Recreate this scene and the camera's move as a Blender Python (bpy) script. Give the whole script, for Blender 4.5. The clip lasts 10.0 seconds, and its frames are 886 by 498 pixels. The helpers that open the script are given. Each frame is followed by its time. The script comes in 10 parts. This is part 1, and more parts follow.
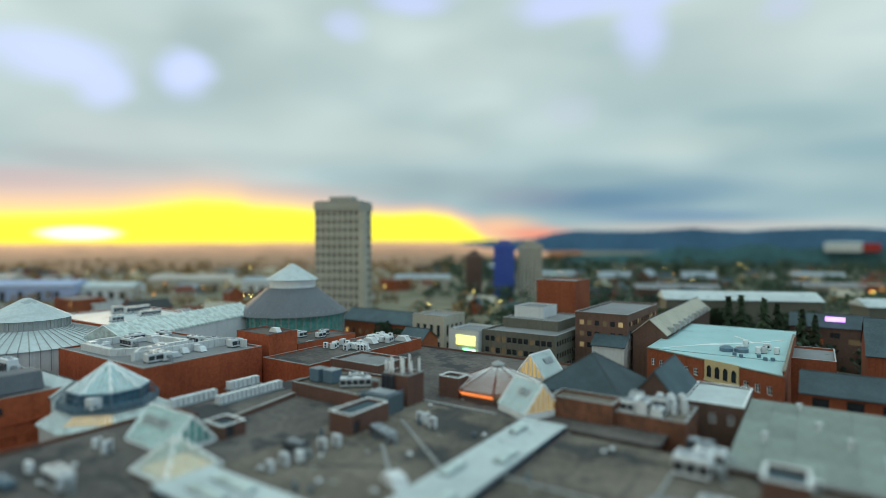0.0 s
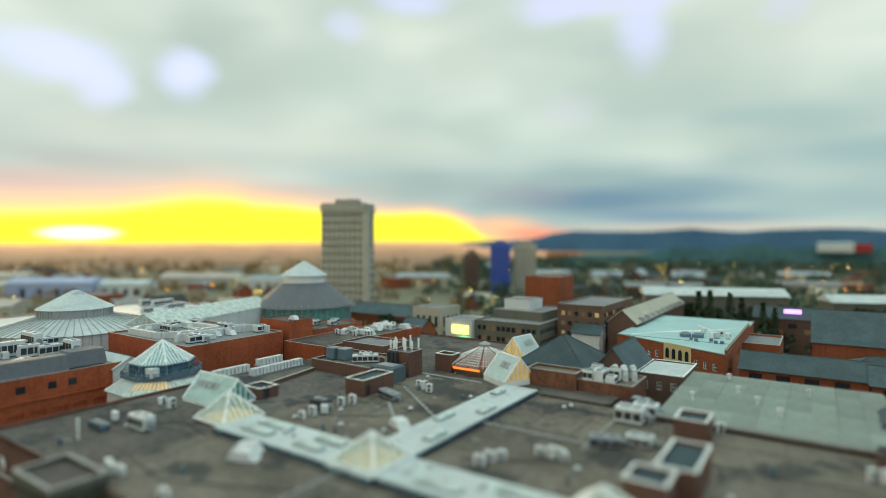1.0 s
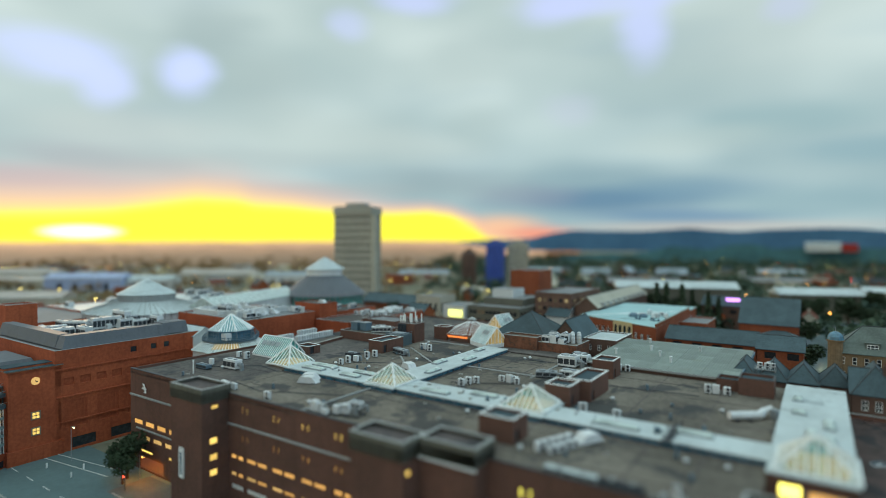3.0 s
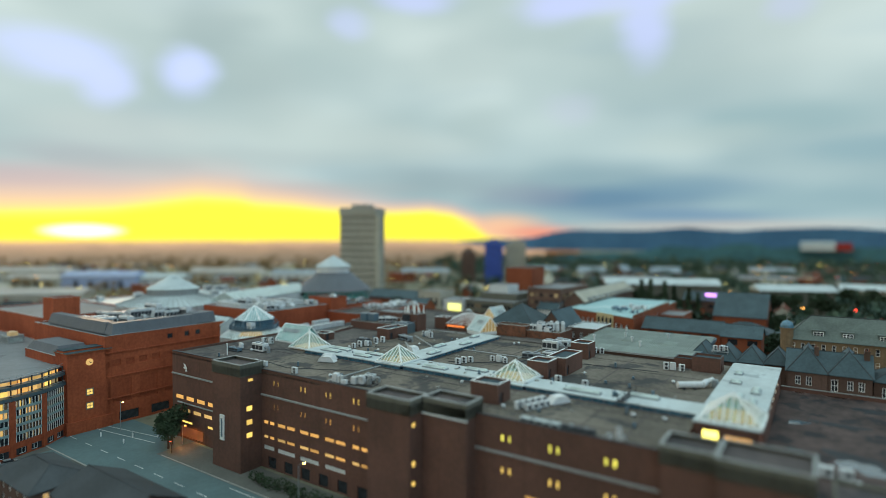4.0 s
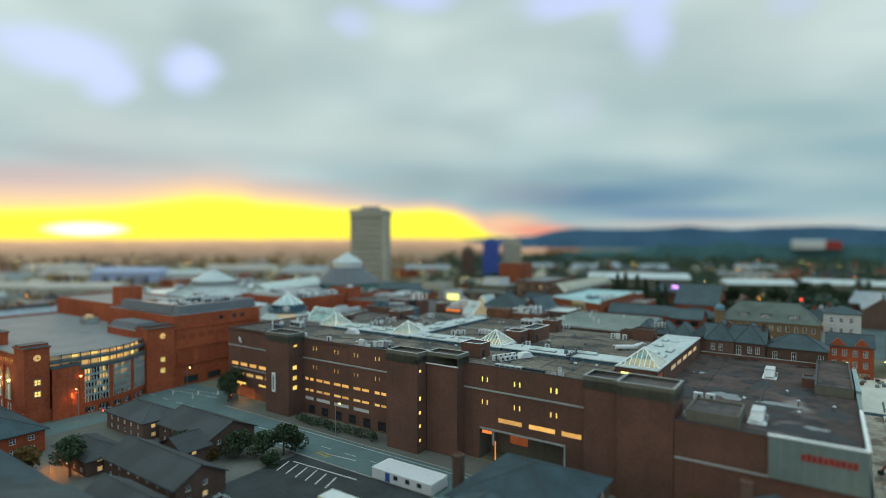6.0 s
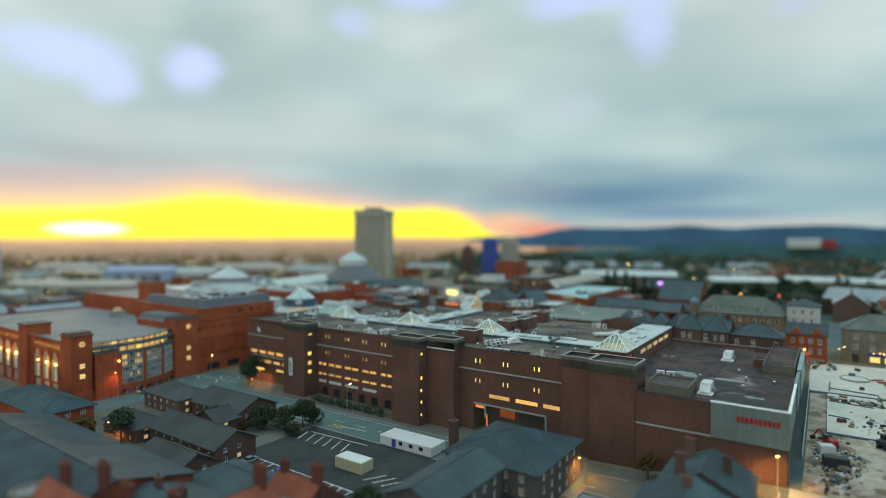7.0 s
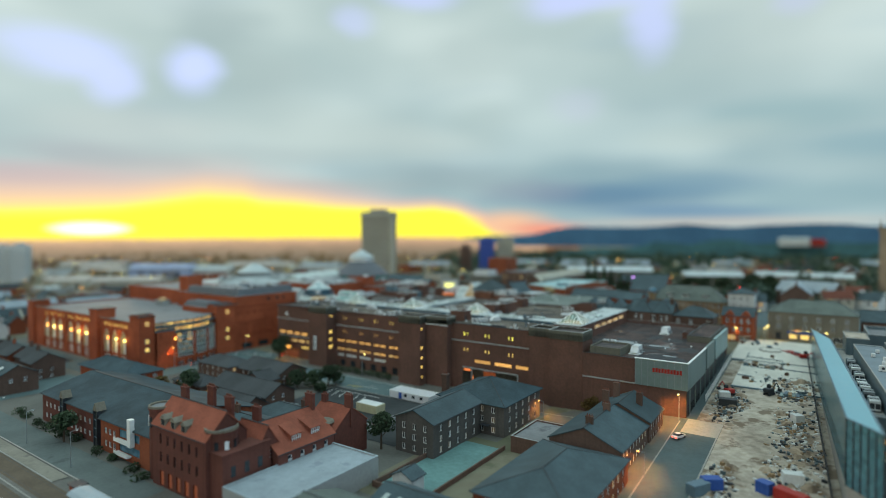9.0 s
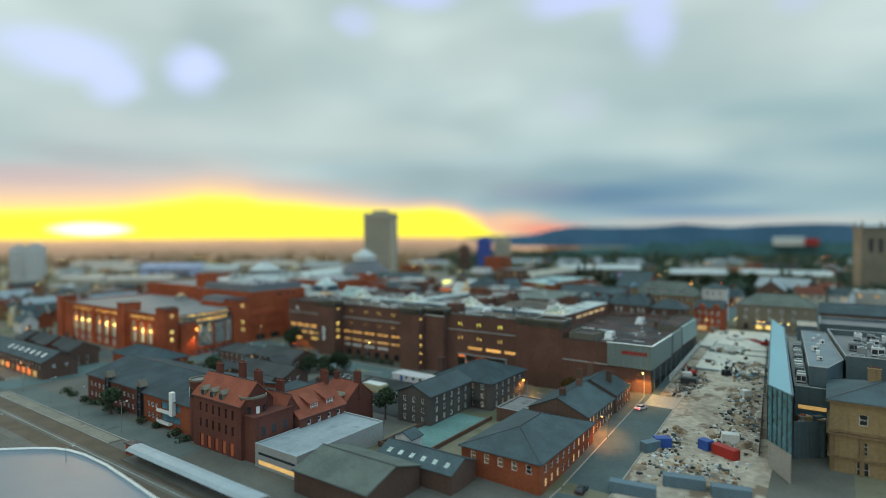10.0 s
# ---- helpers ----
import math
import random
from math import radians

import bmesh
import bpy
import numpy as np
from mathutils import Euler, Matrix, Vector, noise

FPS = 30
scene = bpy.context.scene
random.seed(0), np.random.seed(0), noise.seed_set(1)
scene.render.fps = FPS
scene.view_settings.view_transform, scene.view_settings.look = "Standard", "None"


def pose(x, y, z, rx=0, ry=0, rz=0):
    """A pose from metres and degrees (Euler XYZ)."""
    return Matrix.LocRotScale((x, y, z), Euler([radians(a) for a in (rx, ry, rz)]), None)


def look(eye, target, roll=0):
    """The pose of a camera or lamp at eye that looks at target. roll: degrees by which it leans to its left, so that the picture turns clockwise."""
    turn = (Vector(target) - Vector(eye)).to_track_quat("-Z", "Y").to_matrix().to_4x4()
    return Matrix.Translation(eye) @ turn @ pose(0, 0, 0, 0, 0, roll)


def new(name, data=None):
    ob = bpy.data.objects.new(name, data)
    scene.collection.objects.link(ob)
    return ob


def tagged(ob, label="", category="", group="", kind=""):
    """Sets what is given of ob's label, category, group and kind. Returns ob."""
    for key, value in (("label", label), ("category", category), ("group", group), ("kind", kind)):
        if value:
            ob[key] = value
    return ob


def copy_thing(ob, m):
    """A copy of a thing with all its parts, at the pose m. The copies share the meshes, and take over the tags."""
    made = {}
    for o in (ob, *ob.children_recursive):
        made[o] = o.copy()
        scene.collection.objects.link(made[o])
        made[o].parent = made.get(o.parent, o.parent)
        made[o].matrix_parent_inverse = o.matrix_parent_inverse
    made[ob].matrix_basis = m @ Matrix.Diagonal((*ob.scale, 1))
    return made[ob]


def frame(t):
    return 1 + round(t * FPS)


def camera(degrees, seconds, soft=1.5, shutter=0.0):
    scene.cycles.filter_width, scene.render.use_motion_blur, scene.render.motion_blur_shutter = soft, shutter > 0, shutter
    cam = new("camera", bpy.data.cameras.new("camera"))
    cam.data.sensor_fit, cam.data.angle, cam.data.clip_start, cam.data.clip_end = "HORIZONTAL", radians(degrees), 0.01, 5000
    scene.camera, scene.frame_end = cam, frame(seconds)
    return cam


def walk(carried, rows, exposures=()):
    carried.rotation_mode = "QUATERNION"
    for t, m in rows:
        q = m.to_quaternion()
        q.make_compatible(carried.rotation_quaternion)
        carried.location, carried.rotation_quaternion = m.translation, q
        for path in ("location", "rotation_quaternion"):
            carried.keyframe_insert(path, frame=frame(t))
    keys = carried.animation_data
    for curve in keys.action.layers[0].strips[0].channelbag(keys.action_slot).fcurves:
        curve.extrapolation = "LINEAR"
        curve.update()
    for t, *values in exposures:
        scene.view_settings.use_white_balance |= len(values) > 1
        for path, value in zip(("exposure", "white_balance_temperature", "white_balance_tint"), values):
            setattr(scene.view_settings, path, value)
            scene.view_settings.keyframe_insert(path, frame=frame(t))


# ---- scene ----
cam = camera(77.0, 10.0, 0.8)
# miniature look: a wide aperture focused on the middle distance
cam.data.dof.use_dof = True
cam.data.dof.focus_distance = 155.0
cam.data.dof.aperture_fstop = 0.0092
# seconds, eye x y z, yaw, pitch, roll
ROWS = [
    (0, 0.326, -1.312, 59.481, 0.034, -0.802, -0.057),
    (0.5, 0.957, -12.726, 59.378, 0.034, -0.788, -0.018),
    (1, 1.474, -24.122, 59.318, 0.045, -0.786, 0.015),
    (1.5, 1.901, -35.473, 59.299, 0.066, -0.794, 0.044),
    (2, 2.258, -46.760, 59.313, 0.094, -0.812, 0.068),
    (2.5, 2.566, -57.968, 59.357, 0.130, -0.837, 0.087),
    (3, 2.842, -69.089, 59.426, 0.172, -0.869, 0.102),
    (3.5, 3.105, -80.121, 59.513, 0.219, -0.906, 0.112),
    (4, 3.370, -91.069, 59.615, 0.270, -0.947, 0.118),
    (4.5, 3.652, -101.942, 59.727, 0.325, -0.990, 0.119),
    (5, 3.964, -112.757, 59.842, 0.382, -1.035, 0.117),
    (5.5, 4.318, -123.535, 59.956, 0.441, -1.079, 0.110),
    (6, 4.725, -134.306, 60.065, 0.500, -1.122, 0.098),
    (6.5, 5.194, -145.102, 60.162, 0.559, -1.162, 0.083),
    (7, 5.733, -155.965, 60.244, 0.616, -1.199, 0.064),
    (7.5, 6.349, -166.942, 60.305, 0.671, -1.229, 0.041),
    (8, 7.048, -178.083, 60.339, 0.722, -1.254, 0.014),
    (8.5, 7.833, -189.448, 60.343, 0.769, -1.270, -0.016),
    (9, 8.707, -201.102, 60.310, 0.811, -1.277, -0.050),
    (9.5, 9.672, -213.115, 60.236, 0.846, -1.273, -0.088),
    (10, 10.729, -225.563, 60.116, 0.875, -1.257, -0.129),
]
walk(cam, [(t, pose(x, y, z, 90 + pitch, 0, yaw) @ pose(0, 0, 0, 0, 0, roll)) for t, x, y, z, yaw, pitch, roll in ROWS],
     exposures=[(0.0, 0.48, 6450, 9), (0.6, 0.48, 6450, 9), (0.85, 0.66, 7250, 8), (1.05, 0.66, 7250, 8), (1.4, 0.48, 6450, 9), (10.0, 0.46, 6450, 9)])

RNG = random.Random(11)

# ---- world: overcast evening sky with a bright gap above the horizon ----
SUN_AZ, SUN_EL = -32.7, 1.5
world = bpy.data.worlds.new("evening_sky")
scene.world = world
world.use_nodes = True
WT = world.node_tree
WT.nodes.clear()


class Net:
    """Short-hand for building node trees."""
    def __init__(self, tree):
        self.tree = tree

    def node(self, kind):
        return self.tree.nodes.new(kind)

    def put(self, sock, v):
        if isinstance(v, bpy.types.NodeSocket):
            self.tree.links.new(v, sock)
        elif v is not None:
            sock.default_value = v

    def math(self, op, a, b=None, c=None, clamp=False):
        n = self.node("ShaderNodeMath")
        n.operation, n.use_clamp = op, clamp
        for s, v in zip(n.inputs, (a, b, c)):
            self.put(s, v)
        return n.outputs[0]

    def mix(self, fac, a, b, blend="MIX"):
        n = self.node("ShaderNodeMix")
        n.data_type, n.blend_type = "RGBA", blend
        self.put(n.inputs[0], fac)
        for s, v in ((n.inputs[6], a), (n.inputs[7], b)):
            self.put(s, (*v, 1) if isinstance(v, tuple) and len(v) == 3 else v)
        return n.outputs[2]

    def ramp(self, fac, stops, interp="LINEAR"):
        n = self.node("ShaderNodeValToRGB")
        n.color_ramp.interpolation = interp
        while len(n.color_ramp.elements) < len(stops):
            n.color_ramp.elements.new(0.5)
        for e, (p, c) in zip(n.color_ramp.elements, stops):
            e.position = p
            e.color = (c, c, c, 1) if isinstance(c, (int, float)) else (*c, 1)
        self.put(n.inputs[0], fac)
        return n.outputs[0]

    def noise(self, vec, scale, detail=3.0, rough=0.5):
        n = self.node("ShaderNodeTexNoise")
        self.put(n.inputs["Vector"], vec)
        n.inputs["Scale"].default_value = scale
        n.inputs["Detail"].default_value = detail
        n.inputs["Roughness"].default_value = rough
        return n.outputs[0]

    def step(self, x, lo, hi):
        n = self.node("ShaderNodeMapRange")
        n.interpolation_type = "SMOOTHSTEP"
        self.put(n.inputs[0], x)
        for s, v in zip(n.inputs[1:5], (lo, hi, 0.0, 1.0)):
            self.put(s, v)
        return n.outputs[0]


def build_sky():
    n = Net(WT)
    tc = n.node("ShaderNodeTexCoord")
    sep = n.node("ShaderNodeSeparateXYZ")
    n.put(sep.inputs[0], tc.outputs["Generated"])
    x, y, z = sep.outputs
    deg = 180 / math.pi
    az = n.math("MULTIPLY", n.math("ARCTAN2", x, y), deg)
    el = n.math("MULTIPLY", n.math("ARCSINE", z), deg)
    # clouds: soft streaks, flattened towards the horizon
    vec = n.node("ShaderNodeCombineXYZ")
    n.put(vec.inputs[0], n.math("MULTIPLY", az, 0.05))
    n.put(vec.inputs[1], n.math("MULTIPLY", el, 0.095))
    big = n.noise(vec.outputs[0], 1.0, 1.8, 0.42)
    vec2 = n.node("ShaderNodeCombineXYZ")
    n.put(vec2.inputs[0], n.math("MULTIPLY", az, 0.05))
    n.put(vec2.inputs[1], n.math("MULTIPLY_ADD", el, 0.17, 7.3))
    streak = n.noise(vec2.outputs[0], 1.1, 2.0, 0.4)
    rag = n.noise(vec2.outputs[0], 2.2, 1.2, 0.4)
    t = n.step(el, 2.0, 22.0)
    low = n.mix(n.step(big, 0.3, 0.7), (0.25, 0.365, 0.395), (0.38, 0.495, 0.505))
    high = n.mix(n.step(big, 0.3, 0.7), (0.345, 0.44, 0.435), (0.52, 0.61, 0.59))
    col = n.mix(t, low, high)
    col = n.mix(n.math("MULTIPLY", n.step(streak, 0.5, 0.75), 0.35), col, (0.27, 0.38, 0.43))

    wx = n.math("MULTIPLY_ADD", rag, 7.0, -3.5)
    wy = n.math("MULTIPLY_ADD", big, 3.0, -1.5)

    def blob(a, e, ra, re, outer=1.45, inner=0.25, soft=True):
        """A soft patch of cloud; its outline wanders with the cloud noise."""
        p, q = (n.math("MULTIPLY_ADD", wx, min(1.0, ra / 6), az), n.math("MULTIPLY_ADD", wy, min(1.0, re / 2.5), el)) if soft else (az, el)
        da = n.math("DIVIDE", n.math("SUBTRACT", p, a), ra)
        de = n.math("DIVIDE", n.math("SUBTRACT", q, e), re)
        r = n.math("SQRT", n.math("ADD", n.math("MULTIPLY", da, da), n.math("MULTIPLY", de, de)))
        return n.step(r, outer, inner)

    # azimuth, elevation, half width, half height, weight, colour: grey folds, the blue bank, thin bright openings
    for a, e, ra, re, f, c in (
        (31.5, 10.4, 7.9, 1.7, 0.55, (0.221, 0.35, 0.376)),
        (37.0, 7.4, 4.8, 1.2, 0.5, (0.19, 0.324, 0.376)),
        (-22.5, 19.0, 4.2, 2.9, 0.5, (0.256, 0.341, 0.35)),
        (1.7, 18.0, 5.5, 3.1, 0.4, (0.308, 0.394, 0.389)),
        (3.4, 11.3, 3.7, 2.5, 0.35, (0.312, 0.399, 0.389)),
        (-18.0, 14.7, 4.7, 2.6, 0.3, (0.333, 0.408, 0.399)),
        (-13.1, 10.5, 11.4, 2.7, 0.4, (0.461, 0.535, 0.503)),
        (24.8, 9.3, 6.2, 1.4, 0.35, (0.413, 0.497, 0.471)),
        (-4.1, 9.1, 7.5, 2.0, 0.35, (0.432, 0.503, 0.482)),
        (28.4, 17.8, 9.3, 4.1, 0.35, (0.432, 0.508, 0.492)),
        (-29.6, 9.9, 7.9, 1.7, 0.35, (0.456, 0.513, 0.492)),
        (16.3, 5.8, 10.6, 2.3, 0.6, (0.161, 0.27, 0.324)),
        (15.2, 3.8, 9.6, 1.4, 0.8, (0.085, 0.185, 0.29)),
        (23.9, 4.8, 7.2, 1.4, 0.55, (0.112, 0.228, 0.324)),
        (23.5, 2.3, 9.7, 0.8, 0.65, (0.095, 0.202, 0.333)),
        (33.6, 3.5, 8.4, 1.5, 0.5, (0.161, 0.293, 0.341)),
        (8.0, 4.5, 5.1, 1.3, 0.5, (0.196, 0.235, 0.308)),
        (-32.6, 7.2, 6.6, 1.3, 0.55, (0.248, 0.297, 0.345)),
        (-20.1, 8.0, 10.2, 1.1, 0.35, (0.308, 0.376, 0.385)),
        (-37.0, 5.3, 7.1, 1.1, 0.6, (0.385, 0.324, 0.371)),
        (-0.0, 5.8, 8.6, 1.6, 0.5, (0.228, 0.304, 0.333)),
        (-13.2, 5.0, 8.8, 0.9, 0.45, (0.308, 0.333, 0.341)),
        (-34.8, 15.3, 5.1, 2.0, 0.95, (0.50, 0.585, 0.88)),
        (-31.3, 13.4, 2.2, 1.9, 0.8, (0.50, 0.585, 0.88)),
        (-24.8, 15.0, 2.4, 2.1, 0.95, (0.50, 0.585, 0.88)),
        (-9.9, 20.6, 2.0, 1.4, 0.55, (0.475, 0.54, 0.81)),
        (-2.6, 22.9, 4.3, 1.1, 0.75, (0.475, 0.54, 0.81)),
        (10.8, 22.3, 3.9, 1.8, 0.8, (0.475, 0.54, 0.81)),
        (19.6, 19.5, 2.3, 3.6, 0.8, (0.475, 0.54, 0.81)),
        (16.5, 22.2, 7.9, 1.1, 0.7, (0.475, 0.54, 0.81)),
        (31.4, 19.7, 1.9, 1.3, 0.5, (0.446, 0.492, 0.682)),
        (12.5, 12.8, 2.7, 1.5, 0.4, (0.422, 0.471, 0.58)),
    ):
        col = n.mix(n.math("MULTIPLY", blob(a, e, ra, re), f), col, c)
    # the gap: its upper edge changes along the horizon
    s = n.math("DIVIDE", n.math("ADD", az, 60.0), 90.0, clamp=True)
    edge = n.math("MULTIPLY", n.ramp(s, [(0, 0.40), (0.235, 0.50), (0.277, 0.54), (0.322, 0.62), (0.372, 0.80), (0.40, 0.89), (0.438, 0.88), (0.458, 0.78), (0.496, 0.75), (0.539, 0.69), (0.608, 0.66), (0.647, 0.69), (0.673, 0.60), (0.70, 0.38), (0.716, 0.10), (0.735, 0.0)]), 4.1)
    over = n.math("SUBTRACT", el, n.math("MULTIPLY_ADD", rag, 0.5, n.math("SUBTRACT", edge, 0.25)))
    # the light fades upwards from yellow through cream and pink, quickly past the tower, slowly round the sun
    width = n.math("MULTIPLY_ADD", n.step(az, 0.0, -24.0), 0.75, 0.42)
    rise = n.math("DIVIDE", over, width)
    side = n.step(az, 12.0, 2.0)
    k = n.math("DIVIDE", n.math("ADD", rise, 0.5), 4.5, clamp=True)
    tone = n.ramp(k, [(0.0, (0.95, 0.86, 0.055)), (0.13, (0.85, 0.78, 0.11)), (0.22, (0.80, 0.62, 0.26)), (0.38, (0.72, 0.49, 0.33)), (0.60, (0.56, 0.41, 0.37)), (1.0, (0.42, 0.38, 0.38))])
    fade = n.ramp(k, [(0.0, 1.0), (0.22, 0.97), (0.40, 0.78), (0.65, 0.40), (1.0, 0.0)])
    col = n.mix(n.math("MULTIPLY", fade, side), col, tone)
    col = n.mix(n.math("MULTIPLY", blob(5.8, 1.3, 5.0, 1.5, 1.3, 0.1, False), 0.9), col, (0.80, 0.46, 0.27))
    col = n.mix(n.math("MULTIPLY", blob(9.6, 0.75, 4.0, 0.8, 1.4, 0.1, False), 0.9), col, (0.74, 0.26, 0.17))
    col = n.mix(n.math("MULTIPLY", blob(25.0, 1.35, 17.0, 0.55, 1.4, 0.1, False), 0.65), col, (0.44, 0.40, 0.36))
    col = n.mix(n.step(over, 0.15, -0.9), col, (0.95, 0.86, 0.055))
    col = n.mix(n.math("MULTIPLY", n.step(el, 0.5, -0.4), n.math("MULTIPLY", side, 0.5)), col, (0.95, 0.52, 0.12))
    da = n.math("DIVIDE", n.math("SUBTRACT", az, -33.1), 3.3)
    de = n.math("DIVIDE", n.math("SUBTRACT", el, 0.72), 0.62)
    disc = n.step(n.math("ADD", n.math("MULTIPLY", da, da), n.math("MULTIPLY", de, de)), 1.3, 0.1)
    col = n.mix(disc, col, (1.1, 1.2, 1.0))
    # away from the sunset the evening sky is blue and dim
    col = n.mix(n.math("MULTIPLY", n.step(az, 40.0, 85.0), 0.9), col, (0.32, 0.48, 0.62))
    col = n.mix(n.math("MULTIPLY", n.step(az, -44.0, -95.0), 0.4), col, (0.64, 0.50, 0.38))
    # overcast: brighter towards the zenith
    col = n.mix(n.step(el, 27.0, 55.0), col, (0.66, 0.88, 0.91))
    # below the horizon: dim ground bounce
    col = n.mix(n.step(el, -0.5, -3.0), col, (0.10, 0.10, 0.10))
    sky = n.node("ShaderNodeTexSky")
    sky.sky_type, sky.sun_disc = "NISHITA", False
    sky.sun_elevation, sky.sun_rotation = radians(SUN_EL), radians(SUN_AZ)
    thin = n.mix(1.0, sky.outputs[0], (0.06, 0.06, 0.06), "MULTIPLY")
    n_add = n.mix(0.06, col, thin)
    bg = n.node("ShaderNodeBackground")
    n.put(bg.inputs[0], n_add)
    bg.inputs[1].default_value = 1.0
    out = n.node("ShaderNodeOutputWorld")
    n.put(out.inputs[0], bg.outputs[0])


build_sky()
sun = new("sun", bpy.data.lights.new("sun", "SUN"))
sun.data.energy, sun.data.angle, sun.data.color = 0.65, radians(10), (1.0, 0.66, 0.36)
sun.matrix_world = look((0, 0, 0), (-math.sin(radians(SUN_AZ)), -math.cos(radians(SUN_AZ)), -math.tan(radians(5))))

# ---- materials ----
MATS = {}


def mat(name, base, rough=0.85, metal=0.0, var=0.22, big=0.06, fine=1.3, bump=0.15, tint=None, rnd=0.0, streak=0.0, stain=None, stain_at=0.62, spec=0.3, wet=0.0):
    """A worn surface: base colour varied by a broad and a fine noise, vertical streaks, patches of stain and a fine bump."""
    m = bpy.data.materials.new(name)
    m.use_nodes = True
    n = Net(m.node_tree)
    bsdf = m.node_tree.nodes["Principled BSDF"]
    tc = n.node("ShaderNodeTexCoord")
    vec = tc.outputs["Object"]
    a, b = n.noise(vec, big, 4.0, 0.6), n.noise(vec, fine, 3.0, 0.6)
    f = n.math("ADD", n.math("MULTIPLY", n.step(a, 0.3, 0.7), 0.6), n.math("MULTIPLY", n.step(b, 0.3, 0.7), 0.4))
    dark = tuple(c * (1 - var) for c in base)
    lite = tuple(min(1.0, c * (1 + var)) for c in (tint or base))
    col = n.mix(f, dark, lite)
    if streak:
        mp = n.node("ShaderNodeMapping")
        mp.inputs["Scale"].default_value = (1.0, 1.0, 0.06)
        n.put(mp.inputs[0], vec)
        col = n.mix(n.math("MULTIPLY", n.step(n.noise(mp.outputs[0], 0.9, 3.0, 0.6), 0.5, 0.75), streak), col, tuple(c * 0.45 for c in base))
    if stain:
        s = n.step(n.noise(vec, big * 1.7, 5.0, 0.62), stain_at, stain_at + 0.07)
        col = n.mix(n.math("MULTIPLY", s, 0.8), col, stain)
    if rnd:
        oi = n.node("ShaderNodeObjectInfo")
        hsv = n.node("ShaderNodeHueSaturation")
        n.put(hsv.inputs["Value"], n.math("MULTIPLY_ADD", oi.outputs["Random"], 2 * rnd, 1 - rnd))
        n.put(hsv.inputs["Color"], col)
        col = hsv.outputs[0]
    n.put(bsdf.inputs["Base Color"], col)
    ro = n.math("MULTIPLY_ADD", b, 0.25, rough - 0.12, clamp=True)
    if wet:
        # rain lying in the hollows: smooth where a broad noise is low
        pool = n.math("MULTIPLY", n.step(n.noise(vec, 0.07, 2.0, 0.4), wet, wet - 0.10), 1.0)
        ro = n.math("MULTIPLY", ro, n.math("MULTIPLY_ADD", pool, -0.85, 1.0))
    n.put(bsdf.inputs["Roughness"], ro)
    bsdf.inputs["Metallic"].default_value = metal
    bsdf.inputs["Specular IOR Level"].default_value = spec
    if bump:
        bp = n.node("ShaderNodeBump")
        bp.inputs["Strength"].default_value = bump
        bp.inputs["Distance"].default_value = 0.05
        n.put(bp.inputs["Height"], b)
        n.put(bsdf.inputs["Normal"], bp.outputs[0])
    MATS[name] = m
    return m


def glow(name, col, power, var=0.35, scale=0.9):
    """A lit pane: uneven light from the room behind."""
    m = bpy.data.materials.new(name)
    m.use_nodes = True
    n = Net(m.node_tree)
    bsdf = m.node_tree.nodes["Principled BSDF"]
    bsdf.inputs["Base Color"].default_value = (0.06, 0.055, 0.045, 1)
    bsdf.inputs["Roughness"].default_value = 0.3
    tc = n.node("ShaderNodeTexCoord")
    oi = n.node("ShaderNodeObjectInfo")
    v = n.math("MULTIPLY_ADD", n.noise(tc.outputs["Object"], scale, 2.0), 2 * var, 1 - var)
    v = n.math("MULTIPLY", v, n.math("MULTIPLY_ADD", oi.outputs["Random"], 0.6, 0.7))
    bsdf.inputs["Emission Color"].default_value = (*col, 1)
    n.put(bsdf.inputs["Emission Strength"], n.math("MULTIPLY", v, power))
    MATS[name] = m
    return m


def glass(name, base, rough=0.08, alpha=1.0, spec=0.6):
    m = bpy.data.materials.new(name)
    m.use_nodes = True
    n = Net(m.node_tree)
    b = m.node_tree.nodes["Principled BSDF"]
    tc = n.node("ShaderNodeTexCoord")
    n.put(b.inputs["Base Color"], n.mix(n.step(n.noise(tc.outputs["Object"], 0.7, 3.0), 0.35, 0.65), tuple(c * 0.75 for c in base), tuple(min(1, c * 1.2) for c in base)))
    b.inputs["Roughness"].default_value = rough
    b.inputs["Alpha"].default_value = alpha
    b.inputs["Specular IOR Level"].default_value = spec
    MATS[name] = m
    return m


mat("brick_dark", (0.139, 0.076, 0.057), 0.9, var=0.25, streak=0.25, tint=(0.146, 0.072, 0.053), big=0.09)
mat("brick_red", (0.24, 0.060, 0.026), 0.9, var=0.2, streak=0.3, tint=(0.28, 0.085, 0.04), rnd=0.06)
mat("brick_orange", (0.320, 0.068, 0.027), 0.9, var=0.28, streak=0.34, tint=(0.380, 0.092, 0.038), big=0.07)
mat("brick_grey", (0.098, 0.088, 0.080), 0.9, var=0.25, streak=0.3, rnd=0.1)
mat("brick_brown", (0.125, 0.076, 0.058), 0.9, var=0.25, streak=0.3, rnd=0.18)
mat("brick_bright", (0.33, 0.080, 0.036), 0.85, var=0.15, streak=0.15)
mat("brick_crimson", (0.14, 0.050, 0.037), 0.88, var=0.25, streak=0.3)
mat("sandstone_gold", (0.31, 0.22, 0.115), 0.9, var=0.28, streak=0.3)
mat("sandstone", (0.235, 0.160, 0.092), 0.9, var=0.3, streak=0.4)
mat("stone_grey", (0.20, 0.18, 0.14), 0.9, var=0.25, streak=0.3, rnd=0.1)
mat("stone_cream", (0.45, 0.42, 0.34), 0.85, var=0.15, streak=0.25)
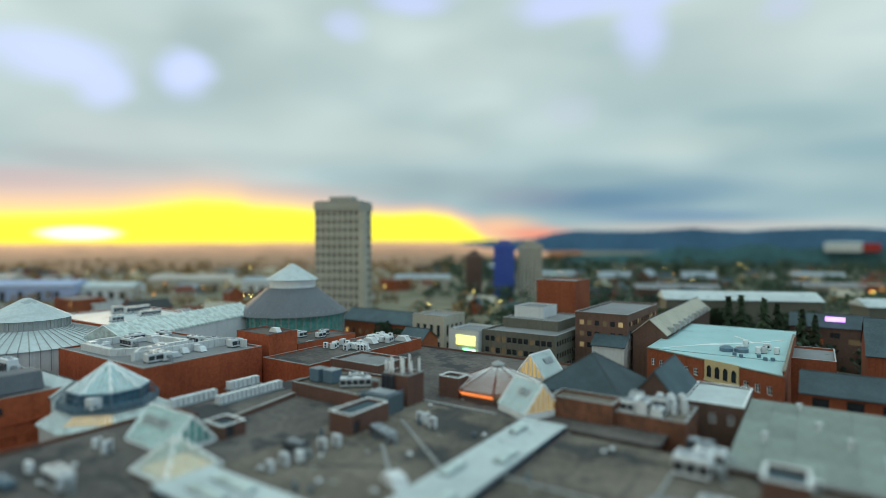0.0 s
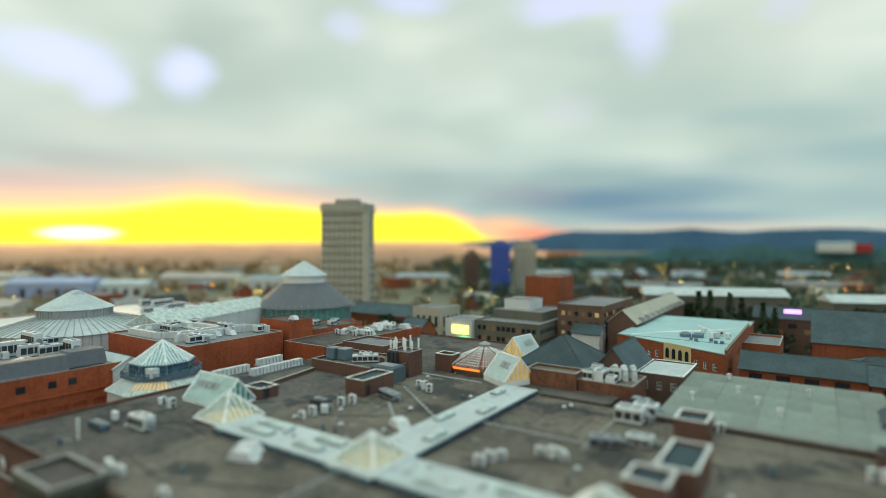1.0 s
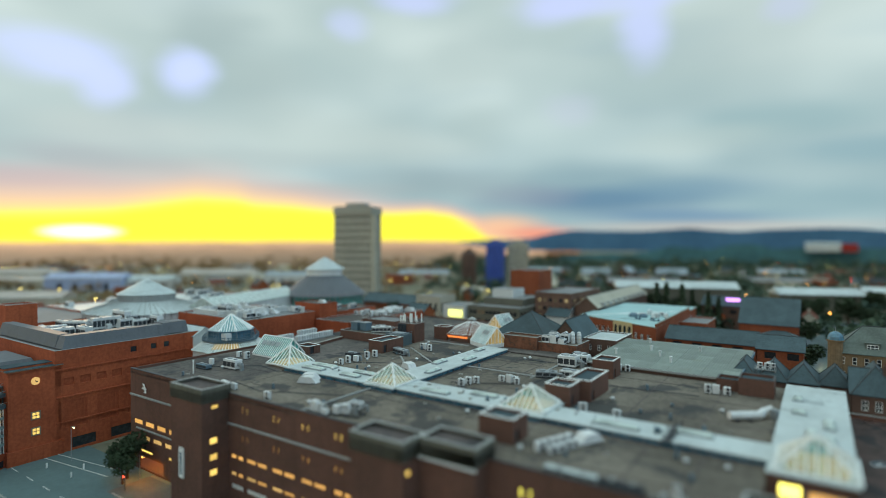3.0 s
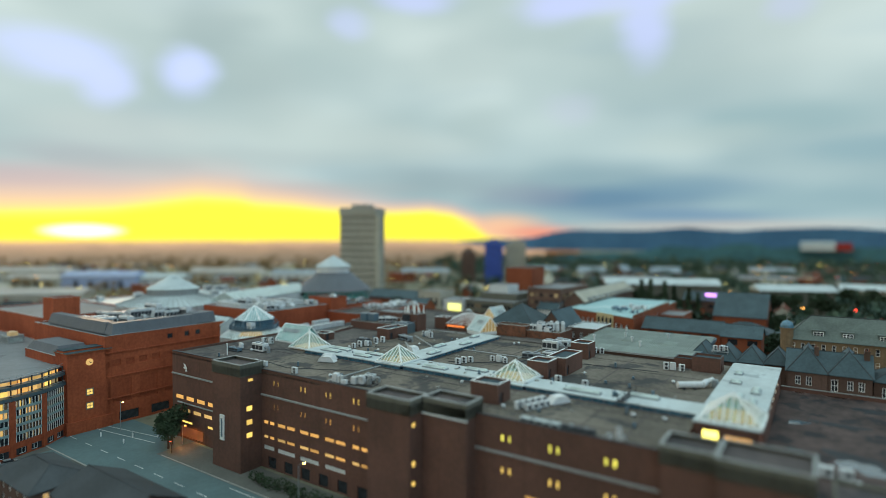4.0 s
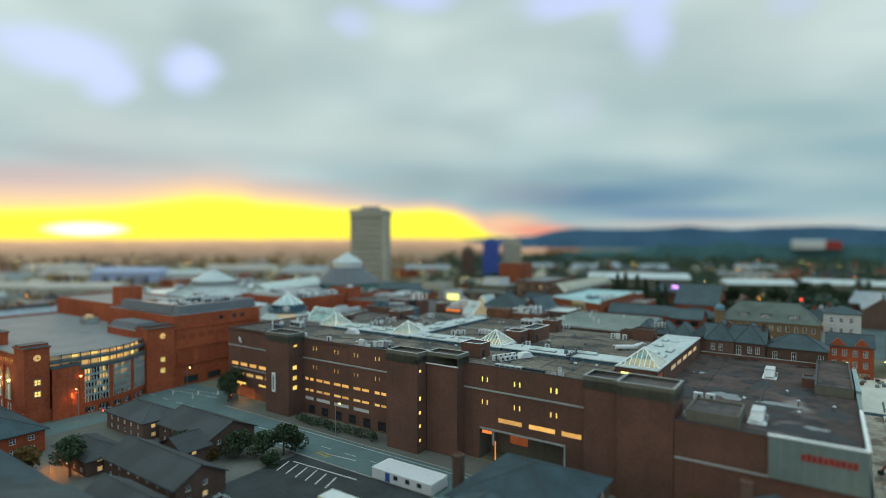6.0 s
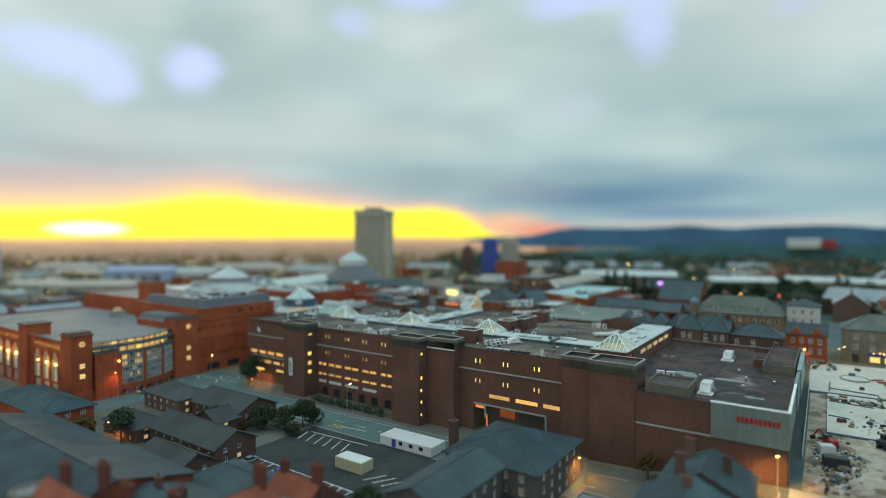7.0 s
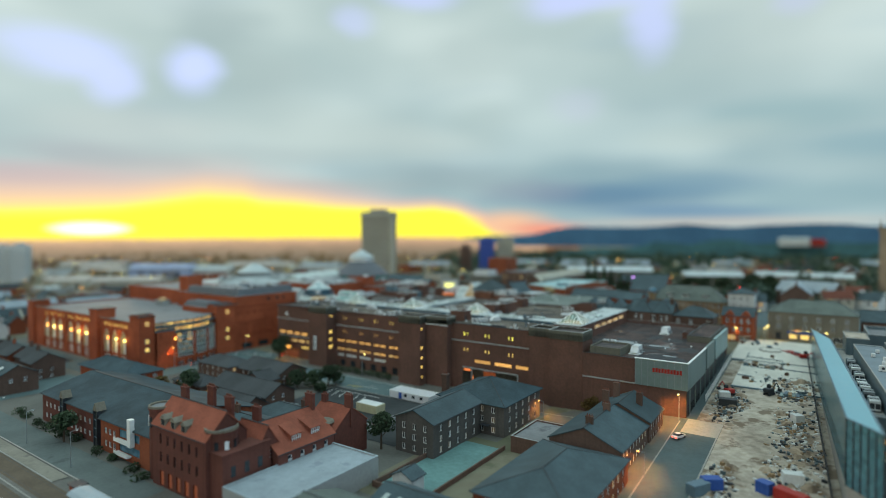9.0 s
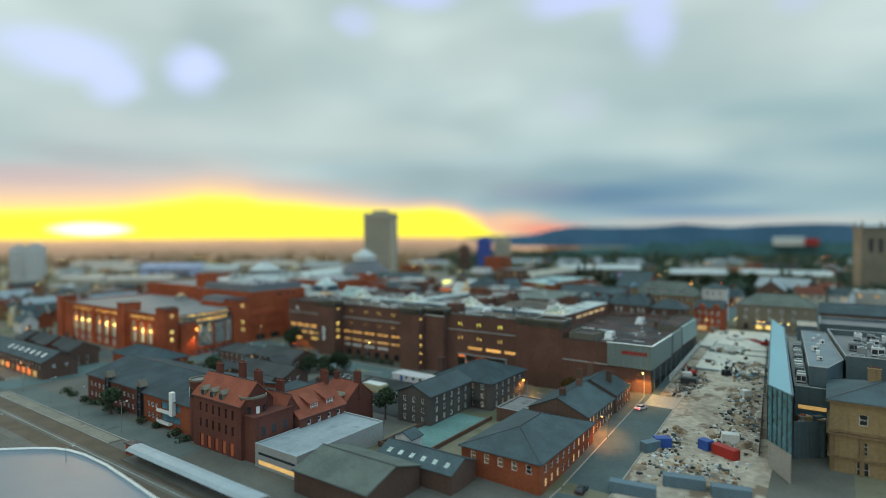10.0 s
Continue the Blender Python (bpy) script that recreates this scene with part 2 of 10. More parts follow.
mat("render_cream", (0.62, 0.50, 0.27), 0.8, var=0.12, streak=0.2)
mat("render_white", (0.62, 0.64, 0.63), 0.8, var=0.1, streak=0.25, rnd=0.08)
mat("concrete_olive", (0.150, 0.145, 0.115), 0.9, var=0.2, streak=0.5)
mat("concrete_pale", (0.34, 0.33, 0.30), 0.9, var=0.16, streak=0.3)
mat("felt_brown", (0.113, 0.098, 0.081), 0.92, var=0.42, big=0.05, fine=0.9, tint=(0.160, 0.138, 0.112), stain=(0.036, 0.040, 0.043), stain_at=0.53)
mat("felt_dark", (0.066, 0.060, 0.062), 0.8, var=0.32, big=0.06, fine=0.7, tint=(0.115, 0.090, 0.085), stain=(0.042, 0.042, 0.046), stain_at=0.55)
mat("felt_plum", (0.082, 0.074, 0.070), 0.92, var=0.40, big=0.06, fine=0.9, tint=(0.120, 0.106, 0.096), stain=(0.034, 0.037, 0.042), stain_at=0.53)
mat("felt_wet", (0.040, 0.030, 0.029), 0.8, var=0.45, big=0.09, fine=0.7, tint=(0.085, 0.056, 0.050), stain=(0.016, 0.019, 0.024), stain_at=0.54, wet=0.40, spec=0.3)
mat("felt_grey", (0.21, 0.215, 0.22), 0.85, var=0.18, big=0.05, fine=0.6, stain=(0.10, 0.10, 0.11))
mat("membrane_white", (0.49, 0.545, 0.545), 0.6, var=0.17, big=0.12, fine=0.8, stain=(0.30, 0.34, 0.35), stain_at=0.60)
mat("membrane_grey", (0.30, 0.355, 0.39), 0.6, var=0.18, big=0.12, fine=0.8, stain=(0.22, 0.26, 0.30), stain_at=0.58)
mat("membrane_teal", (0.33, 0.52, 0.53), 0.55, var=0.12, big=0.07, stain=(0.22, 0.36, 0.38))
mat("slate", (0.050, 0.080, 0.092), 0.65, var=0.32, big=0.15, fine=1.6, rnd=0.18, bump=0.3)
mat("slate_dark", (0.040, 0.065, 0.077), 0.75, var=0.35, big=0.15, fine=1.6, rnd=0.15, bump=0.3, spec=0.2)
mat("slate_green", (0.115, 0.14, 0.125), 0.75, var=0.3, big=0.15, fine=1.6, rnd=0.08, bump=0.3)
mat("tile_brown", (0.054, 0.060, 0.064), 0.8, var=0.28, big=0.12, fine=1.8, rnd=0.1, bump=0.3)
mat("tile_red", (0.27, 0.080, 0.048), 0.85, var=0.25, big=0.2, fine=1.8, rnd=0.08, bump=0.3)
mat("tile_rust", (0.175, 0.060, 0.038), 0.8, var=0.25, big=0.2, fine=1.5, rnd=0.12)
mat("corrugated", (0.255, 0.295, 0.265), 0.65, var=0.24, big=0.10, fine=0.9, stain=(0.22, 0.205, 0.10), stain_at=0.585, rnd=0.15)
mat("metal_grey", (0.30, 0.33, 0.34), 0.45, metal=0.4, var=0.15, streak=0.15)
mat("metal_blue", (0.13, 0.20, 0.25), 0.5, metal=0.3, var=0.15)
mat("metal_dark", (0.050, 0.056, 0.064), 0.5, metal=0.4, var=0.2)
mat("mansard_grey", (0.13, 0.14, 0.155), 0.6, var=0.15, streak=0.3)
mat("cladding", (0.19, 0.255, 0.25), 0.45, metal=0.25, var=0.12, streak=0.2)
mat("cladding_light", (0.27, 0.38, 0.38), 0.45, metal=0.2, var=0.12, streak=0.2)
mat("unit_white", (0.64, 0.66, 0.66), 0.55, var=0.1, big=0.5, streak=0.25, rnd=0.1)
mat("unit_grey", (0.28, 0.31, 0.33), 0.5, metal=0.3, var=0.18, streak=0.3, rnd=0.2)
mat("trim_white", (0.80, 0.82, 0.80), 0.6, var=0.1, big=0.3)
mat("trim_grey", (0.34, 0.35, 0.34), 0.7, var=0.15)
mat("asphalt", (0.085, 0.118, 0.122), 0.85, var=0.22, big=0.05, fine=0.9, stain=(0.045, 0.048, 0.05))
mat("asphalt_dark", (0.030, 0.037, 0.040), 0.85, var=0.25, big=0.08, fine=0.9, tint=(0.044, 0.050, 0.052))
mat("asphalt_blue", (0.105, 0.160, 0.165), 0.8, var=0.2, big=0.06, fine=0.9)
mat("paving", (0.13, 0.130, 0.115), 0.85, var=0.2, big=0.1, fine=1.2)
mat("setts", (0.155, 0.15, 0.135), 0.9, var=0.22, big=0.12, fine=1.5)
mat("track_brown", (0.125, 0.098, 0.070), 0.9, var=0.25, big=0.12, fine=1.5)
mat("pavement_blue", (0.115, 0.140, 0.135), 0.85, var=0.2, big=0.1, fine=1.2, stain=(0.075, 0.09, 0.09))
mat("platform_pale", (0.24, 0.225, 0.185), 0.85, var=0.2, big=0.12, fine=1.2, stain=(0.15, 0.14, 0.12))
mat("paint_line", (0.62, 0.63, 0.60), 0.7, var=0.15)
mat("paint_yellow", (0.55, 0.40, 0.08), 0.7, var=0.15)
mat("ground", (0.25, 0.21, 0.15), 0.95, var=0.35, big=0.02, fine=0.3, tint=(0.15, 0.15, 0.105), stain=(0.11, 0.115, 0.07), stain_at=0.52)
mat("soil_dark", (0.235, 0.175, 0.120), 0.95, var=0.35, big=0.12, fine=0.5, tint=(0.36, 0.29, 0.215), stain=(0.12, 0.085, 0.06), stain_at=0.55, bump=0.6, rnd=0.2)
mat("soil", (0.33, 0.275, 0.215), 0.95, var=0.3, big=0.06, fine=0.5, tint=(0.45, 0.395, 0.325), stain=(0.15, 0.105, 0.070), stain_at=0.52, bump=0.6)
mat("slab", (0.60, 0.585, 0.52), 0.9, var=0.14, big=0.08, fine=0.6, stain=(0.42, 0.39, 0.34), stain_at=0.62)
mat("turf_teal", (0.135, 0.255, 0.245), 0.85, var=0.18, big=0.1, fine=0.8)
mat("leaf_dark", (0.040, 0.062, 0.032), 0.9, var=0.4, big=0.4, fine=2.0, rnd=0.25)
mat("leaf_autumn", (0.12, 0.075, 0.022), 0.9, var=0.4, big=0.4, fine=2.0, rnd=0.25)
mat("bark", (0.09, 0.065, 0.045), 0.95)
# hills: the blue of distant haze is mixed into the base colour
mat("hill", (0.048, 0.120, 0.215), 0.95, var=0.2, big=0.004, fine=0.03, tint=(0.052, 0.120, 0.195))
# far leaves carry haze in their colour, golden towards the sunset
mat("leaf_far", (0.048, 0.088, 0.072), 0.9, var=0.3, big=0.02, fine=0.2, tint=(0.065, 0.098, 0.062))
mat("leaf_haze_gold", (0.33, 0.215, 0.105), 0.9, var=0.3, big=0.02, fine=0.2, tint=(0.25, 0.165, 0.075))
mat("panel_teal", (0.10, 0.145, 0.165), 0.45, metal=0.2, var=0.15, streak=0.2)
mat("deck_grey", (0.18, 0.225, 0.255), 0.6, var=0.2, big=0.12, fine=0.8, stain=(0.15, 0.17, 0.18))
mat("rise_green", (0.040, 0.098, 0.105), 0.95, var=0.35, big=0.01, fine=0.08)
mat("red_paint", (0.36, 0.030, 0.022), 0.5, var=0.15, rnd=0.1)
mat("blue_paint", (0.035, 0.09, 0.33), 0.5, var=0.15)
mat("car_white", (0.65, 0.66, 0.68), 0.3, var=0.05)
mat("cream_paint", (0.50, 0.46, 0.30), 0.6, var=0.12, streak=0.2)
mat("timber", (0.30, 0.20, 0.11), 0.85, var=0.25, rnd=0.2)
mat("tower_stone", (0.40, 0.375, 0.31), 0.9, var=0.14, streak=0.2)
mat("blue_panel", (0.05, 0.10, 0.42), 0.6, var=0.15)
mat("felt_damp", (0.018, 0.021, 0.025), 0.6, var=0.4, big=0.3, wet=0.3)
mat("puddle", (0.075, 0.105, 0.13), 0.06, var=0.2, bump=0.0, spec=1.0)
mat("rubble", (0.38, 0.36, 0.33), 0.9, var=0.35, big=0.5, rnd=0.45)
glass("glass_dark", (0.030, 0.036, 0.042), 0.12)
glass("glass_roof", (0.10, 0.29, 0.27), 0.15, alpha=0.6)
glass("glass_teal", (0.11, 0.36, 0.32), 0.2, alpha=0.85)
glass("glass_pale", (0.46, 0.54, 0.51), 0.3)
glass("glass_lantern", (0.24, 0.40, 0.41), 0.25)
glass("glass_blue", (0.075, 0.18, 0.25), 0.15)
glass("glass_fin", (0.10, 0.27, 0.33), 0.2, alpha=0.72)
mat("glass_fin_top", (0.17, 0.40, 0.48), 0.35, var=0.07, big=0.03, bump=0.0, spec=0.5)
glow("lit_yellow", (1.0, 0.66, 0.15), 0.85)
glow("lit_amber", (1.0, 0.52, 0.13), 0.58)
glow("lit_green", (0.95, 0.85, 0.12), 1.3)
glow("lit_warm", (1.0, 0.62, 0.20), 0.45)
glow("lit_cream", (1.0, 0.76, 0.36), 0.20)
glow("lit_orange", (1.0, 0.25, 0.05), 0.8)
glow("lit_sign", (0.95, 0.95, 0.25), 1.1)
glow("lit_lamp", (1.0, 0.86, 0.16), 2.6)
glow("lit_hall", (0.95, 0.66, 0.24), 0.13, var=0.8, scale=0.35)
glow("lit_pink", (0.62, 0.28, 0.95), 1.5)
glow("lit_rust", (1.0, 0.22, 0.05), 0.10)
glow("lit_dim", (0.9, 0.62, 0.30), 0.06)
glow("bulb_orange", (1.0, 0.36, 0.06), 8.0, var=0.0)
glow("bulb_yellow", (1.0, 0.75, 0.18), 9.0, var=0.0)
glow("bulb_red", (1.0, 0.06, 0.03), 6.0, var=0.0)
glow("bulb_green", (0.2, 1.0, 0.35), 5.0, var=0.0)
glow("lit_gable", (1.0, 0.72, 0.26), 0.26, var=0.5, scale=0.5)
glow("under_pyramid", (1.0, 0.70, 0.24), 0.5, var=0.5, scale=0.35)


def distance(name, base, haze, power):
    """The backdrop of far land under the sunset: mottled fields and woods, with warm haze added as emission."""
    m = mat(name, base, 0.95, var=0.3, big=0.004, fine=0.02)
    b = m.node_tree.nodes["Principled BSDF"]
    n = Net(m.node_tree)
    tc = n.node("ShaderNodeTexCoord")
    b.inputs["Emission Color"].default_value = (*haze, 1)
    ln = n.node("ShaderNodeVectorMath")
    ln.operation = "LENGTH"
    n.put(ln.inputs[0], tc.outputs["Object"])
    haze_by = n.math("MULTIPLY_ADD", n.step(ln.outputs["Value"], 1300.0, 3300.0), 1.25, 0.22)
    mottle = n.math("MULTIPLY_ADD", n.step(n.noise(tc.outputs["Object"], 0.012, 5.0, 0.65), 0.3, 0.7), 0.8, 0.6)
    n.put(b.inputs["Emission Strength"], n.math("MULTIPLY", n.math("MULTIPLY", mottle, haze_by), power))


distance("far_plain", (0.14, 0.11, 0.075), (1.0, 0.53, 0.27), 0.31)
mat("roof_blue", (0.136, 0.191, 0.236), 0.5, var=0.14, big=0.03, fine=0.5, stain=(0.15, 0.19, 0.23))
mat("brick_mixed", (0.20, 0.085, 0.050), 0.9, var=0.38, big=0.35, fine=1.8, streak=0.3, stain=(0.10, 0.060, 0.045), stain_at=0.52)
# fawn tint stands in for the warm haze over the western sheds
mat("roof_haze_fawn", (0.46, 0.40, 0.35), 0.7, var=0.2, big=0.05, fine=0.4)
mat("roof_violet", (0.34, 0.40, 0.58), 0.5, var=0.15, big=0.05, fine=0.4)
mat("shelter_grey", (0.36, 0.43, 0.47), 0.5, var=0.12, big=0.2)

# ---- building helpers ----
# The whole town lies on one street grid: u to the right and nearer, v to the right and away.
GRID = -34.0
CU, SU = math.cos(radians(34)), math.sin(radians(34))


def at(u, v, z=0.0, rot=0.0):
    """The pose of a thing on the street grid."""
    return pose(CU * u + SU * v, -SU * u + CU * v, z, 0, 0, GRID + rot)


def smooth(x):
    x = max(0.0, min(1.0, x))
    return x * x * (3 - 2 * x)


def gz(u, v):
    """Height of the ground."""
    left = 2.5 + 9.5 * smooth((v - 60) / 90)
    right = 5.7 + 0.065 * max(-60, min(140, v))
    r = smooth((u - 45) / 40)
    d = math.hypot(u, v)
    z = left * (1 - r) + right * r
    return z * (1 - smooth((d - 450) / 900))


class M:
    """Collects simple solids into one mesh."""
    def __init__(self):
        self.v, self.f = [], []

    def add(self, vs, fs):
        k = len(self.v)
        self.v += vs
        self.f += [tuple(i + k for i in f) for f in fs]
        return self

    def box(self, x0, y0, z0, x1, y1, z1):
        return self.add([(x0, y0, z0), (x1, y0, z0), (x1, y1, z0), (x0, y1, z0), (x0, y0, z1), (x1, y0, z1), (x1, y1, z1), (x0, y1, z1)],
                        [(3, 2, 1, 0), (4, 5, 6, 7), (0, 1, 5, 4), (1, 2, 6, 5), (2, 3, 7, 6), (3, 0, 4, 7)])

    def cbox(self, x, y, z, w, d, h, c=0.06):
        """A box with chamfered upright and top edges, standing on z."""
        a, b = w / 2, d / 2
        ring = lambda k: [(x - a + k, y - b, 0), (x + a - k, y - b, 0), (x + a, y - b + k, 0), (x + a, y + b - k, 0), (x + a - k, y + b, 0), (x - a + k, y + b, 0), (x - a, y + b - k, 0), (x - a, y - b + k, 0)]
        lo = [(p, q, z) for p, q, _ in ring(c)]
        mid = [(p, q, z + h - c) for p, q, _ in ring(c)]
        top = [(x + (p - x) * (1 - c / a), y + (q - y) * (1 - c / b), z + h) for p, q, _ in ring(c)]
        n = 8
        fs = [tuple(range(n))[::-1], tuple(range(2 * n, 3 * n))]
        for i in range(n):
            j = (i + 1) % n
            fs += [(i, j, n + j, n + i), (n + i, n + j, 2 * n + j, 2 * n + i)]
        return self.add(lo + mid + top, fs)

    def prism(self, poly, z0, z1, top=None):
        """An upright prism over a counter-clockwise outline; top: another outline for its top."""
        n = len(poly)
        t = top or poly
        zt = z1 if isinstance(z1, (list, tuple)) else [z1] * n
        vs = [(x, y, z0) for x, y in poly] + [(x, y, z) for (x, y), z in zip(t, zt)]
        return self.add(vs, [tuple(range(n))[::-1], tuple(range(n, 2 * n))] + [(i, (i + 1) % n, n + (i + 1) % n, n + i) for i in range(n)])

    def cyl(self, x, y, z0, z1, r, n=12, r2=None):
        r2 = r if r2 is None else r2
        ring = [(math.cos(2 * math.pi * i / n), math.sin(2 * math.pi * i / n)) for i in range(n)]
        return self.prism([(x + r * c, y + r * s) for c, s in ring], z0, z1, [(x + r2 * c, y + r2 * s) for c, s in ring])

    def ring(self, x, y, z0, z1, r0, r1, n=16):
        """A flat-topped ring band round (x, y)."""
        k = len(self.v)
        for r, z in ((r0, z0), (r1, z0), (r1, z1), (r0, z1)):
            self.v += [(x + r * math.cos(2 * math.pi * i / n), y + r * math.sin(2 * math.pi * i / n), z) for i in range(n)]
        for a in range(4):
            b = (a + 1) % 4
            self.f += [(k + a * n + i, k + a * n + (i + 1) % n, k + b * n + (i + 1) % n, k + b * n + i) for i in range(n)]
        return self

    def tube(self, p, q, r, n=6):
        """A round bar from p to q."""
        p, q = Vector(p), Vector(q)
        m = (q - p).to_track_quat("Z", "Y").to_matrix()
        ring = [m @ Vector((r * math.cos(2 * math.pi * i / n), r * math.sin(2 * math.pi * i / n), 0)) for i in range(n)]
        vs = [tuple(p + k) for k in ring] + [tuple(q + k) for k in ring]
        return self.add(vs, [tuple(range(n))[::-1], tuple(range(n, 2 * n))] + [(i, (i + 1) % n, n + (i + 1) % n, n + i) for i in range(n)])

    def bar(self, p, q, w, h=None):
        """A square bar from p to q."""
        return self.tube(p, q, w * 0.7071, 4)

    def slab(self, pts, t):
        """A flat polygon with thickness t below it."""
        n = len(pts)
        a, b, c = (Vector(p) for p in pts[:3])
        d = (b - a).cross(c - a).normalized() * t
        vs = [tuple(p) for p in pts] + [tuple(Vector(p) - d) for p in pts]
        return self.add(vs, [tuple(range(n)), tuple(range(n, 2 * n))[::-1]] + [(i, n + i, n + (i + 1) % n, (i + 1) % n) for i in range(n)])

    def wall(self, p, q, z0, z1, ops=(), depth=0.3):
        """An upright wall face from p to q, outside to the right, with openings (s0, s1, za, zb) cut through to a depth."""
        (px, py), (qx, qy) = p, q
        ln = math.hypot(qx - px, qy - py)
        dx, dy = (qx - px) / ln, (qy - py) / ln
        ix, iy = -dy * depth, dx * depth
        ops = [o for o in ops if o[0] > 0.01 and o[1] < ln - 0.01]
        pt = lambda s, z, k=0.0: (px + dx * s + ix * k, py + dy * s + iy * k, z)
        zs = sorted({z0, z1, *(o[2] for o in ops), *(o[3] for o in ops)})
        for za, zb in zip(zs, zs[1:]):
            if zb <= z0 + 1e-6 or za >= z1 - 1e-6:
                continue
            row = sorted((o[0], o[1]) for o in ops if o[2] < zb - 1e-6 and o[3] > za + 1e-6)
            s = 0.0
            for s0, s1 in row + [(ln, ln)]:
                if s0 > s + 1e-6:
                    self.add([pt(s, za), pt(s0, za), pt(s0, zb), pt(s, zb)], [(0, 1, 2, 3)])
                s = max(s, s1)
        for s0, s1, za, zb, *_ in ops:
            vs = [pt(s0, za), pt(s1, za), pt(s1, zb), pt(s0, zb), pt(s0, za, 1), pt(s1, za, 1), pt(s1, zb, 1), pt(s0, zb, 1)]
            self.add(vs, [(0, 4, 5, 1), (1, 5, 6, 2), (2, 6, 7, 3), (3, 7, 4, 0)])
        return self

    def mesh(self, name, material):
        me = bpy.data.meshes.new(name)
        me.from_pydata(self.v, [], self.f)
        me.materials.append(MATS[material])
        me.update()
        return me


def thing(name, label, category, m, group="", kind=""):
    ob = tagged(new(name), label, category, group, kind)
    ob.empty_display_size = 0.5
    ob.matrix_world = m
    return ob


def part(name, m, material, parent, label="", matrix=None):
    """Links a collected mesh, or one that others share, as one part of a thing."""
    me = m if isinstance(m, bpy.types.Mesh) else m.mesh(name, material)
    ob = new(name, me)
    ob.parent = parent
    if matrix is not None:
        ob.matrix_basis = matrix
    return tagged(ob, label)


SHARED = {}


def shared(key, make, material):
    if (key, material) not in SHARED:
        SHARED[key, material] = make().mesh(key[0], material)
    return SHARED[key, material]


def pane_mesh(w, h, material):
    w, h = round(w, 2), round(h, 2)
    return shared(("pane", w, h), lambda: M().box(-w / 2, 0, 0, w / 2, 0.06, h), material)


def frame_mesh(w, h, cols, rows, bar=0.13, material="trim_white"):
    w, h = round(w, 2), round(h, 2)

    def make():
        m = M()
        m.box(-w / 2, -0.08, 0, -w / 2 + bar, 0.0, h).box(w / 2 - bar, -0.08, 0, w / 2, 0.0, h)
        m.box(-w / 2 + bar, -0.08, 0, w / 2 - bar, 0.0, bar).box(-w / 2 + bar, -0.08, h - bar, w / 2 - bar, 0.0, h)
        for i in range(1, cols):
            x = -w / 2 + w * i / cols
            m.box(x - bar / 2, -0.07, bar, x + bar / 2, -0.01, h - bar)
        for i in range(1, rows):
            z = h * i / rows
            m.box(-w / 2 + bar, -0.06, z - bar / 2, w / 2 - bar, -0.02, z + bar / 2)
        return m
    return shared(("frame", w, h, cols, rows, bar), make, material)


PANES = {"dark": "glass_dark", "lit": "lit_yellow", "amber": "lit_amber", "green": "lit_green", "warm": "lit_warm", "dim": "lit_dim", "orange": "lit_orange",
         "teal": "glass_teal", "blue": "glass_blue", "white": "trim_white", "brick": "brick_orange", "cream": "lit_cream", "rust": "lit_rust", "pale": "glass_pale", "door": "metal_dark", "sign": "lit_sign", "lamp": "lit_lamp"}


def set_windows(parent, p, q, ops, depth=0.3):
    """Panes (and white frames where asked for) in the openings of a wall face. An opening: s0, s1, za, zb, kind, frame columns, frame rows."""
    (px, py), (qx, qy) = p, q
    ln = math.hypot(qx - px, qy - py)
    dx, dy = (qx - px) / ln, (qy - py) / ln
    ang = math.degrees(math.atan2(dy, dx))
    for o in ops:
        if not (o[0] > 0.01 and o[1] < ln - 0.01):
            continue
        s0, s1, za, zb, kind = o[:5]
        s = (s0 + s1) / 2
        k = depth - 0.06
        m = pose(px + dx * s - dy * k, py + dy * s + dx * k, za, 0, 0, ang)
        w = part("door" if kind == "door" else "window", pane_mesh(s1 - s0, zb - za, PANES[kind]), None, parent, "", m)
        if len(o) > 5 and o[5]:
            part("window_frame", frame_mesh(s1 - s0, zb - za, o[5], o[6]), None, w, "white window frame", pose(0, -0.01, 0))


def grid_ops(s0, s1, n, zs, w, h, kinds=("dark",), frame=(2, 2), skip=()):
    """A row of n windows between s0 and s1 on each storey."""
    out = []
    for j, z in enumerate(zs):
        for i in range(n):
            if (i, j) in skip:
                continue
            c = s0 + (s1 - s0) * (i + 0.5) / n
            out.append((c - w / 2, c + w / 2, z, z + h, RNG.choice(kinds), *frame))
    return out


SIDES = ("s", "e", "n", "w")


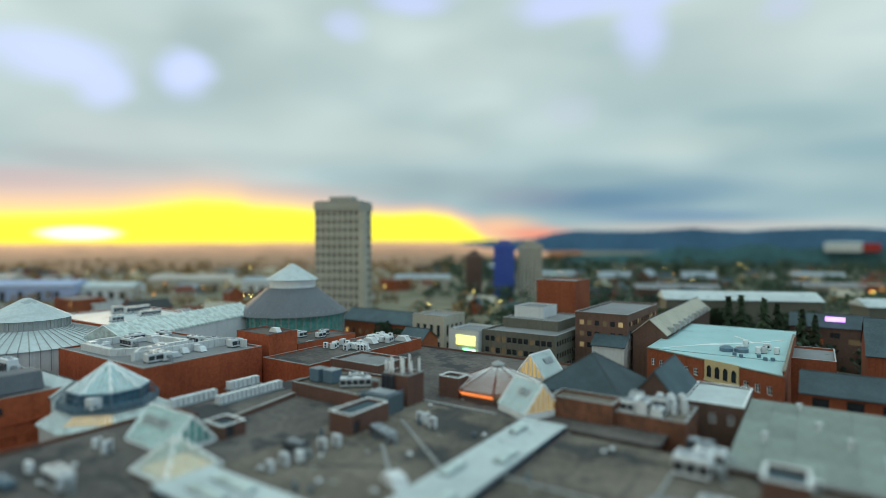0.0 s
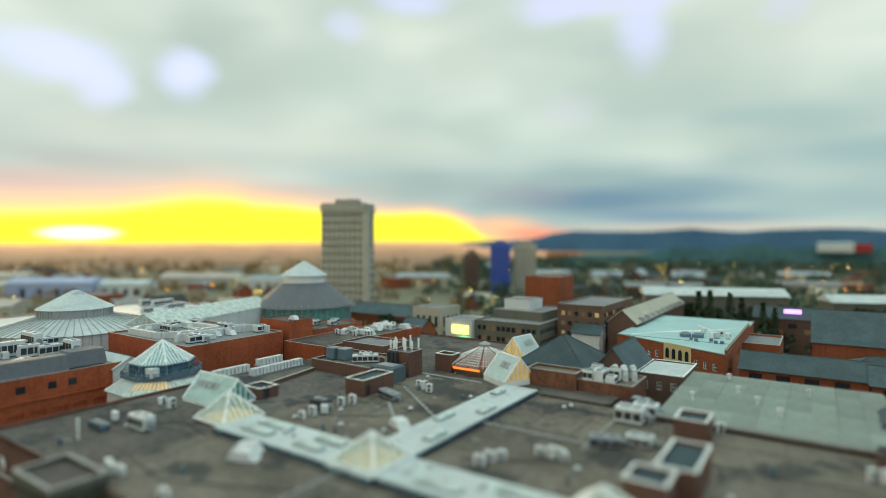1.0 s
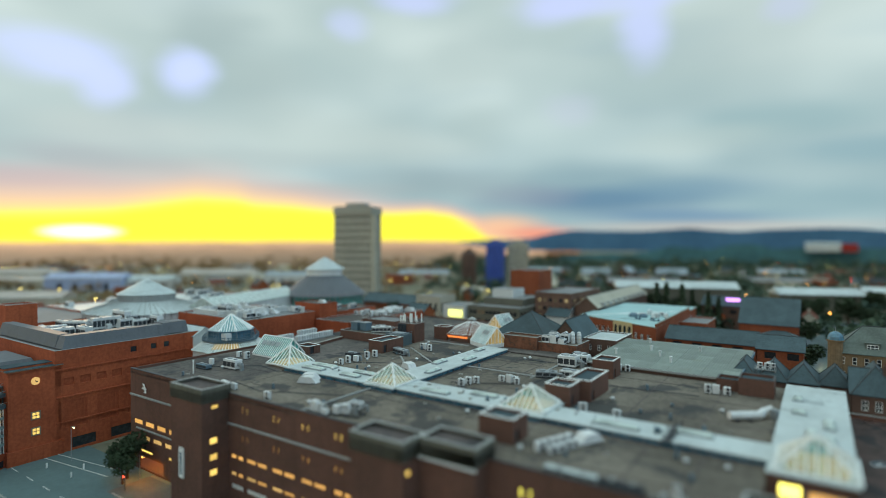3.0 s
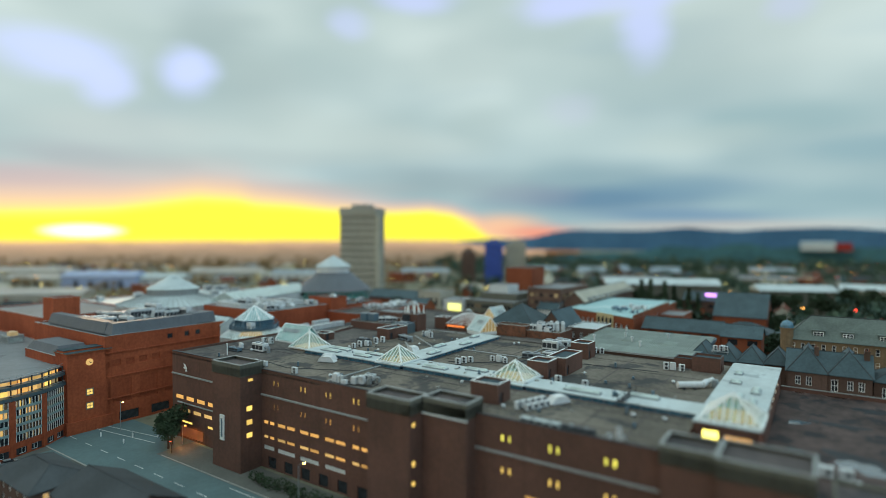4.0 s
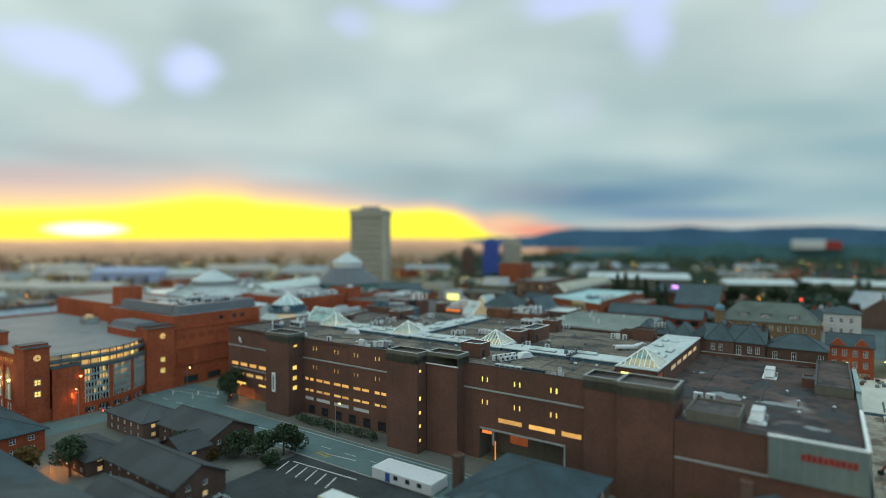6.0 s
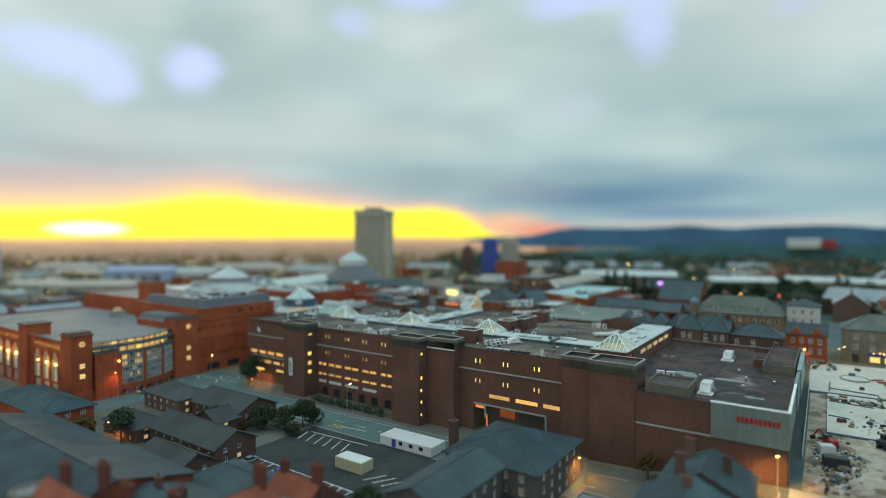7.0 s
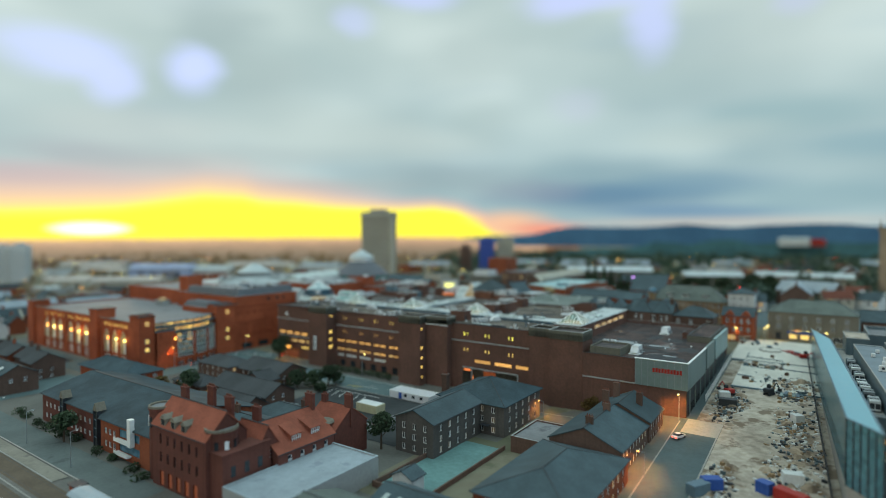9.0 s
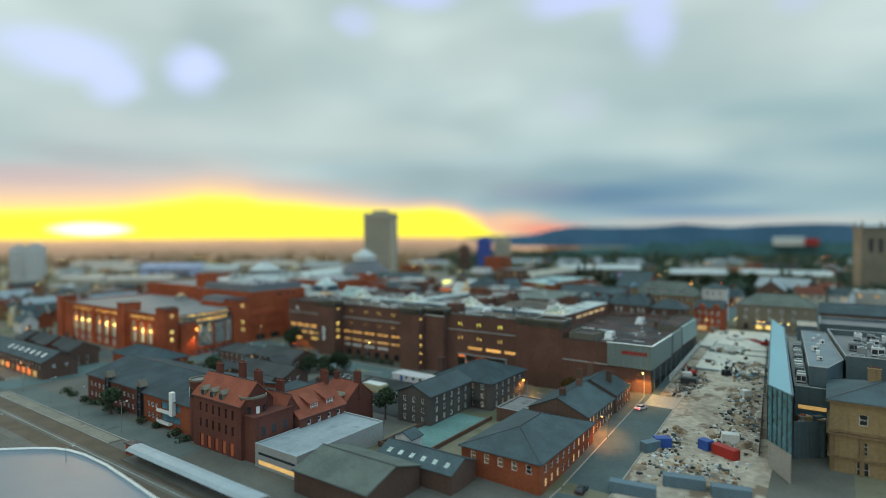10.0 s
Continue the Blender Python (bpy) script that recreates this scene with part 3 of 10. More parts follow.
def building(name, label, category, u0, v0, u1, v1, top, wallm, roofm, roof="flat", rise=3.0, base=None, wins=None, parapet=0.6, over=0.4, rot=0.0, group="",
             coping="trim_grey", depth=0.3, chimneys=(), kind="", under=1.0, gable_mat=None):
    """A building on the grid: walls with real openings, panes, a roof (flat, gable along x or y, hip) and chimneys."""
    w, d = u1 - u0, v1 - v0
    g = min(gz(u0, v0), gz(u1, v0), gz(u0, v1), gz(u1, v1)) if base is None else base
    b = thing(name, label, category, at(u0, v0, g, rot), group, kind)
    h = top - g
    wins = {k: [(o[0], o[1], o[2] - g, o[3] - g, *o[4:]) for o in ops] for k, ops in (wins or {}).items()}
    c = {"s": ((0, 0), (w, 0)), "e": ((w, 0), (w, d)), "n": ((w, d), (0, d)), "w": ((0, d), (0, 0))}
    hw = h + (parapet if roof == "flat" else 0)
    lo = -under if base is None else 0.0
    wm = M()
    for s in SIDES:
        wm.wall(*c[s], lo, hw, wins.get(s, ()), depth)
    if roof == "gx":
        wm.add([(0, 0, h), (0, d, h), (0, d / 2, h + rise)], [(0, 2, 1)]).add([(w, 0, h), (w, d, h), (w, d / 2, h + rise)], [(0, 1, 2)])
    if roof == "gy":
        wm.add([(0, 0, h), (w, 0, h), (w / 2, 0, h + rise)], [(0, 1, 2)]).add([(0, d, h), (w, d, h), (w / 2, d, h + rise)], [(0, 2, 1)])
    part("wall", wm, wallm, b)
    for s, ops in wins.items():
        set_windows(b, *c[s], ops, depth)
    o = over
    if roof == "flat":
        part("roof", M().box(0.25, 0.25, h - 0.3, w - 0.25, d - 0.25, h), roofm, b)
        k = 0.35
        cp = M().box(-0.04, -0.04, hw, w + 0.04, k, hw + 0.08).box(-0.04, d - k, hw, w + 0.04, d + 0.04, hw + 0.08).box(-0.04, k, hw, k, d - k, hw + 0.08).box(w - k, k, hw, w + 0.04, d - k, hw + 0.08)
        part("coping", cp, coping, b)
        inner = M().wall((k, d - k), (w - k, d - k), h - 0.2, hw).wall((w - k, d - k), (w - k, k), h - 0.2, hw).wall((w - k, k), (k, k), h - 0.2, hw).wall((k, k), (k, d - k), h - 0.2, hw)
        part("parapet", inner, wallm, b)
    elif roof == "gx":
        e = rise * o / (d / 2)
        r1 = [(-o, -o, h - e), (w + o, -o, h - e), (w + o, d / 2, h + rise), (-o, d / 2, h + rise)]
        r2 = [(w + o, d + o, h - e), (-o, d + o, h - e), (-o, d / 2, h + rise), (w + o, d / 2, h + rise)]
        part("roof_slope", M().slab([(x, y, z + 0.2) for x, y, z in r1], 0.22), roofm, b)
        part("roof_slope", M().slab([(x, y, z + 0.2) for x, y, z in r2], 0.22), roofm, b)
        part("ridge", M().tube((-o, d / 2, h + rise + 0.18), (w + o, d / 2, h + rise + 0.18), 0.16), "tile_brown", b)
        part("gutter", M().bar((-o, -o - 0.05, h - e + 0.05), (w + o, -o - 0.05, h - e + 0.05), 0.14), "metal_dark", b)
    elif roof == "gy":
        e = rise * o / (w / 2)
        r1 = [(-o, d + o, h - e), (-o, -o, h - e), (w / 2, -o, h + rise), (w / 2, d + o, h + rise)]
        r2 = [(w + o, -o, h - e), (w + o, d + o, h - e), (w / 2, d + o, h + rise), (w / 2, -o, h + rise)]
        part("roof_slope", M().slab([(x, y, z + 0.2) for x, y, z in r1], 0.22), roofm, b)
        part("roof_slope", M().slab([(x, y, z + 0.2) for x, y, z in r2], 0.22), roofm, b)
        part("ridge", M().tube((w / 2, -o, h + rise + 0.18), (w / 2, d + o, h + rise + 0.18), 0.16), "tile_brown", b)
        part("gutter", M().bar((w + o + 0.05, -o, h - e + 0.05), (w + o + 0.05, d + o, h - e + 0.05), 0.14), "metal_dark", b)
    elif roof == "hip":
        k = min(w, d) / 2
        a, z = ((k, d / 2), (w - k, d / 2)) if w >= d else ((w / 2, k), (w / 2, d - k)), h + rise
        (ax, ay), (bx, by) = a
        lo4 = [(-o, -o), (w + o, -o), (w + o, d + o), (-o, d + o)]
        vs = [(x, y, h) for x, y in lo4] + [(ax, ay, z), (bx, by, z)] + [(x, y, h - 0.2) for x, y in lo4]
        if w >= d:
            fs = [(0, 1, 5, 4), (1, 2, 5), (2, 3, 4, 5), (3, 0, 4)]
        else:
            fs = [(0, 1, 4), (1, 2, 5, 4), (2, 3, 5), (3, 0, 4, 5)]
        fs += [(6, 7, 1, 0), (7, 8, 2, 1), (8, 9, 3, 2), (9, 6, 0, 3), (9, 8, 7, 6)]
        part("roof", M().add(vs, fs), roofm, b)
        rg = M().tube((ax, ay, z), (bx, by, z), 0.15) if (ax, ay) != (bx, by) else M()
        for i, e in enumerate(((ax, ay), (bx, by), (bx, by), (ax, ay)) if w >= d else ((ax, ay), (ax, ay), (bx, by), (bx, by))):
            rg.tube((*lo4[i], h), (*e, z), 0.12)
        part("ridge", rg, "tile_brown", b)
    for cx, cy, ch, cw in chimneys:
        cm = M().box(cx - cw / 2, cy - 0.45, h - 0.5, cx + cw / 2, cy + 0.45, h + ch).box(cx - cw / 2 - 0.1, cy - 0.55, h + ch, cx + cw / 2 + 0.1, cy + 0.55, h + ch + 0.25)
        chim = part("chimney", cm, wallm, b)
        pots = M()
        for i in range(max(1, int(cw / 0.6))):
            pots.cyl(cx - cw / 2 + 0.35 + 0.6 * i, cy, h + ch + 0.25, h + ch + 0.85, 0.16, 8, 0.13)
        part("chimney_pot", pots, "tile_rust", chim)
    return b


def crown(m, cx, cy, cz, r, n, leaf, rng):
    """A clump of many small leaf faces scattered through a lumpy volume."""
    for _ in range(n):
        a, b, k = rng.uniform(0, 2 * math.pi), math.acos(rng.uniform(-1, 1)), rng.uniform(0.45, 1.0) ** 0.5
        x, y, z = cx + r * k * math.sin(b) * math.cos(a), cy + r * k * math.sin(b) * math.sin(a), cz + 0.85 * r * k * math.cos(b)
        s = leaf * rng.uniform(0.5, 1.2)
        d1 = Vector((rng.uniform(-1, 1), rng.uniform(-1, 1), rng.uniform(-0.6, 0.6))).normalized() * s
        d2 = d1.cross(Vector((rng.uniform(-1, 1), rng.uniform(-1, 1), rng.uniform(-1, 1)))).normalized() * s * 0.7
        p = Vector((x, y, z))
        m.add([tuple(p - d1), tuple(p + d2), tuple(p + d1), tuple(p - d2)], [(0, 1, 2, 3)])

# ---- ground ----
def sheet(us, vs, z):
    m = M()
    m.v = [(u, v, z(u, v)) for v in vs for u in us]
    n = len(us)
    m.f = [(j * n + i, j * n + i + 1, (j + 1) * n + i + 1, (j + 1) * n + i) for j in range(len(vs) - 1) for i in range(n - 1)]
    return m


def span(a, b, step):
    n = max(1, round((b - a) / step))
    return [a + (b - a) * i / n for i in range(n + 1)]


far_steps = [700, 950, 1300, 1800, 2500, 3400, 4600]
axis = [-k for k in far_steps[::-1]] + span(-500, 500, 12) + far_steps
gnd = new("ground", sheet(axis, axis, gz).mesh("ground", "ground"))
gnd.matrix_world = at(0, 0, 0)
tagged(gnd, "uneven brown and green town ground reaching the horizon", "ground", kind="structure")


def drape(name, label, u0, v0, u1, v1, material, dz, category="road", rot=None, step=6.0, kind="structure"):
    """A thin sheet of surfacing that follows the ground."""
    us, vs = span(u0, u1, step), span(v0, v1, step)
    top = sheet(us, vs, lambda u, v: gz(u, v) + dz)
    ob = new(name, top.mesh(name, material))
    ob.matrix_world = at(0, 0, 0)
    return tagged(ob, label, category, kind=kind)


drape("pavement", "pale worn paving between the buildings of the town centre", -260, -140, 140, 15, "paving", 0.03, "pavement")
drape("road", "blue-grey asphalt street beside the shopping centre", -130, -9, 62, 5, "asphalt_blue", 0.09)
drape("road", "dark asphalt streets between the shops and market halls", 16, 156, 150, 340, "asphalt", 0.12, step=12)
drape("road", "wide junction of worn asphalt with white markings", -135, -3, -92, 16, "asphalt_blue", 0.10)
drape("road", "street of dark asphalt between the car park and low houses", -118, -60, -106, -3, "asphalt_blue", 0.10)
drape("road", "side street of dark asphalt lit by street lamps", 84.5, -150, 95, 12, "asphalt", 0.12)
drape("road", "tram street of brown-grey setts with rails", -140, -122, 60, -106, "setts", 0.08)
drape("road", "asphalt lane in front of the arched facade", -260, -56, -118, -44, "asphalt", 0.10)
drape("road", "dark teal asphalt street crossing the tram street", -142, -104, -120, -60, "asphalt_blue", 0.12)
drape("car_park_surface", "dark asphalt car park with white bay lines", -36, -45, 22, -9.5, "asphalt_dark", 0.14, "car park")
for v0 in (-119.7, -112.9):
    drape("track_bed", "brown block-paved tram track bed in the street", -139, v0, 59, v0 + 4.8, "track_brown", 0.09, "track bed", step=8)
drape("pavement", "blue-grey slab pavement along the office front", -118, -103.6, -4, -95.0, "pavement_blue", 0.10, "pavement", step=6)
drape("platform", "pale paved tram platform beside the tracks", -118, -107.6, -30, -104.4, "platform_pale", 0.24, "platform", step=6)
for i in range(4):
    drape("tram_rail", "steel tram rail set in the street", -140, -119 + 3.4 * i, 60, -118.88 + 3.4 * i, "metal_dark", 0.10, "rail", step=20)


def lines(name, label, quads, material="paint_line", dz=0.17):
    m = M()
    for u0, v0, u1, v1, w in quads:
        ln = math.hypot(u1 - u0, v1 - v0)
        px, py = -(v1 - v0) / ln * w / 2, (u1 - u0) / ln * w / 2
        n = max(1, int(ln / 5))
        for i in range(n):
            a, b = i / n, (i + 1) / n
            pts = [(u0 + (u1 - u0) * k + s * px, v0 + (v1 - v0) * k + s * py) for k, s in ((a, -1), (b, -1), (b, 1), (a, 1))]
            m.add([(u, v, gz(u, v) + dz) for u, v in pts], [(0, 1, 2, 3)])
    ob = new(name, m.mesh(name, material))
    ob.matrix_world = at(0, 0, 0)
    tagged(ob, label, "road marking", kind="structure")


bays = [(-44 + 3.0 * i, -40, -44 + 3.0 * i, -35, 0.32) for i in range(18)] + [(-44, -35, 8, -35, 0.32)] + [(-34 + 3.4 * i, -14, -32 + 3.4 * i, -19.5, 0.32) for i in range(6)] + [(-33, -13.4, -12, -12.2, 0.32), (-30, -5, -20, -4, 0.32)] + [(2 + 2.8 * i, -29, 5 + 2.8 * i, -24, 0.3) for i in range(6)]
lines("bay_lines", "white painted parking bay lines", bays)
lines("lane_lines", "white painted lane lines on the street", [(-125 + 9 * i, -2, -121 + 9 * i, -2, 0.2) for i in range(20)] + [(-128, 5, -100, 9, 0.25), (-128, 8, -104, 12, 0.25), (-60, -7, -40, -7, 0.3), (-58, 3.6, 30, 3.6, 0.2)])
lines("hatching", "yellow hatched box on the car park", [(-33 + 1.1 * i, -7.0, -31.6 + 1.1 * i, -4.6, 0.3) for i in range(5)], "paint_yellow")
lines("kerb_lines", "pale kerb line along the side street", [(84.3, -140, 84.3, 10, 0.35), (95.2, -140, 95.2, 4, 0.35), (-118, -103.8, -4, -103.8, 0.4), (-118, -107.8, -30, -107.8, 0.4), (-139, -114.0, 59, -114.0, 0.35), (-130, -9.2, 60, -9.2, 0.4), (-90, 5.3, 54, 5.3, 0.4)], "concrete_pale", 0.2)

# ---- shopping centre with parking decks ----
ROOF = 26.5
mall = thing("shopping_centre", "dark brown brick shopping centre with lit slit windows", "shopping centre", at(0, 0, 0))


def pairs(us, z):
    out = []
    for u in us:
        out += [(u - 0.95, u - 0.5, z - 0.55, z + 0.75), (u + 0.5, u + 0.95, z - 0.55, z + 0.75)]
    return out


def facade(u0, u1, v, z1, rows, z0=1.0):
    """A stretch of the front wall with its windows; rows: (u0, u1, za, zb, kind) in plan."""
    ops = [(a - u0, b - u0, za, zb, k) for a, b, za, zb, k in rows]
    part("wall", M().wall((u0, v), (u1, v), z0, z1, ops, 0.35), "brick_dark", mall)
    set_windows(mall, (u0, v), (u1, v), ops, 0.35)


strips = [(-61.8, -57.7), (-56.6, -50.2), (-48.6, -42.0), (-40.2, -33.6), (-31.6, -26.8)]
west = [(*p, "lit") for p in pairs((-57.1, -47.4, -39.0, -30.4), 24.0)] + [(*p, "amber") for p in pairs((-57.1, -47.4, -39.0, -30.4), 18.0)]
for a, b in strips:
    west += [(a, (a + b) / 2 - 0.2, 13.5, 14.4, "amber"), ((a + b) / 2 + 0.2, b, 13.5, 14.4, "amber"), (a, (a + b) / 2 - 0.2, 9.9, 10.7, "warm"), ((a + b) / 2 + 0.2, b, 9.9, 10.7, "amber")]
west += [(a, b, 7.1, 8.2, "white") for a, b in strips[:4]]
west += [(-60 + 6 * i, -57 + 6 * i, 2.8, 5.6, "dark") for i in range(6)]
facade(-62.5, -20.4, 16, ROOF + 0.6, west)
east = [(*p, "green") for p in pairs((6.5, 15.8, 25.6), 23.3)] + [(*p, "lit") for p in pairs((6.5, 15.8, 25.6), 17.4)]
east += [(a, b, 12.9, 14.1, "amber") for a, b in ((2.2, 8.6), (10.4, 17.2), (19.0, 26.0), (27.6, 32.6))]
facade(0.2, 5.0, 16, ROOF + 0.6, [o for o in east if o[1] < 5.0])
facade(5.0, 33.6, 16, ROOF + 0.6, [o for o in east if o[0] > 5.0], 10.8)
part("wall", M().wall((28.6, 16), (33.6, 16), 1, 10.8), "brick_dark", mall)
part("bay_wall", M().wall((5, 22), (28.6, 22), 1, 10.8).wall((5, 16), (5, 22), 1, 10.8).wall((28.6, 22), (28.6, 16), 1, 10.8).box(5, 16.05, 10.8, 28.6, 22, 11.1), "concrete_olive", mall, "loading bay lit orange inside")
part("bay_frame", M().box(5.2, 15.7, 10.5, 28.6, 16.1, 10.95).box(28.3, 15.7, 2.5, 28.75, 16.1, 10.95).box(9.0, 15.75, 6.8, 9.4, 16.1, 10.5), "trim_grey", mall)
part("bay_light", M().box(5.9, 15.85, 9.5, 8.7, 15.98, 10.3).box(9.6, 15.9, 3.0, 9.9, 16.0, 8.0), "lit_orange", mall)
part("bay_glow", M().box(11, 21.7, 6.0, 16, 21.95, 8.6), "lit_rust", mall, "dim orange light inside the bay")
seg1 = [(-101.5 + 5.2 * i, -97.4 + 5.2 * i, 13.6, 14.8, "amber") for i in range(5)] + [(-98 + 5.2 * i, -94 + 5.2 * i, 10.1, 11.2, "warm") for i in range(4)] + [(-99, -88, 3.0, 6.0, "rust"), (-98.5, -93, 7.0, 7.7, "lit"), (-86, -77, 7.4, 8.2, "lit")]
facade(-103, -73.8, 16, ROOF + 0.6, seg1)
for a, b in ((-103, -73.8), (-62.5, -20.4), (0.2, 33.6)):
    part("ledge", M().box(a + 0.01, 15.72, 20.55, b - 0.01, 16.02, 20.95), "trim_grey", mall, "pale stone ledge")
    part("coping", M().box(a, 15.9, ROOF + 0.6, b, 16.45, ROOF + 0.72), "metal_dark", mall)
part("ledge", M().box(-100, 15.7, 12.6, -75, 16.02, 12.9), "trim_grey", mall)
part("wall", M().wall((-103, 60), (-103, 16), 1, ROOF + 0.6), "brick_dark", mall)
part("wall", M().wall((-62.5, 16), (-62.5, 16.5), 1, ROOF), "brick_dark", mall)


def stair_tower(u0, v0, u1, v1, z, slots=(), ridge=False, band=2.9):
    """A brick stair tower with a concrete band and a sunk roof."""
    ops = [(s0, s1, za, zb, "lit") for s0, s1, za, zb in slots]
    w = M().wall((u0, v0), (u1, v0), 1, z - band).wall((u1, v0), (u1, v1), 1, z - band, ops, 0.3).wall((u0, v1), (u0, v0), 1, z - band).wall((u1, v1), (u0, v1), ROOF - 1, z - band)
    t = part("stair_tower", w, "brick_dark", mall)
    set_windows(t, (u1, v0), (u1, v1), ops, 0.3)
    e = 0.12
    part("concrete_band", M().wall((u0 - e, v0 - e), (u1 + e, v0 - e), z - band, z).wall((u1 + e, v0 - e), (u1 + e, v1 + e), z - band, z).wall((u1 + e, v1 + e), (u0 - e, v1 + e), z - band, z).wall((u0 - e, v1 + e), (u0 - e, v0 - e), z - band, z)
         .box(u0 - e, v0 - e, z - band - 0.01, u1 + e, v1 + e, z - 0.9), "concrete_olive", t)
    k = 0.35
    part("coping", M().box(u0 - e, v0 - e, z, u1 + e, v0 + k, z + 0.1).box(u0 - e, v1 - k, z, u1 + e, v1 + e, z + 0.1).box(u0 - e, v0 + k, z, u0 + k, v1 - k, z + 0.1).box(u1 - k, v0 + k, z, u1 + e, v1 - k, z + 0.1), "trim_grey", t)
    part("sunk_roof", M().box(u0, v0, z - 0.88, u1, v1, z - 0.7), "felt_dark", t)
    if ridge:
        part("string_course", M().box(u0 - 0.25, v0 - 0.3, z - band - 0.3, u1 + 0.25, v0 + 0.05, z - band), "trim_white", t)


stair_tower(-73.8, 9.8, -62.5, 16.4, 29.0, [(2.2, 3.8, 24.6, 25.3), (1.8, 3.6, 17.3, 18.6), (1.8, 3.6, 13.9, 15.2), (1.8, 3.6, 10.7, 12.0)])
stair_tower(-20.4, 8.6, -9.8, 14.4, 29.4, [(0.8, 2.0, 24.1, 24.9), (0.8, 1.9, 16.5, 17.7), (0.8, 1.9, 12.8, 13.8), (0.8, 1.9, 9.2, 10.2), (0.8, 1.9, 5.4, 6.3)])
stair_tower(-9.6, 12.6, 0.2, 18.3, 29.4, ridge=True)
stair_tower(33.6, 14.6, 41.4, 21.4, 28.6)
stair_tower(41.5, 13.6, 53.4, 22.6, 28.6, [(3.5, 4.6, 20.8, 21.8), (3.5, 4.6, 16.0, 16.9), (3.5, 4.6, 8.6, 9.5)])
part("sign_panel", M().box(-70.4, 9.5, 9.6, -68.8, 9.85, 15.9), "trim_white", mall, "tall white sign panel")
part("sign_writing", M().box(-69.9, 9.44, 10.4, -69.3, 9.5, 15.0), "metal_blue", mall)
# emblem: a plain white bird-like shape
part("emblem", M().slab([(-97.0, 15.6, 23.0), (-95.3, 15.6, 22.5), (-94.9, 15.6, 23.1), (-95.9, 15.6, 23.5)], 0.12).slab([(-96.6, 15.58, 24.2), (-95.9, 15.58, 23.1), (-95.4, 15.58, 23.2), (-95.7, 15.58, 23.9)], 0.12).slab([(-95.9, 15.62, 22.0), (-95.4, 15.62, 22.6), (-94.9, 15.62, 22.5), (-94.8, 15.62, 22.1)], 0.1), "trim_white", mall)

# flat roof with felt bays
for u0, v0, u1, v1 in ((-103, 16, -72, 57), (-72, 16, -41.6, 37.6), (-41.4, 16.4, 33.6, 37.6), (-72, 46, -43.2, 92), (-35, 46, 35, 90), (-103, 57, -72, 95), (-72, 92, -20, 132), (33.6, 21.4, 35, 46), (-103, 95, -72, 132), (-103, 132.02, -50, 139.5)):
    part("roof_bay", M().box(u0, v0, ROOF - 0.5, u1, v1, ROOF - RNG.uniform(0.0, 0.03)), "felt_plum" if u1 <= -72 or v0 >= 92 else "felt_brown", mall, "brown felt flat roof with dark stains")
part("roof_bay", M().box(35, 22, 22.6, 46, 33, 23.4), "felt_dark", mall)
part("wall", M().wall((35, 21.4), (35, 33), 22, 26.6), "brick_dark", mall)
part("back_wall", M().box(-103, 139.52, 8, -50, 139.9, ROOF + 0.5), "brick_dark", mall)
part("roof_edge", M().box(-103, 16.36, ROOF - 0.2, -102.6, 60, ROOF + 0.6).box(-103, 59.6, ROOF - 0.2, -96, 60, ROOF + 0.6), "brick_dark", mall)
for u0, v0, u1, v1 in ((-41.5, 17, -41.5, 37), (-34.8, 67.8, -15.4, 67.8), (-57, 67.5, -46, 56.5), (-62, 79, -45, 66), (-72, 92, -50, 92), (-16, 66, -16, 86), (-60, 97, -62, 112), (-60, 112, -48, 112)):
    pipes = M().bar((u0, v0, ROOF + 0.15), (u1, v1, ROOF + 0.15), 0.3)
    n = int(math.hypot(u1 - u0, v1 - v0) / 2.2)
    for i in range(n + 1):
        k = i / max(1, n)
        u, v = u0 + (u1 - u0) * k, v0 + (v1 - v0) * k
        pipes.box(u - 0.3, v - 0.3, ROOF, u + 0.3, v + 0.3, ROOF + 0.28)
    part("roof_duct", pipes, "trim_grey", mall, "pale duct line on pads")
for (u0, v0), (u1, v1) in (((-90, 30), (-80, 38)), ((-80, 38), (-71, 36)), ((-72, 24), (-60, 22)), ((-60, 22), (-42, 30)), ((-30, 52), (-14, 60)), ((-14, 60), (-12, 78)), ((-26, 84), (-8, 86)), ((2, 70), (20, 72)), ((-68, 52), (-50, 62))):
    part("cable_run", M().tube((u0, v0, ROOF + 0.06), (u1, v1, ROOF + 0.06), 0.09, 5), "metal_dark", mall)

# welted joints of the felt
jr = random.Random(31)
for u0, v0, u1, v1 in ((-103, 16.5, -72, 57), (-72, 16.5, -42, 37), (-41, 16.6, 33.4, 36.8), (-72, 47, -44, 92), (-34.6, 47, 34.8, 88), (-72, 93, -22, 130)):
    x = u0 + jr.uniform(3, 8)
    while x < u1 - 2:
        part("felt_joint", M().box(x, v0 + 0.3, ROOF - 0.05, x + jr.uniform(0.12, 0.3), v1 - 0.3, ROOF + 0.03), "felt_dark", mall)
        x += jr.uniform(7, 13)
    y = v0 + jr.uniform(5, 9)
    while y < v1 - 3:
        part("felt_joint", M().box(u0 + 0.3, y, ROOF - 0.05, u1 - 0.3, y + jr.uniform(0.1, 0.22), ROOF + 0.035), "felt_dark", mall)
        y += jr.uniform(9, 16)
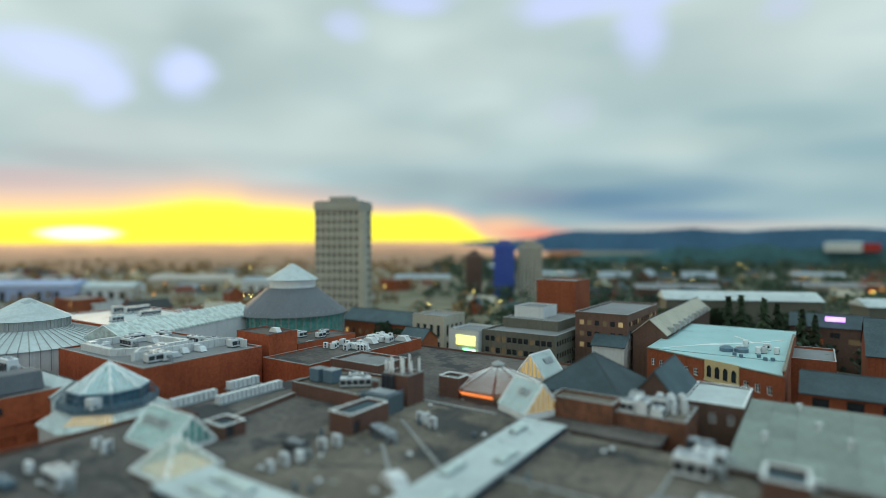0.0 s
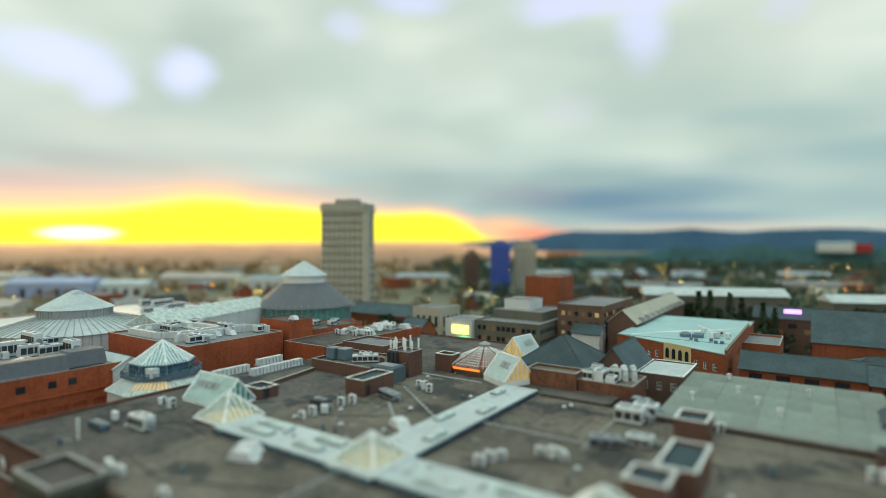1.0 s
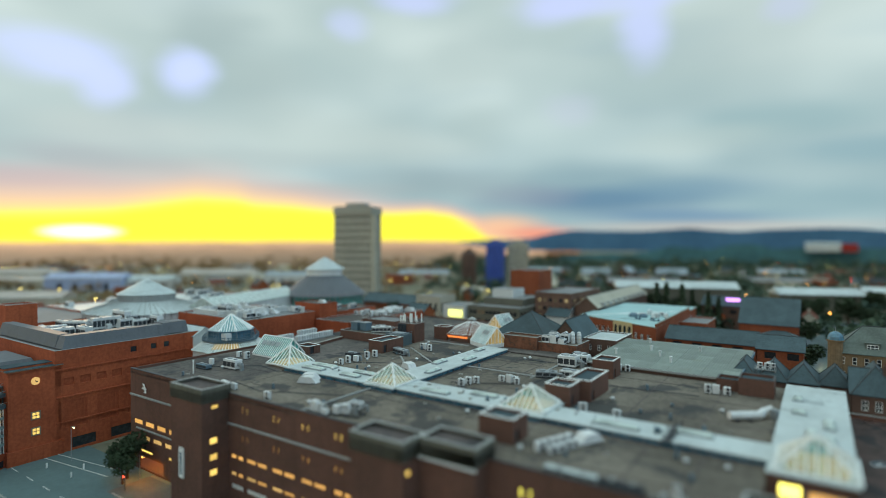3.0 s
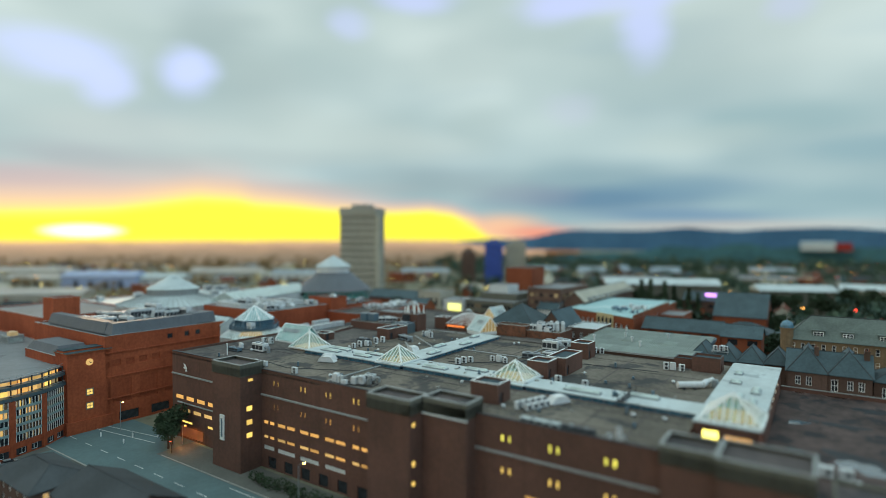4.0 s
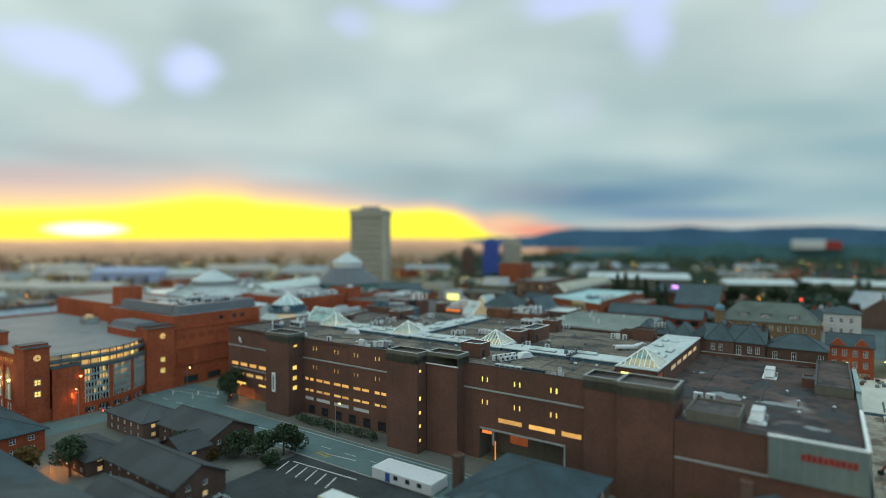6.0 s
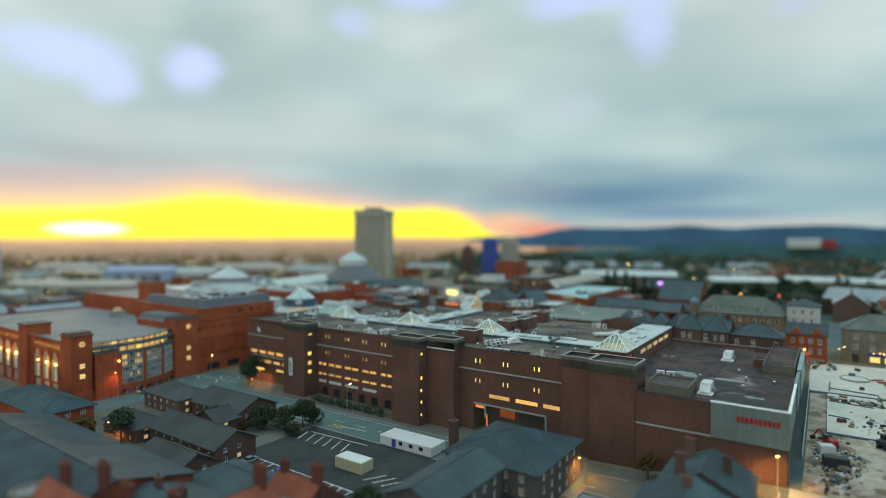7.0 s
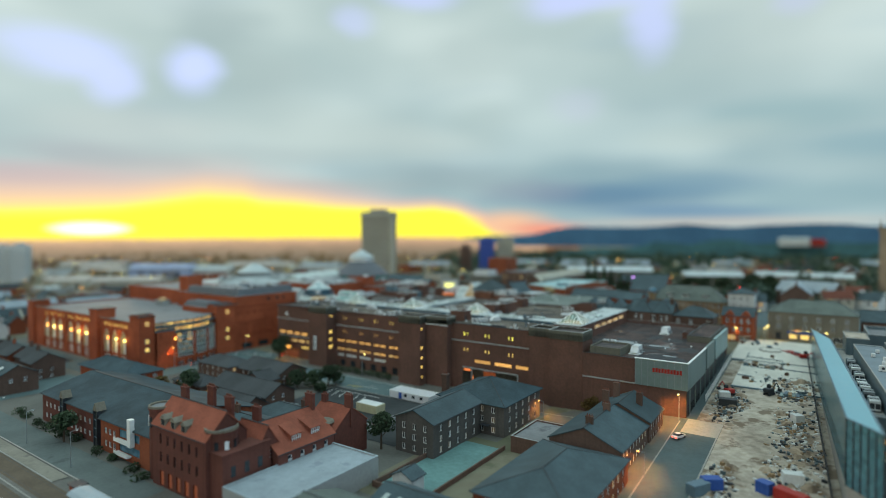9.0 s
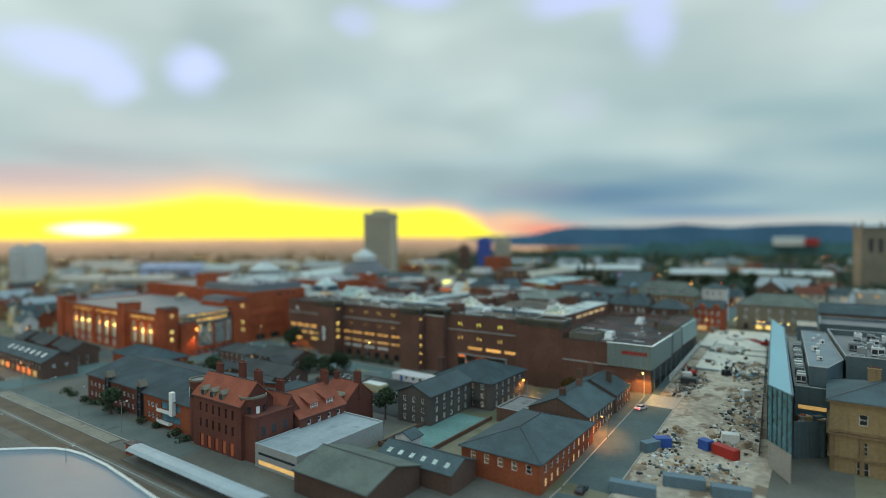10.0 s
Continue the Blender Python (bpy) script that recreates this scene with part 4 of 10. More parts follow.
# white raised walkway strips with clerestory sides
def strip(u0, v0, u1, v1, z, sides):
    s = part("walkway_roof", M().box(u0, v0, z - 0.25, u1, v1, z), "membrane_white", mall, "white membrane strip roof")
    part("clerestory", M().box(u0 + 0.35, v0 + 0.35, ROOF - 0.1, u1 - 0.35, v1 - 0.35, z - 0.25), "glass_blue", s)
    posts = M()
    for side in sides:
        n = int(((u1 - u0) if side in "sn" else (v1 - v0)) / 2.4)
        for i in range(n + 1):
            k = i / n
            if side in "sn":
                u, v = u0 + 0.3 + (u1 - u0 - 0.6) * k, (v0 + 0.3 if side == "s" else v1 - 0.3)
            else:
                u, v = (u0 + 0.3 if side == "w" else u1 - 0.3), v0 + 0.3 + (v1 - v0 - 0.6) * k
            posts.box(u - 0.12, v - 0.12, ROOF - 0.05, u + 0.12, v + 0.12, z - 0.25)
    for side in sides:
        if side in "sn":
            y = v0 - 0.9 if side == "s" else v1 + 0.3
            part("gutter", M().box(u0, y, ROOF - 0.05, u1, y + 0.6, ROOF + 0.06), "felt_dark", s, "dark wet gutter beside the strip")
        else:
            x = u0 - 0.9 if side == "w" else u1 + 0.3
            part("gutter", M().box(x, v0, ROOF - 0.05, x + 0.6, v1, ROOF + 0.06), "felt_dark", s)
    tagged(part("glazing_frame", posts, "metal_blue", s), kind="stuff")
    return s


strip(-71.2, 37.6, -43.4, 46.2, 27.5, "sn")
strip(-43.3, 36.8, -34.8, 47.0, 27.55, "s")
strip(-34.7, 37.6, -10.0, 46.0, 27.5, "sn")
strip(-9.9, 37.0, -0.4, 48.0, 27.55, "s")
strip(-0.3, 37.6, 35.0, 45.4, 27.5, "sn")
strip(-43.2, 47.1, -35.2, 91.0, 27.45, "ew")
# lit end block beside the lower store
end = part("end_block", M().wall((35.1, 33), (45.4, 33), 20, 27.4, [(1.4, 4.0, 24.4, 26.3), (4.8, 9.2, 23.6, 25.9)], 0.3).wall((45.4, 33), (45.4, 89), 20, 27.4, [(1.0, 6.5, 24.2, 26.4)] + [(15 + 7.4 * i, 21 + 7.4 * i, 24.6, 25.9) for i in range(5)], 0.3).wall((45.4, 89), (35.1, 89), 20, 27.4).wall((35.1, 89), (35.1, 33), 20, 27.4), "brick_dark", mall)
set_windows(end, (35.1, 33), (45.4, 33), [(1.4, 4.0, 24.4, 26.3, "lamp"), (4.8, 9.2, 23.6, 25.9, "amber", 4, 2)], 0.3)
set_windows(end, (45.4, 33), (45.4, 89), [(1.0, 6.5, 24.2, 26.4, "rust")] + [(15 + 7.4 * i, 21 + 7.4 * i, 24.6, 25.9, "warm", 5, 1) for i in range(5)], 0.3)
part("end_roof", M().box(34.9, 32.8, 27.4, 45.6, 89.2, 27.65), "membrane_white", mall, "white membrane roof")

# low rooflights and vents on the white strips
def rooflight(u, v, z, lu, lv):
    t = thing("rooflight", "low pale rooflight on the white strip roof", "rooflight", at(u, v, z), "rooflights on the strip")
    part("kerb", M().box(-lu / 2, -lv / 2, 0, lu / 2, lv / 2, 0.35), "unit_grey", t)
    part("dome", M().prism([(-lu / 2 + 0.1, -lv / 2 + 0.1), (lu / 2 - 0.1, -lv / 2 + 0.1), (lu / 2 - 0.1, lv / 2 - 0.1), (-lu / 2 + 0.1, lv / 2 - 0.1)], 0.35, 0.75,
                           [(-lu / 2 + 0.5, -lv / 2 + 0.5), (lu / 2 - 0.5, -lv / 2 + 0.5), (lu / 2 - 0.5, lv / 2 - 0.5), (-lu / 2 + 0.5, lv / 2 - 0.5)]), "glass_pale", t)


for u, v, lu, lv in ((-63, 40.4, 7, 1.7), (-62.5, 43.9, 8, 1.7), (-50.5, 40.2, 5.5, 1.7), (-49, 43.6, 6, 1.7), (-26, 40, 7, 1.7), (-16, 43.5, 6, 1.7), (12, 40, 8, 1.7), (24, 43, 6, 1.7), (-37, 55, 1.8, 5), (-41.3, 64, 1.8, 5), (-37, 72, 1.8, 5), (-41, 84, 1.8, 4)):
    rooflight(u, v, 27.5, lu, lv)
for u, v, lu, lv in ((40, 52, 1.8, 6), (42.5, 60, 1.8, 5), (38, 66, 2.4, 2.4), (37.5, 76, 1.8, 3), (42.6, 50.5, 1.6, 4)):
    rooflight(u, v, 27.65, lu, lv)


def pyramid(u, v, size, z, height, glassm="glass_roof", bars=8):
    """A glass pyramid on a white kerb with glazing bars."""
    t = thing("pyramid_skylight", "glass pyramid skylight with white glazing bars, lit from below", "skylight", at(u, v, z), "pyramid skylights")
    a = size / 2
    part("kerb", M().box(-a - 0.3, -a - 0.3, 0, a + 0.3, -a, 0.4).box(-a - 0.3, a, 0, a + 0.3, a + 0.3, 0.4).box(-a - 0.3, -a, 0, -a, a, 0.4).box(a, -a, 0, a + 0.3, a, 0.4), "trim_white", t)
    part("ceiling_glow", M().box(-a * 0.8, -a * 0.8, 0.05, a * 0.8, a * 0.8, 0.5), "under_pyramid", t, "warm light of the hall below")
    apex = (0, 0, height)
    cs = [(-a, -a, 0.4), (a, -a, 0.4), (a, a, 0.4), (-a, a, 0.4)]
    for i in range(4):
        p, q = Vector(cs[i]), Vector(cs[(i + 1) % 4])
        part("glass_slope", M().add([tuple(p), tuple(q), apex], [(0, 1, 2)]), glassm, t)
        part("hip_bar", M().bar(tuple(p), (0, 0, height + 0.05), 0.32), "trim_white", t)
        for k in range(1, bars):
            s = k / bars
            b = p.lerp(q, s)
            h = 1 - abs(2 * s - 1)
            mid = (p + q) / 2
            run = Vector(apex) - mid
            e = b + run * h
            part("glazing_bar", M().bar(tuple(b), tuple(e), 0.2), "trim_white", t)
    part("finial", M().cyl(0, 0, height - 0.1, height + 0.35, 0.18, 8, 0.05), "trim_white", t)


pyramid(-75.4, 43.7, 8.4, 26.9, 4.6)
pyramid(-39.2, 42.0, 8.0, 27.55, 4.0)
pyramid(-5.3, 43.0, 8.4, 27.55, 4.0)
pyramid(40.8, 38.6, 9.6, 27.65, 4.3)


def glass_gable(name, label, u, v, z, lx, wy, h, rot, gable_light="lit_warm", glassm="glass_teal", kerb=0.9, panel=True):
    """A ridged rooflight: ridge along x, glazing bars, glazed gables."""
    t = thing(name, label, "skylight", at(u, v, z, rot))
    a, b = lx / 2, wy / 2
    part("kerb", M().box(-a, -b, 0, a, b, kerb), "trim_white", t)
    for s in (-1, 1):
        part("glass_slope", M().add([(-a, s * b, kerb), (a, s * b, kerb), (a, 0, h), (-a, 0, h)], [(0, 1, 2, 3)]), glassm, t)
        n = int(lx / 0.75)
        for i in range(n + 1):
            x = -a + lx * i / n
            part("glazing_bar", M().bar((x, s * b, kerb), (x, 0, h), 0.2 if 0 < i < n else 0.34), "trim_white", t)
        part("gable_glass", M().add([(s * a * 0.98, -b, kerb), (s * a * 0.98, b, kerb), (s * a * 0.98, 0, h)], [(0, 1, 2)]), gable_light, t)
        for i in range(1, 7):
            y = -b + wy * i / 7
            zz = kerb + (h - kerb) * (1 - abs(y) / b)
            part("gable_bar", M().bar((s * a, y, kerb), (s * a, y, zz), 0.2), "trim_white", t)
        if panel:
            m = M()
            for i in range(2 if panel is True else panel):
                x0 = -a + lx * (0.42 if panel is True else 0.12) + i * 1.9
                p = lambda x, k: (x, s * (b * (1 - k)) + s * 0.1, kerb + (h - kerb) * k + 0.12)
                m.slab([p(x0, 0.5), p(x0 + 1.5, 0.5), p(x0 + 1.5, 0.72), p(x0, 0.72)][::s], 0.1)
            part("opening_light", m, "metal_grey", t)
    part("ridge_bar", M().bar((-a, 0, h + 0.05), (a, 0, h + 0.05), 0.25), "trim_white", t)
    return t


glass_gable("glazed_gable", "white-framed glass gable rooflight glowing yellow at its end", -45.2, 97.2, 26.5, 8.6, 8.6, 6.2, -28, "lit_gable", "glass_lantern", 1.2)
glass_gable("glazed_gable", "white-framed glass gable rooflight glowing yellow at its end", -54.5, 123.0, 26.5, 8.6, 8.0, 6.2, 82, "lit_gable", "glass_lantern", 1.2)
glass_gable("ridge_skylight", "green-tinted glass ridge skylight with white bars", -87.6, 49.8, 26.5, 12.5, 8.4, 5.2, 0, "glass_teal", "glass_teal", 0.5, 4)


def tiled_octagon(u, v, z, r, rise):
    """Eight-sided tiled roof with a lit band under the eaves and a small lantern."""
    t = thing("octagon_roof", "rust tiled octagonal roof with white ribs and a lit band below", "roof", at(u, v, z))
    pt = lambda i, k: (k * math.cos(math.pi / 8 + math.pi / 4 * i), k * math.sin(math.pi / 8 + math.pi / 4 * i))
    part("drum", M().prism([pt(i, r * 0.93) for i in range(8)], 0, 1.3), "brick_brown", t)
    for i in range(8):
        a, b = pt(i, r * 0.95), pt(i + 1, r * 0.95)
        part("lit_band", M().slab([(*a, 1.25), (*b, 1.25), (*b, 2.05), (*a, 2.05)], 0.1), "lit_orange" if i in (4, 5) else "lit_dim", t)
        a, b, c, d = (*pt(i, r), 2.1), (*pt(i + 1, r), 2.1), (*pt(i + 1, 1.2), 2.1 + rise), (*pt(i, 1.2), 2.1 + rise)
        part("roof_slope", M().slab([a, b, c, d], 0.15), "tile_rust", t)
        ribs = M()
        A, B, C, D = (Vector(p) for p in (a, b, c, d))
        for k in range(1, 9):
            p, q = A.lerp(D, k / 9), B.lerp(C, k / 9)
            ribs.bar(tuple(p + Vector((0, 0, 0.06))), tuple(q + Vector((0, 0, 0.06))), 0.09)
        for k in range(1, 9):
            p = A.lerp(B, k / 9)
            q = D.lerp(C, k / 9)
            ribs.bar(tuple(p + Vector((0, 0, 0.06))), tuple(q + Vector((0, 0, 0.06))), 0.08)
        part("rib_lattice", ribs, "trim_white", t, "pale raised tile ribs")
        part("hip", M().tube(a, d, 0.16), "tile_rust", t)
    part("eave", M().prism([pt(i, r + 0.15) for i in range(8)], 2.0, 2.12), "tile_rust", t)
    lant = part("lantern", M().cyl(0, 0, 2.1 + rise - 0.2, 2.1 + rise + 0.7, 1.2, 8).cyl(0, 0, 2.1 + rise + 0.7, 2.1 + rise + 1.5, 1.6, 8, 0.1), "trim_grey", t)


tiled_octagon(-56.5, 105.5, 26.5, 10.2, 3.6)


def brick_hut(u0, v0, u1, v1, z, base=ROOF, door=True, mats=("brick_dark", "slate_dark")):
    wins = {"e": [(0.8, 2.2, base + 0.05, base + 2.2, "door")]} if door and v1 - v0 > 3.4 else {}
    return building("roof_hut", "dark brick plant hut with a pale coping on the flat roof", "plant hut", u0, v0, u1, v1, z - 0.5, mats[0], mats[1], base=base, wins=wins, parapet=0.5, coping="trim_white" if u0 < 20 else "metal_dark", group="plant huts on the roof")


for h in ((-6, 24.2, 0.4, 29.6, 30.6), (-5.0, 48.8, 0.3, 54.4, 30.6), (-2.6, 54.6, 2.5, 66.0, 30.8), (-4.6, 76, 0.4, 82, 30.8), (-69.5, 68, -64.4, 78, 30.0), (-66.2, 97, -61.2, 101, 30.8), (-86, 54.6, -80.6, 59.2, 28.8), (26.6, 78.4, 33.2, 84, 30.2), (22, 80.5, 26.4, 85, 29.0)):
    brick_hut(*h)
# larger roof buildings at the back of the roof
building("plant_block", "dark brick roof block with air units on top", "roof block", -93, 80, -73.6, 95, 28.8, "brick_dark", "felt_brown", base=ROOF, parapet=0.5, group="roof blocks")
building("plant_block", "flat roof block with felt top", "roof block", -97, 95.4, -82, 106.5, 30.6, "brick_dark", "felt_grey", base=ROOF, parapet=0.5, group="roof blocks")
tw = building("aerial_tower", "dark brick water tank tower carrying mobile phone aerials", "tower", -73, 86.6, -66.6, 92, 32.2, "brick_dark", "felt_dark", base=ROOF, parapet=0.4)
for i, (x, y) in enumerate(((0.5, 0.4), (2.4, 0.3), (4.6, 0.4), (5.8, 2.0), (6.0, 4.4), (3.2, 4.8), (1.0, 4.7), (0.3, 2.5), (5.2, 0.2), (1.6, 0.2))):
    part("aerial", M().cyl(x, y, 5.6, 8.0 + 0.4 * (i % 3), 0.07, 6).box(x - 0.18, y - 0.12, 6.6, x + 0.18, y + 0.12, 8.6 + 0.4 * (i % 3)), "trim_white", tw)
for x in (0.6, 1.7, 2.8):
    part("flue", M().cyl(x, -0.55, 0, 5.9, 0.48, 12), "metal_dark", tw, "black steel flue")
part("flue", M().cyl(-1.6, -0.8, 0, 4.2, 0.3, 10), "brick_dark", tw)
part("flue", M().cyl(-0.7, -1.2, 0, 4.2, 0.3, 10), "brick_dark", tw)
gb = thing("equipment_cabin", "grey steel equipment cabin beside the aerial tower", "cabin", at(-69.5, 82.4, ROOF))
part("cabin_body", M().cbox(0, 0, 0, 6.5, 5, 3.4), "panel_teal", gb)
part("corner_post", M().box(-3.35, -2.6, 0, -3.1, -2.35, 3.8), "metal_blue", gb)
part("rail", M().bar((-3.2, -2.5, 3.95), (3.2, -2.5, 3.95), 0.12).bar((3.2, -2.5, 3.95), (3.2, 2.5, 3.95), 0.12).bar((3.2, -2.5, 3.4), (3.2, -2.5, 3.95), 0.1).bar((-3.2, -2.5, 3.4), (-3.2, -2.5, 3.95), 0.1), "metal_blue", gb)
part("roof_grille", M().box(-2.6, -1.8, 3.4, 2.6, 1.8, 3.7), "unit_grey", gb)

# ---- roof plant ----
def fan_unit(u, v, z, w=1.4, d=0.8, h=1.5, fans=2, rot=0.0, group="air units on the roof"):
    """An air-conditioning outdoor unit with fan rings on its face."""
    t = thing("air_conditioner", "white air conditioning unit with dark round fans on the roof", "air conditioner", at(u, v, z, rot), group)
    part("case", M().cbox(0, 0, 0.15, w, d, h), "unit_white", t)
    part("foot_rail", M().box(-w / 2, -d / 2, 0, -w / 2 + 0.2, d / 2, 0.15).box(w / 2 - 0.2, -d / 2, 0, w / 2, d / 2, 0.15), "metal_dark", t)
    r = min(0.36, h / (2.3 * fans) if fans > 1 else h / 3)
    for i in range(fans):
        zc = 0.15 + h * (i + 0.5) / fans
        ring = [(r * math.cos(2 * math.pi * k / 12), r * math.sin(2 * math.pi * k / 12)) for k in range(12)]
        part("fan", M().add([(0.15 * w + x, -d / 2 - 0.02, zc + y) for x, y in ring] + [(0.15 * w + x, -d / 2 + 0.02, zc + y) for x, y in ring], [tuple(range(12)), *[(k, 12 + k, 12 + (k + 1) % 12, (k + 1) % 12) for k in range(12)]]), "metal_dark", t)
    return t


def cowl(u, v, z, ln=5.0, w=2.2, h=1.6, rot=0.0):
    """A pale sloping ventilation cowl."""
    t = thing("ventilation_cowl", "cream sloping metal ventilation cowl on the flat roof", "vent", at(u, v, z, rot), "ventilation cowls")
    part("cowl_body", M().add([(-ln / 2, -w / 2, 0.2), (ln / 2, -w / 2, 0.2), (ln / 2, w / 2, 0.2), (-ln / 2, w / 2, 0.2), (-ln / 4, -w / 2, h), (ln / 4, -w / 2, h), (ln / 4, w / 2, h), (-ln / 4, w / 2, h)],
                              [(3, 2, 1, 0), (4, 5, 6, 7), (0, 1, 5, 4), (1, 2, 6, 5), (2, 3, 7, 6), (3, 0, 4, 7)]), "unit_white", t)
    part("base", M().box(-ln / 2.4, -w / 2.4, 0, ln / 2.4, w / 2.4, 0.25), "metal_grey", t)


def plant(u, v, z, w, d, h, rot=0.0, material="unit_grey", pipes=True, label="grey metal air handling plant with ducts and pipes"):
    """An air handling unit: panelled case, louvres, duct and pipes."""
    t = thing("air_handling_unit", label, "air handling unit", at(u, v, z, rot), "roof plant")
    part("case", M().cbox(0, 0, 0.3, w, d, h), material, t)
    part("skid", M().box(-w / 2, -d / 2, 0, w / 2, -d / 2 + 0.25, 0.3).box(-w / 2, d / 2 - 0.25, 0, w / 2, d / 2, 0.3), "metal_dark", t)
    lv = M()
    n = max(2, int(w / 1.3))
    for i in range(n):
        x = -w / 2 + w * (i + 0.5) / n
        lv.box(x - 0.42 * w / n, -d / 2 - 0.05, 0.3 + h * 0.2, x + 0.42 * w / n, -d / 2 + 0.02, 0.3 + h * 0.75)
    part("louvre", lv, "metal_dark", t)
    part("top_fan", M().cyl(-w / 5, 0, 0.3 + h, 0.55 + h, min(w, d) / 3.2, 12).cyl(w / 4, 0, 0.3 + h, 0.5 + h, min(w, d) / 4, 12), "unit_grey", t)
    if pipes:
        part("duct", M().tube((w / 2, 0, 0.3 + h / 2), (w / 2 + 1.2, 0, 0.3 + h / 2), min(d, h) / 4, 8).tube((w / 2 + 1.2, 0, 0.3 + h / 2), (w / 2 + 1.2, 0, 0.0), min(d, h) / 4, 8), "metal_grey", t)


R = ROOF
for u, v in ((-63.8, 50.8), (-63.8, 53.4), (-63.2, 55.8), (-63.9, 61.0), (-63.0, 63.3), (-59.7, 81.3), (-57.6, 80.4), (-55.2, 79.0), (-25.5, 52.7), (-24.4, 54.4), (-26.2, 50.8), (-20.4, 59.3), (-18.4, 59.2), (-16.4, 59.1),
             (21.0, 75.7), (22.6, 76.0), (24.7, 76.3), (-53.6, 19), (-70, 20), (-68, 19.4), (-66, 19.8), (3.1, 48.5), (9.9, 47.6), (-92, 31.4), (-94.3, 41.5), (-90.5, 41.2), (-17.7, 60.4)):
    fan_unit(u, v, R, w=RNG.uniform(1.1, 1.7), h=RNG.uniform(1.3, 1.9), rot=RNG.choice((0, 0, 90, 180)))
for u, v, r in ((-56.6, 32.9, 20), (-46.3, 57.4, -25), (9.8, 32.6, 62), (-58.6, 35.0, 30)):
    cowl(u, v, R, rot=r)
dr = thing("duct_run", "fat pale round duct with a bend lying on the flat roof", "duct", at(31.0, 60.2, R, 30))
part("duct", M().tube((-4.2, 0, 0.9), (1.4, 0.6, 0.9), 0.75, 12), "unit_white", dr)
part("bend", M().tube((1.4, 0.6, 0.9), (3.0, 2.4, 1.1), 0.7, 12).tube((3.0, 2.4, 1.1), (4.6, 2.8, 1.5), 0.6, 12), "unit_white", dr)
part("end_cap", M().cyl(4.4, 1.2, 0.0, 1.9, 0.7, 12), "metal_grey", dr)
for x in (-3.0, -0.6):
    part("saddle", M().box(x - 0.2, -0.8, 0, x + 0.2, 1.0, 0.4), "metal_dark", dr)
gy = thing("steel_gantry", "small dark steel gantry bridging the white strip", "gantry", at(21.0, 41.4, 27.5))
for x in (-0.5, 0.5):
    part("side_frame", M().bar((x, -4.6, 0.2), (x, 4.6, 0.2), 0.25).bar((x, -4.6, 1.3), (x, 4.6, 1.3), 0.1).bar((x, -4.6, 0.2), (x, -4.6, 1.3), 0.12).bar((x, 0, 0.2), (x, 0, 1.3), 0.12).bar((x, 4.6, 0.2), (x, 4.6, 1.3), 0.12), "metal_dark", gy)
part("deck", M().box(-0.5, -4.5, 0.25, 0.5, 4.5, 0.35), "metal_dark", gy)
pw = thing("parapet_wall", "low brown parapet wall with a pale coping across the roof", "parapet", at(-88.0, 59.4, R, 10))
part("wall", M().box(0, 0, 0, 0.5, 20, 0.8), "brick_dark", pw)
part("coping", M().box(-0.1, -0.1, 0.8, 0.6, 20.1, 0.95), "concrete_pale", pw)
def plant_cluster(u, v, z, rot, seed, n, spread):
    """Small casings, drums and bent pipes crowded on one steel frame."""
    rng = random.Random(seed)
    t = thing("pipework_cluster", "crowded pale pipes, drums and casings on a steel frame", "roof plant", at(u, v, z, rot), "pipework on the roof")
    part("frame", M().box(-spread, -1.5, 0.0, spread, -1.3, 0.25).box(-spread, 1.3, 0.0, spread, 1.5, 0.25).box(-spread, -1.3, 0.0, -spread + 0.2, 1.3, 0.25).box(spread - 0.2, -1.3, 0.0, spread, 1.3, 0.25).box(-0.1, -1.3, 0.02, 0.1, 1.3, 0.24), "metal_dark", t)
    for i in range(n):
        x, y = -spread + 0.6 + (2 * spread - 1.2) * (i + 0.5) / n, rng.uniform(-0.9, 0.9)
        if i % 3 == 0:
            part("casing", M().cbox(x, y, 0.2, rng.uniform(0.9, 1.5), rng.uniform(0.8, 1.4), rng.uniform(0.9, 2.0), 0.05), rng.choice(("unit_white", "unit_grey")), t)
        elif i % 3 == 1:
            part("drum", M().cyl(x, y, 0.2, rng.uniform(1.0, 1.9), rng.uniform(0.32, 0.5), 12), rng.choice(("unit_white", "metal_grey")), t)
        else:
            h = rng.uniform(0.9, 2.0)
            part("pipe", M().tube((x - 0.9, y, 0.3), (x - 0.9, y, h), 0.12, 8).tube((x - 0.9, y, h), (x + 0.9, y, h), 0.12, 8).tube((x + 0.9, y, h), (x + 0.9, y + 0.5, 0.3), 0.12, 8), "trim_grey", t)


plant_cluster(-32.6, 20.9, R, 14, 3, 9, 3.0)
plant_cluster(-37.8, 18.9, R, 8, 5, 7, 2.4)
plant(-33.6, 24.2, R, 2.6, 1.6, 1.3, 10, "unit_white")
plant(-83.5, 31.8, R, 5.0, 2.2, 2.2, 0, "unit_white", label="white ribbed air handling plant on the roof")
plant(-89.6, 27.6, R, 4.5, 1.6, 0.9, 0, "metal_blue", False)
for i in range(5):
    fan_unit(4.9 + 0.62 * i, 24.2 + 1.5 * i, R, 1.3, 0.8, 1.5, 2, 65)
    if i < 4:
        fan_unit(6.9 + 0.62 * i, 24.4 + 1.5 * i, R, 1.1, 0.7, 1.2, 1, 65)
plant(-13.5, 83.5, R, 4.8, 3.6, 2.6, 0, "unit_white", label="white air handling plant with fat round ducts")
plant(-12.0, 88.5, R, 4.2, 3.0, 2.2, 0, "unit_white", label="white air handling plant with fat round ducts")
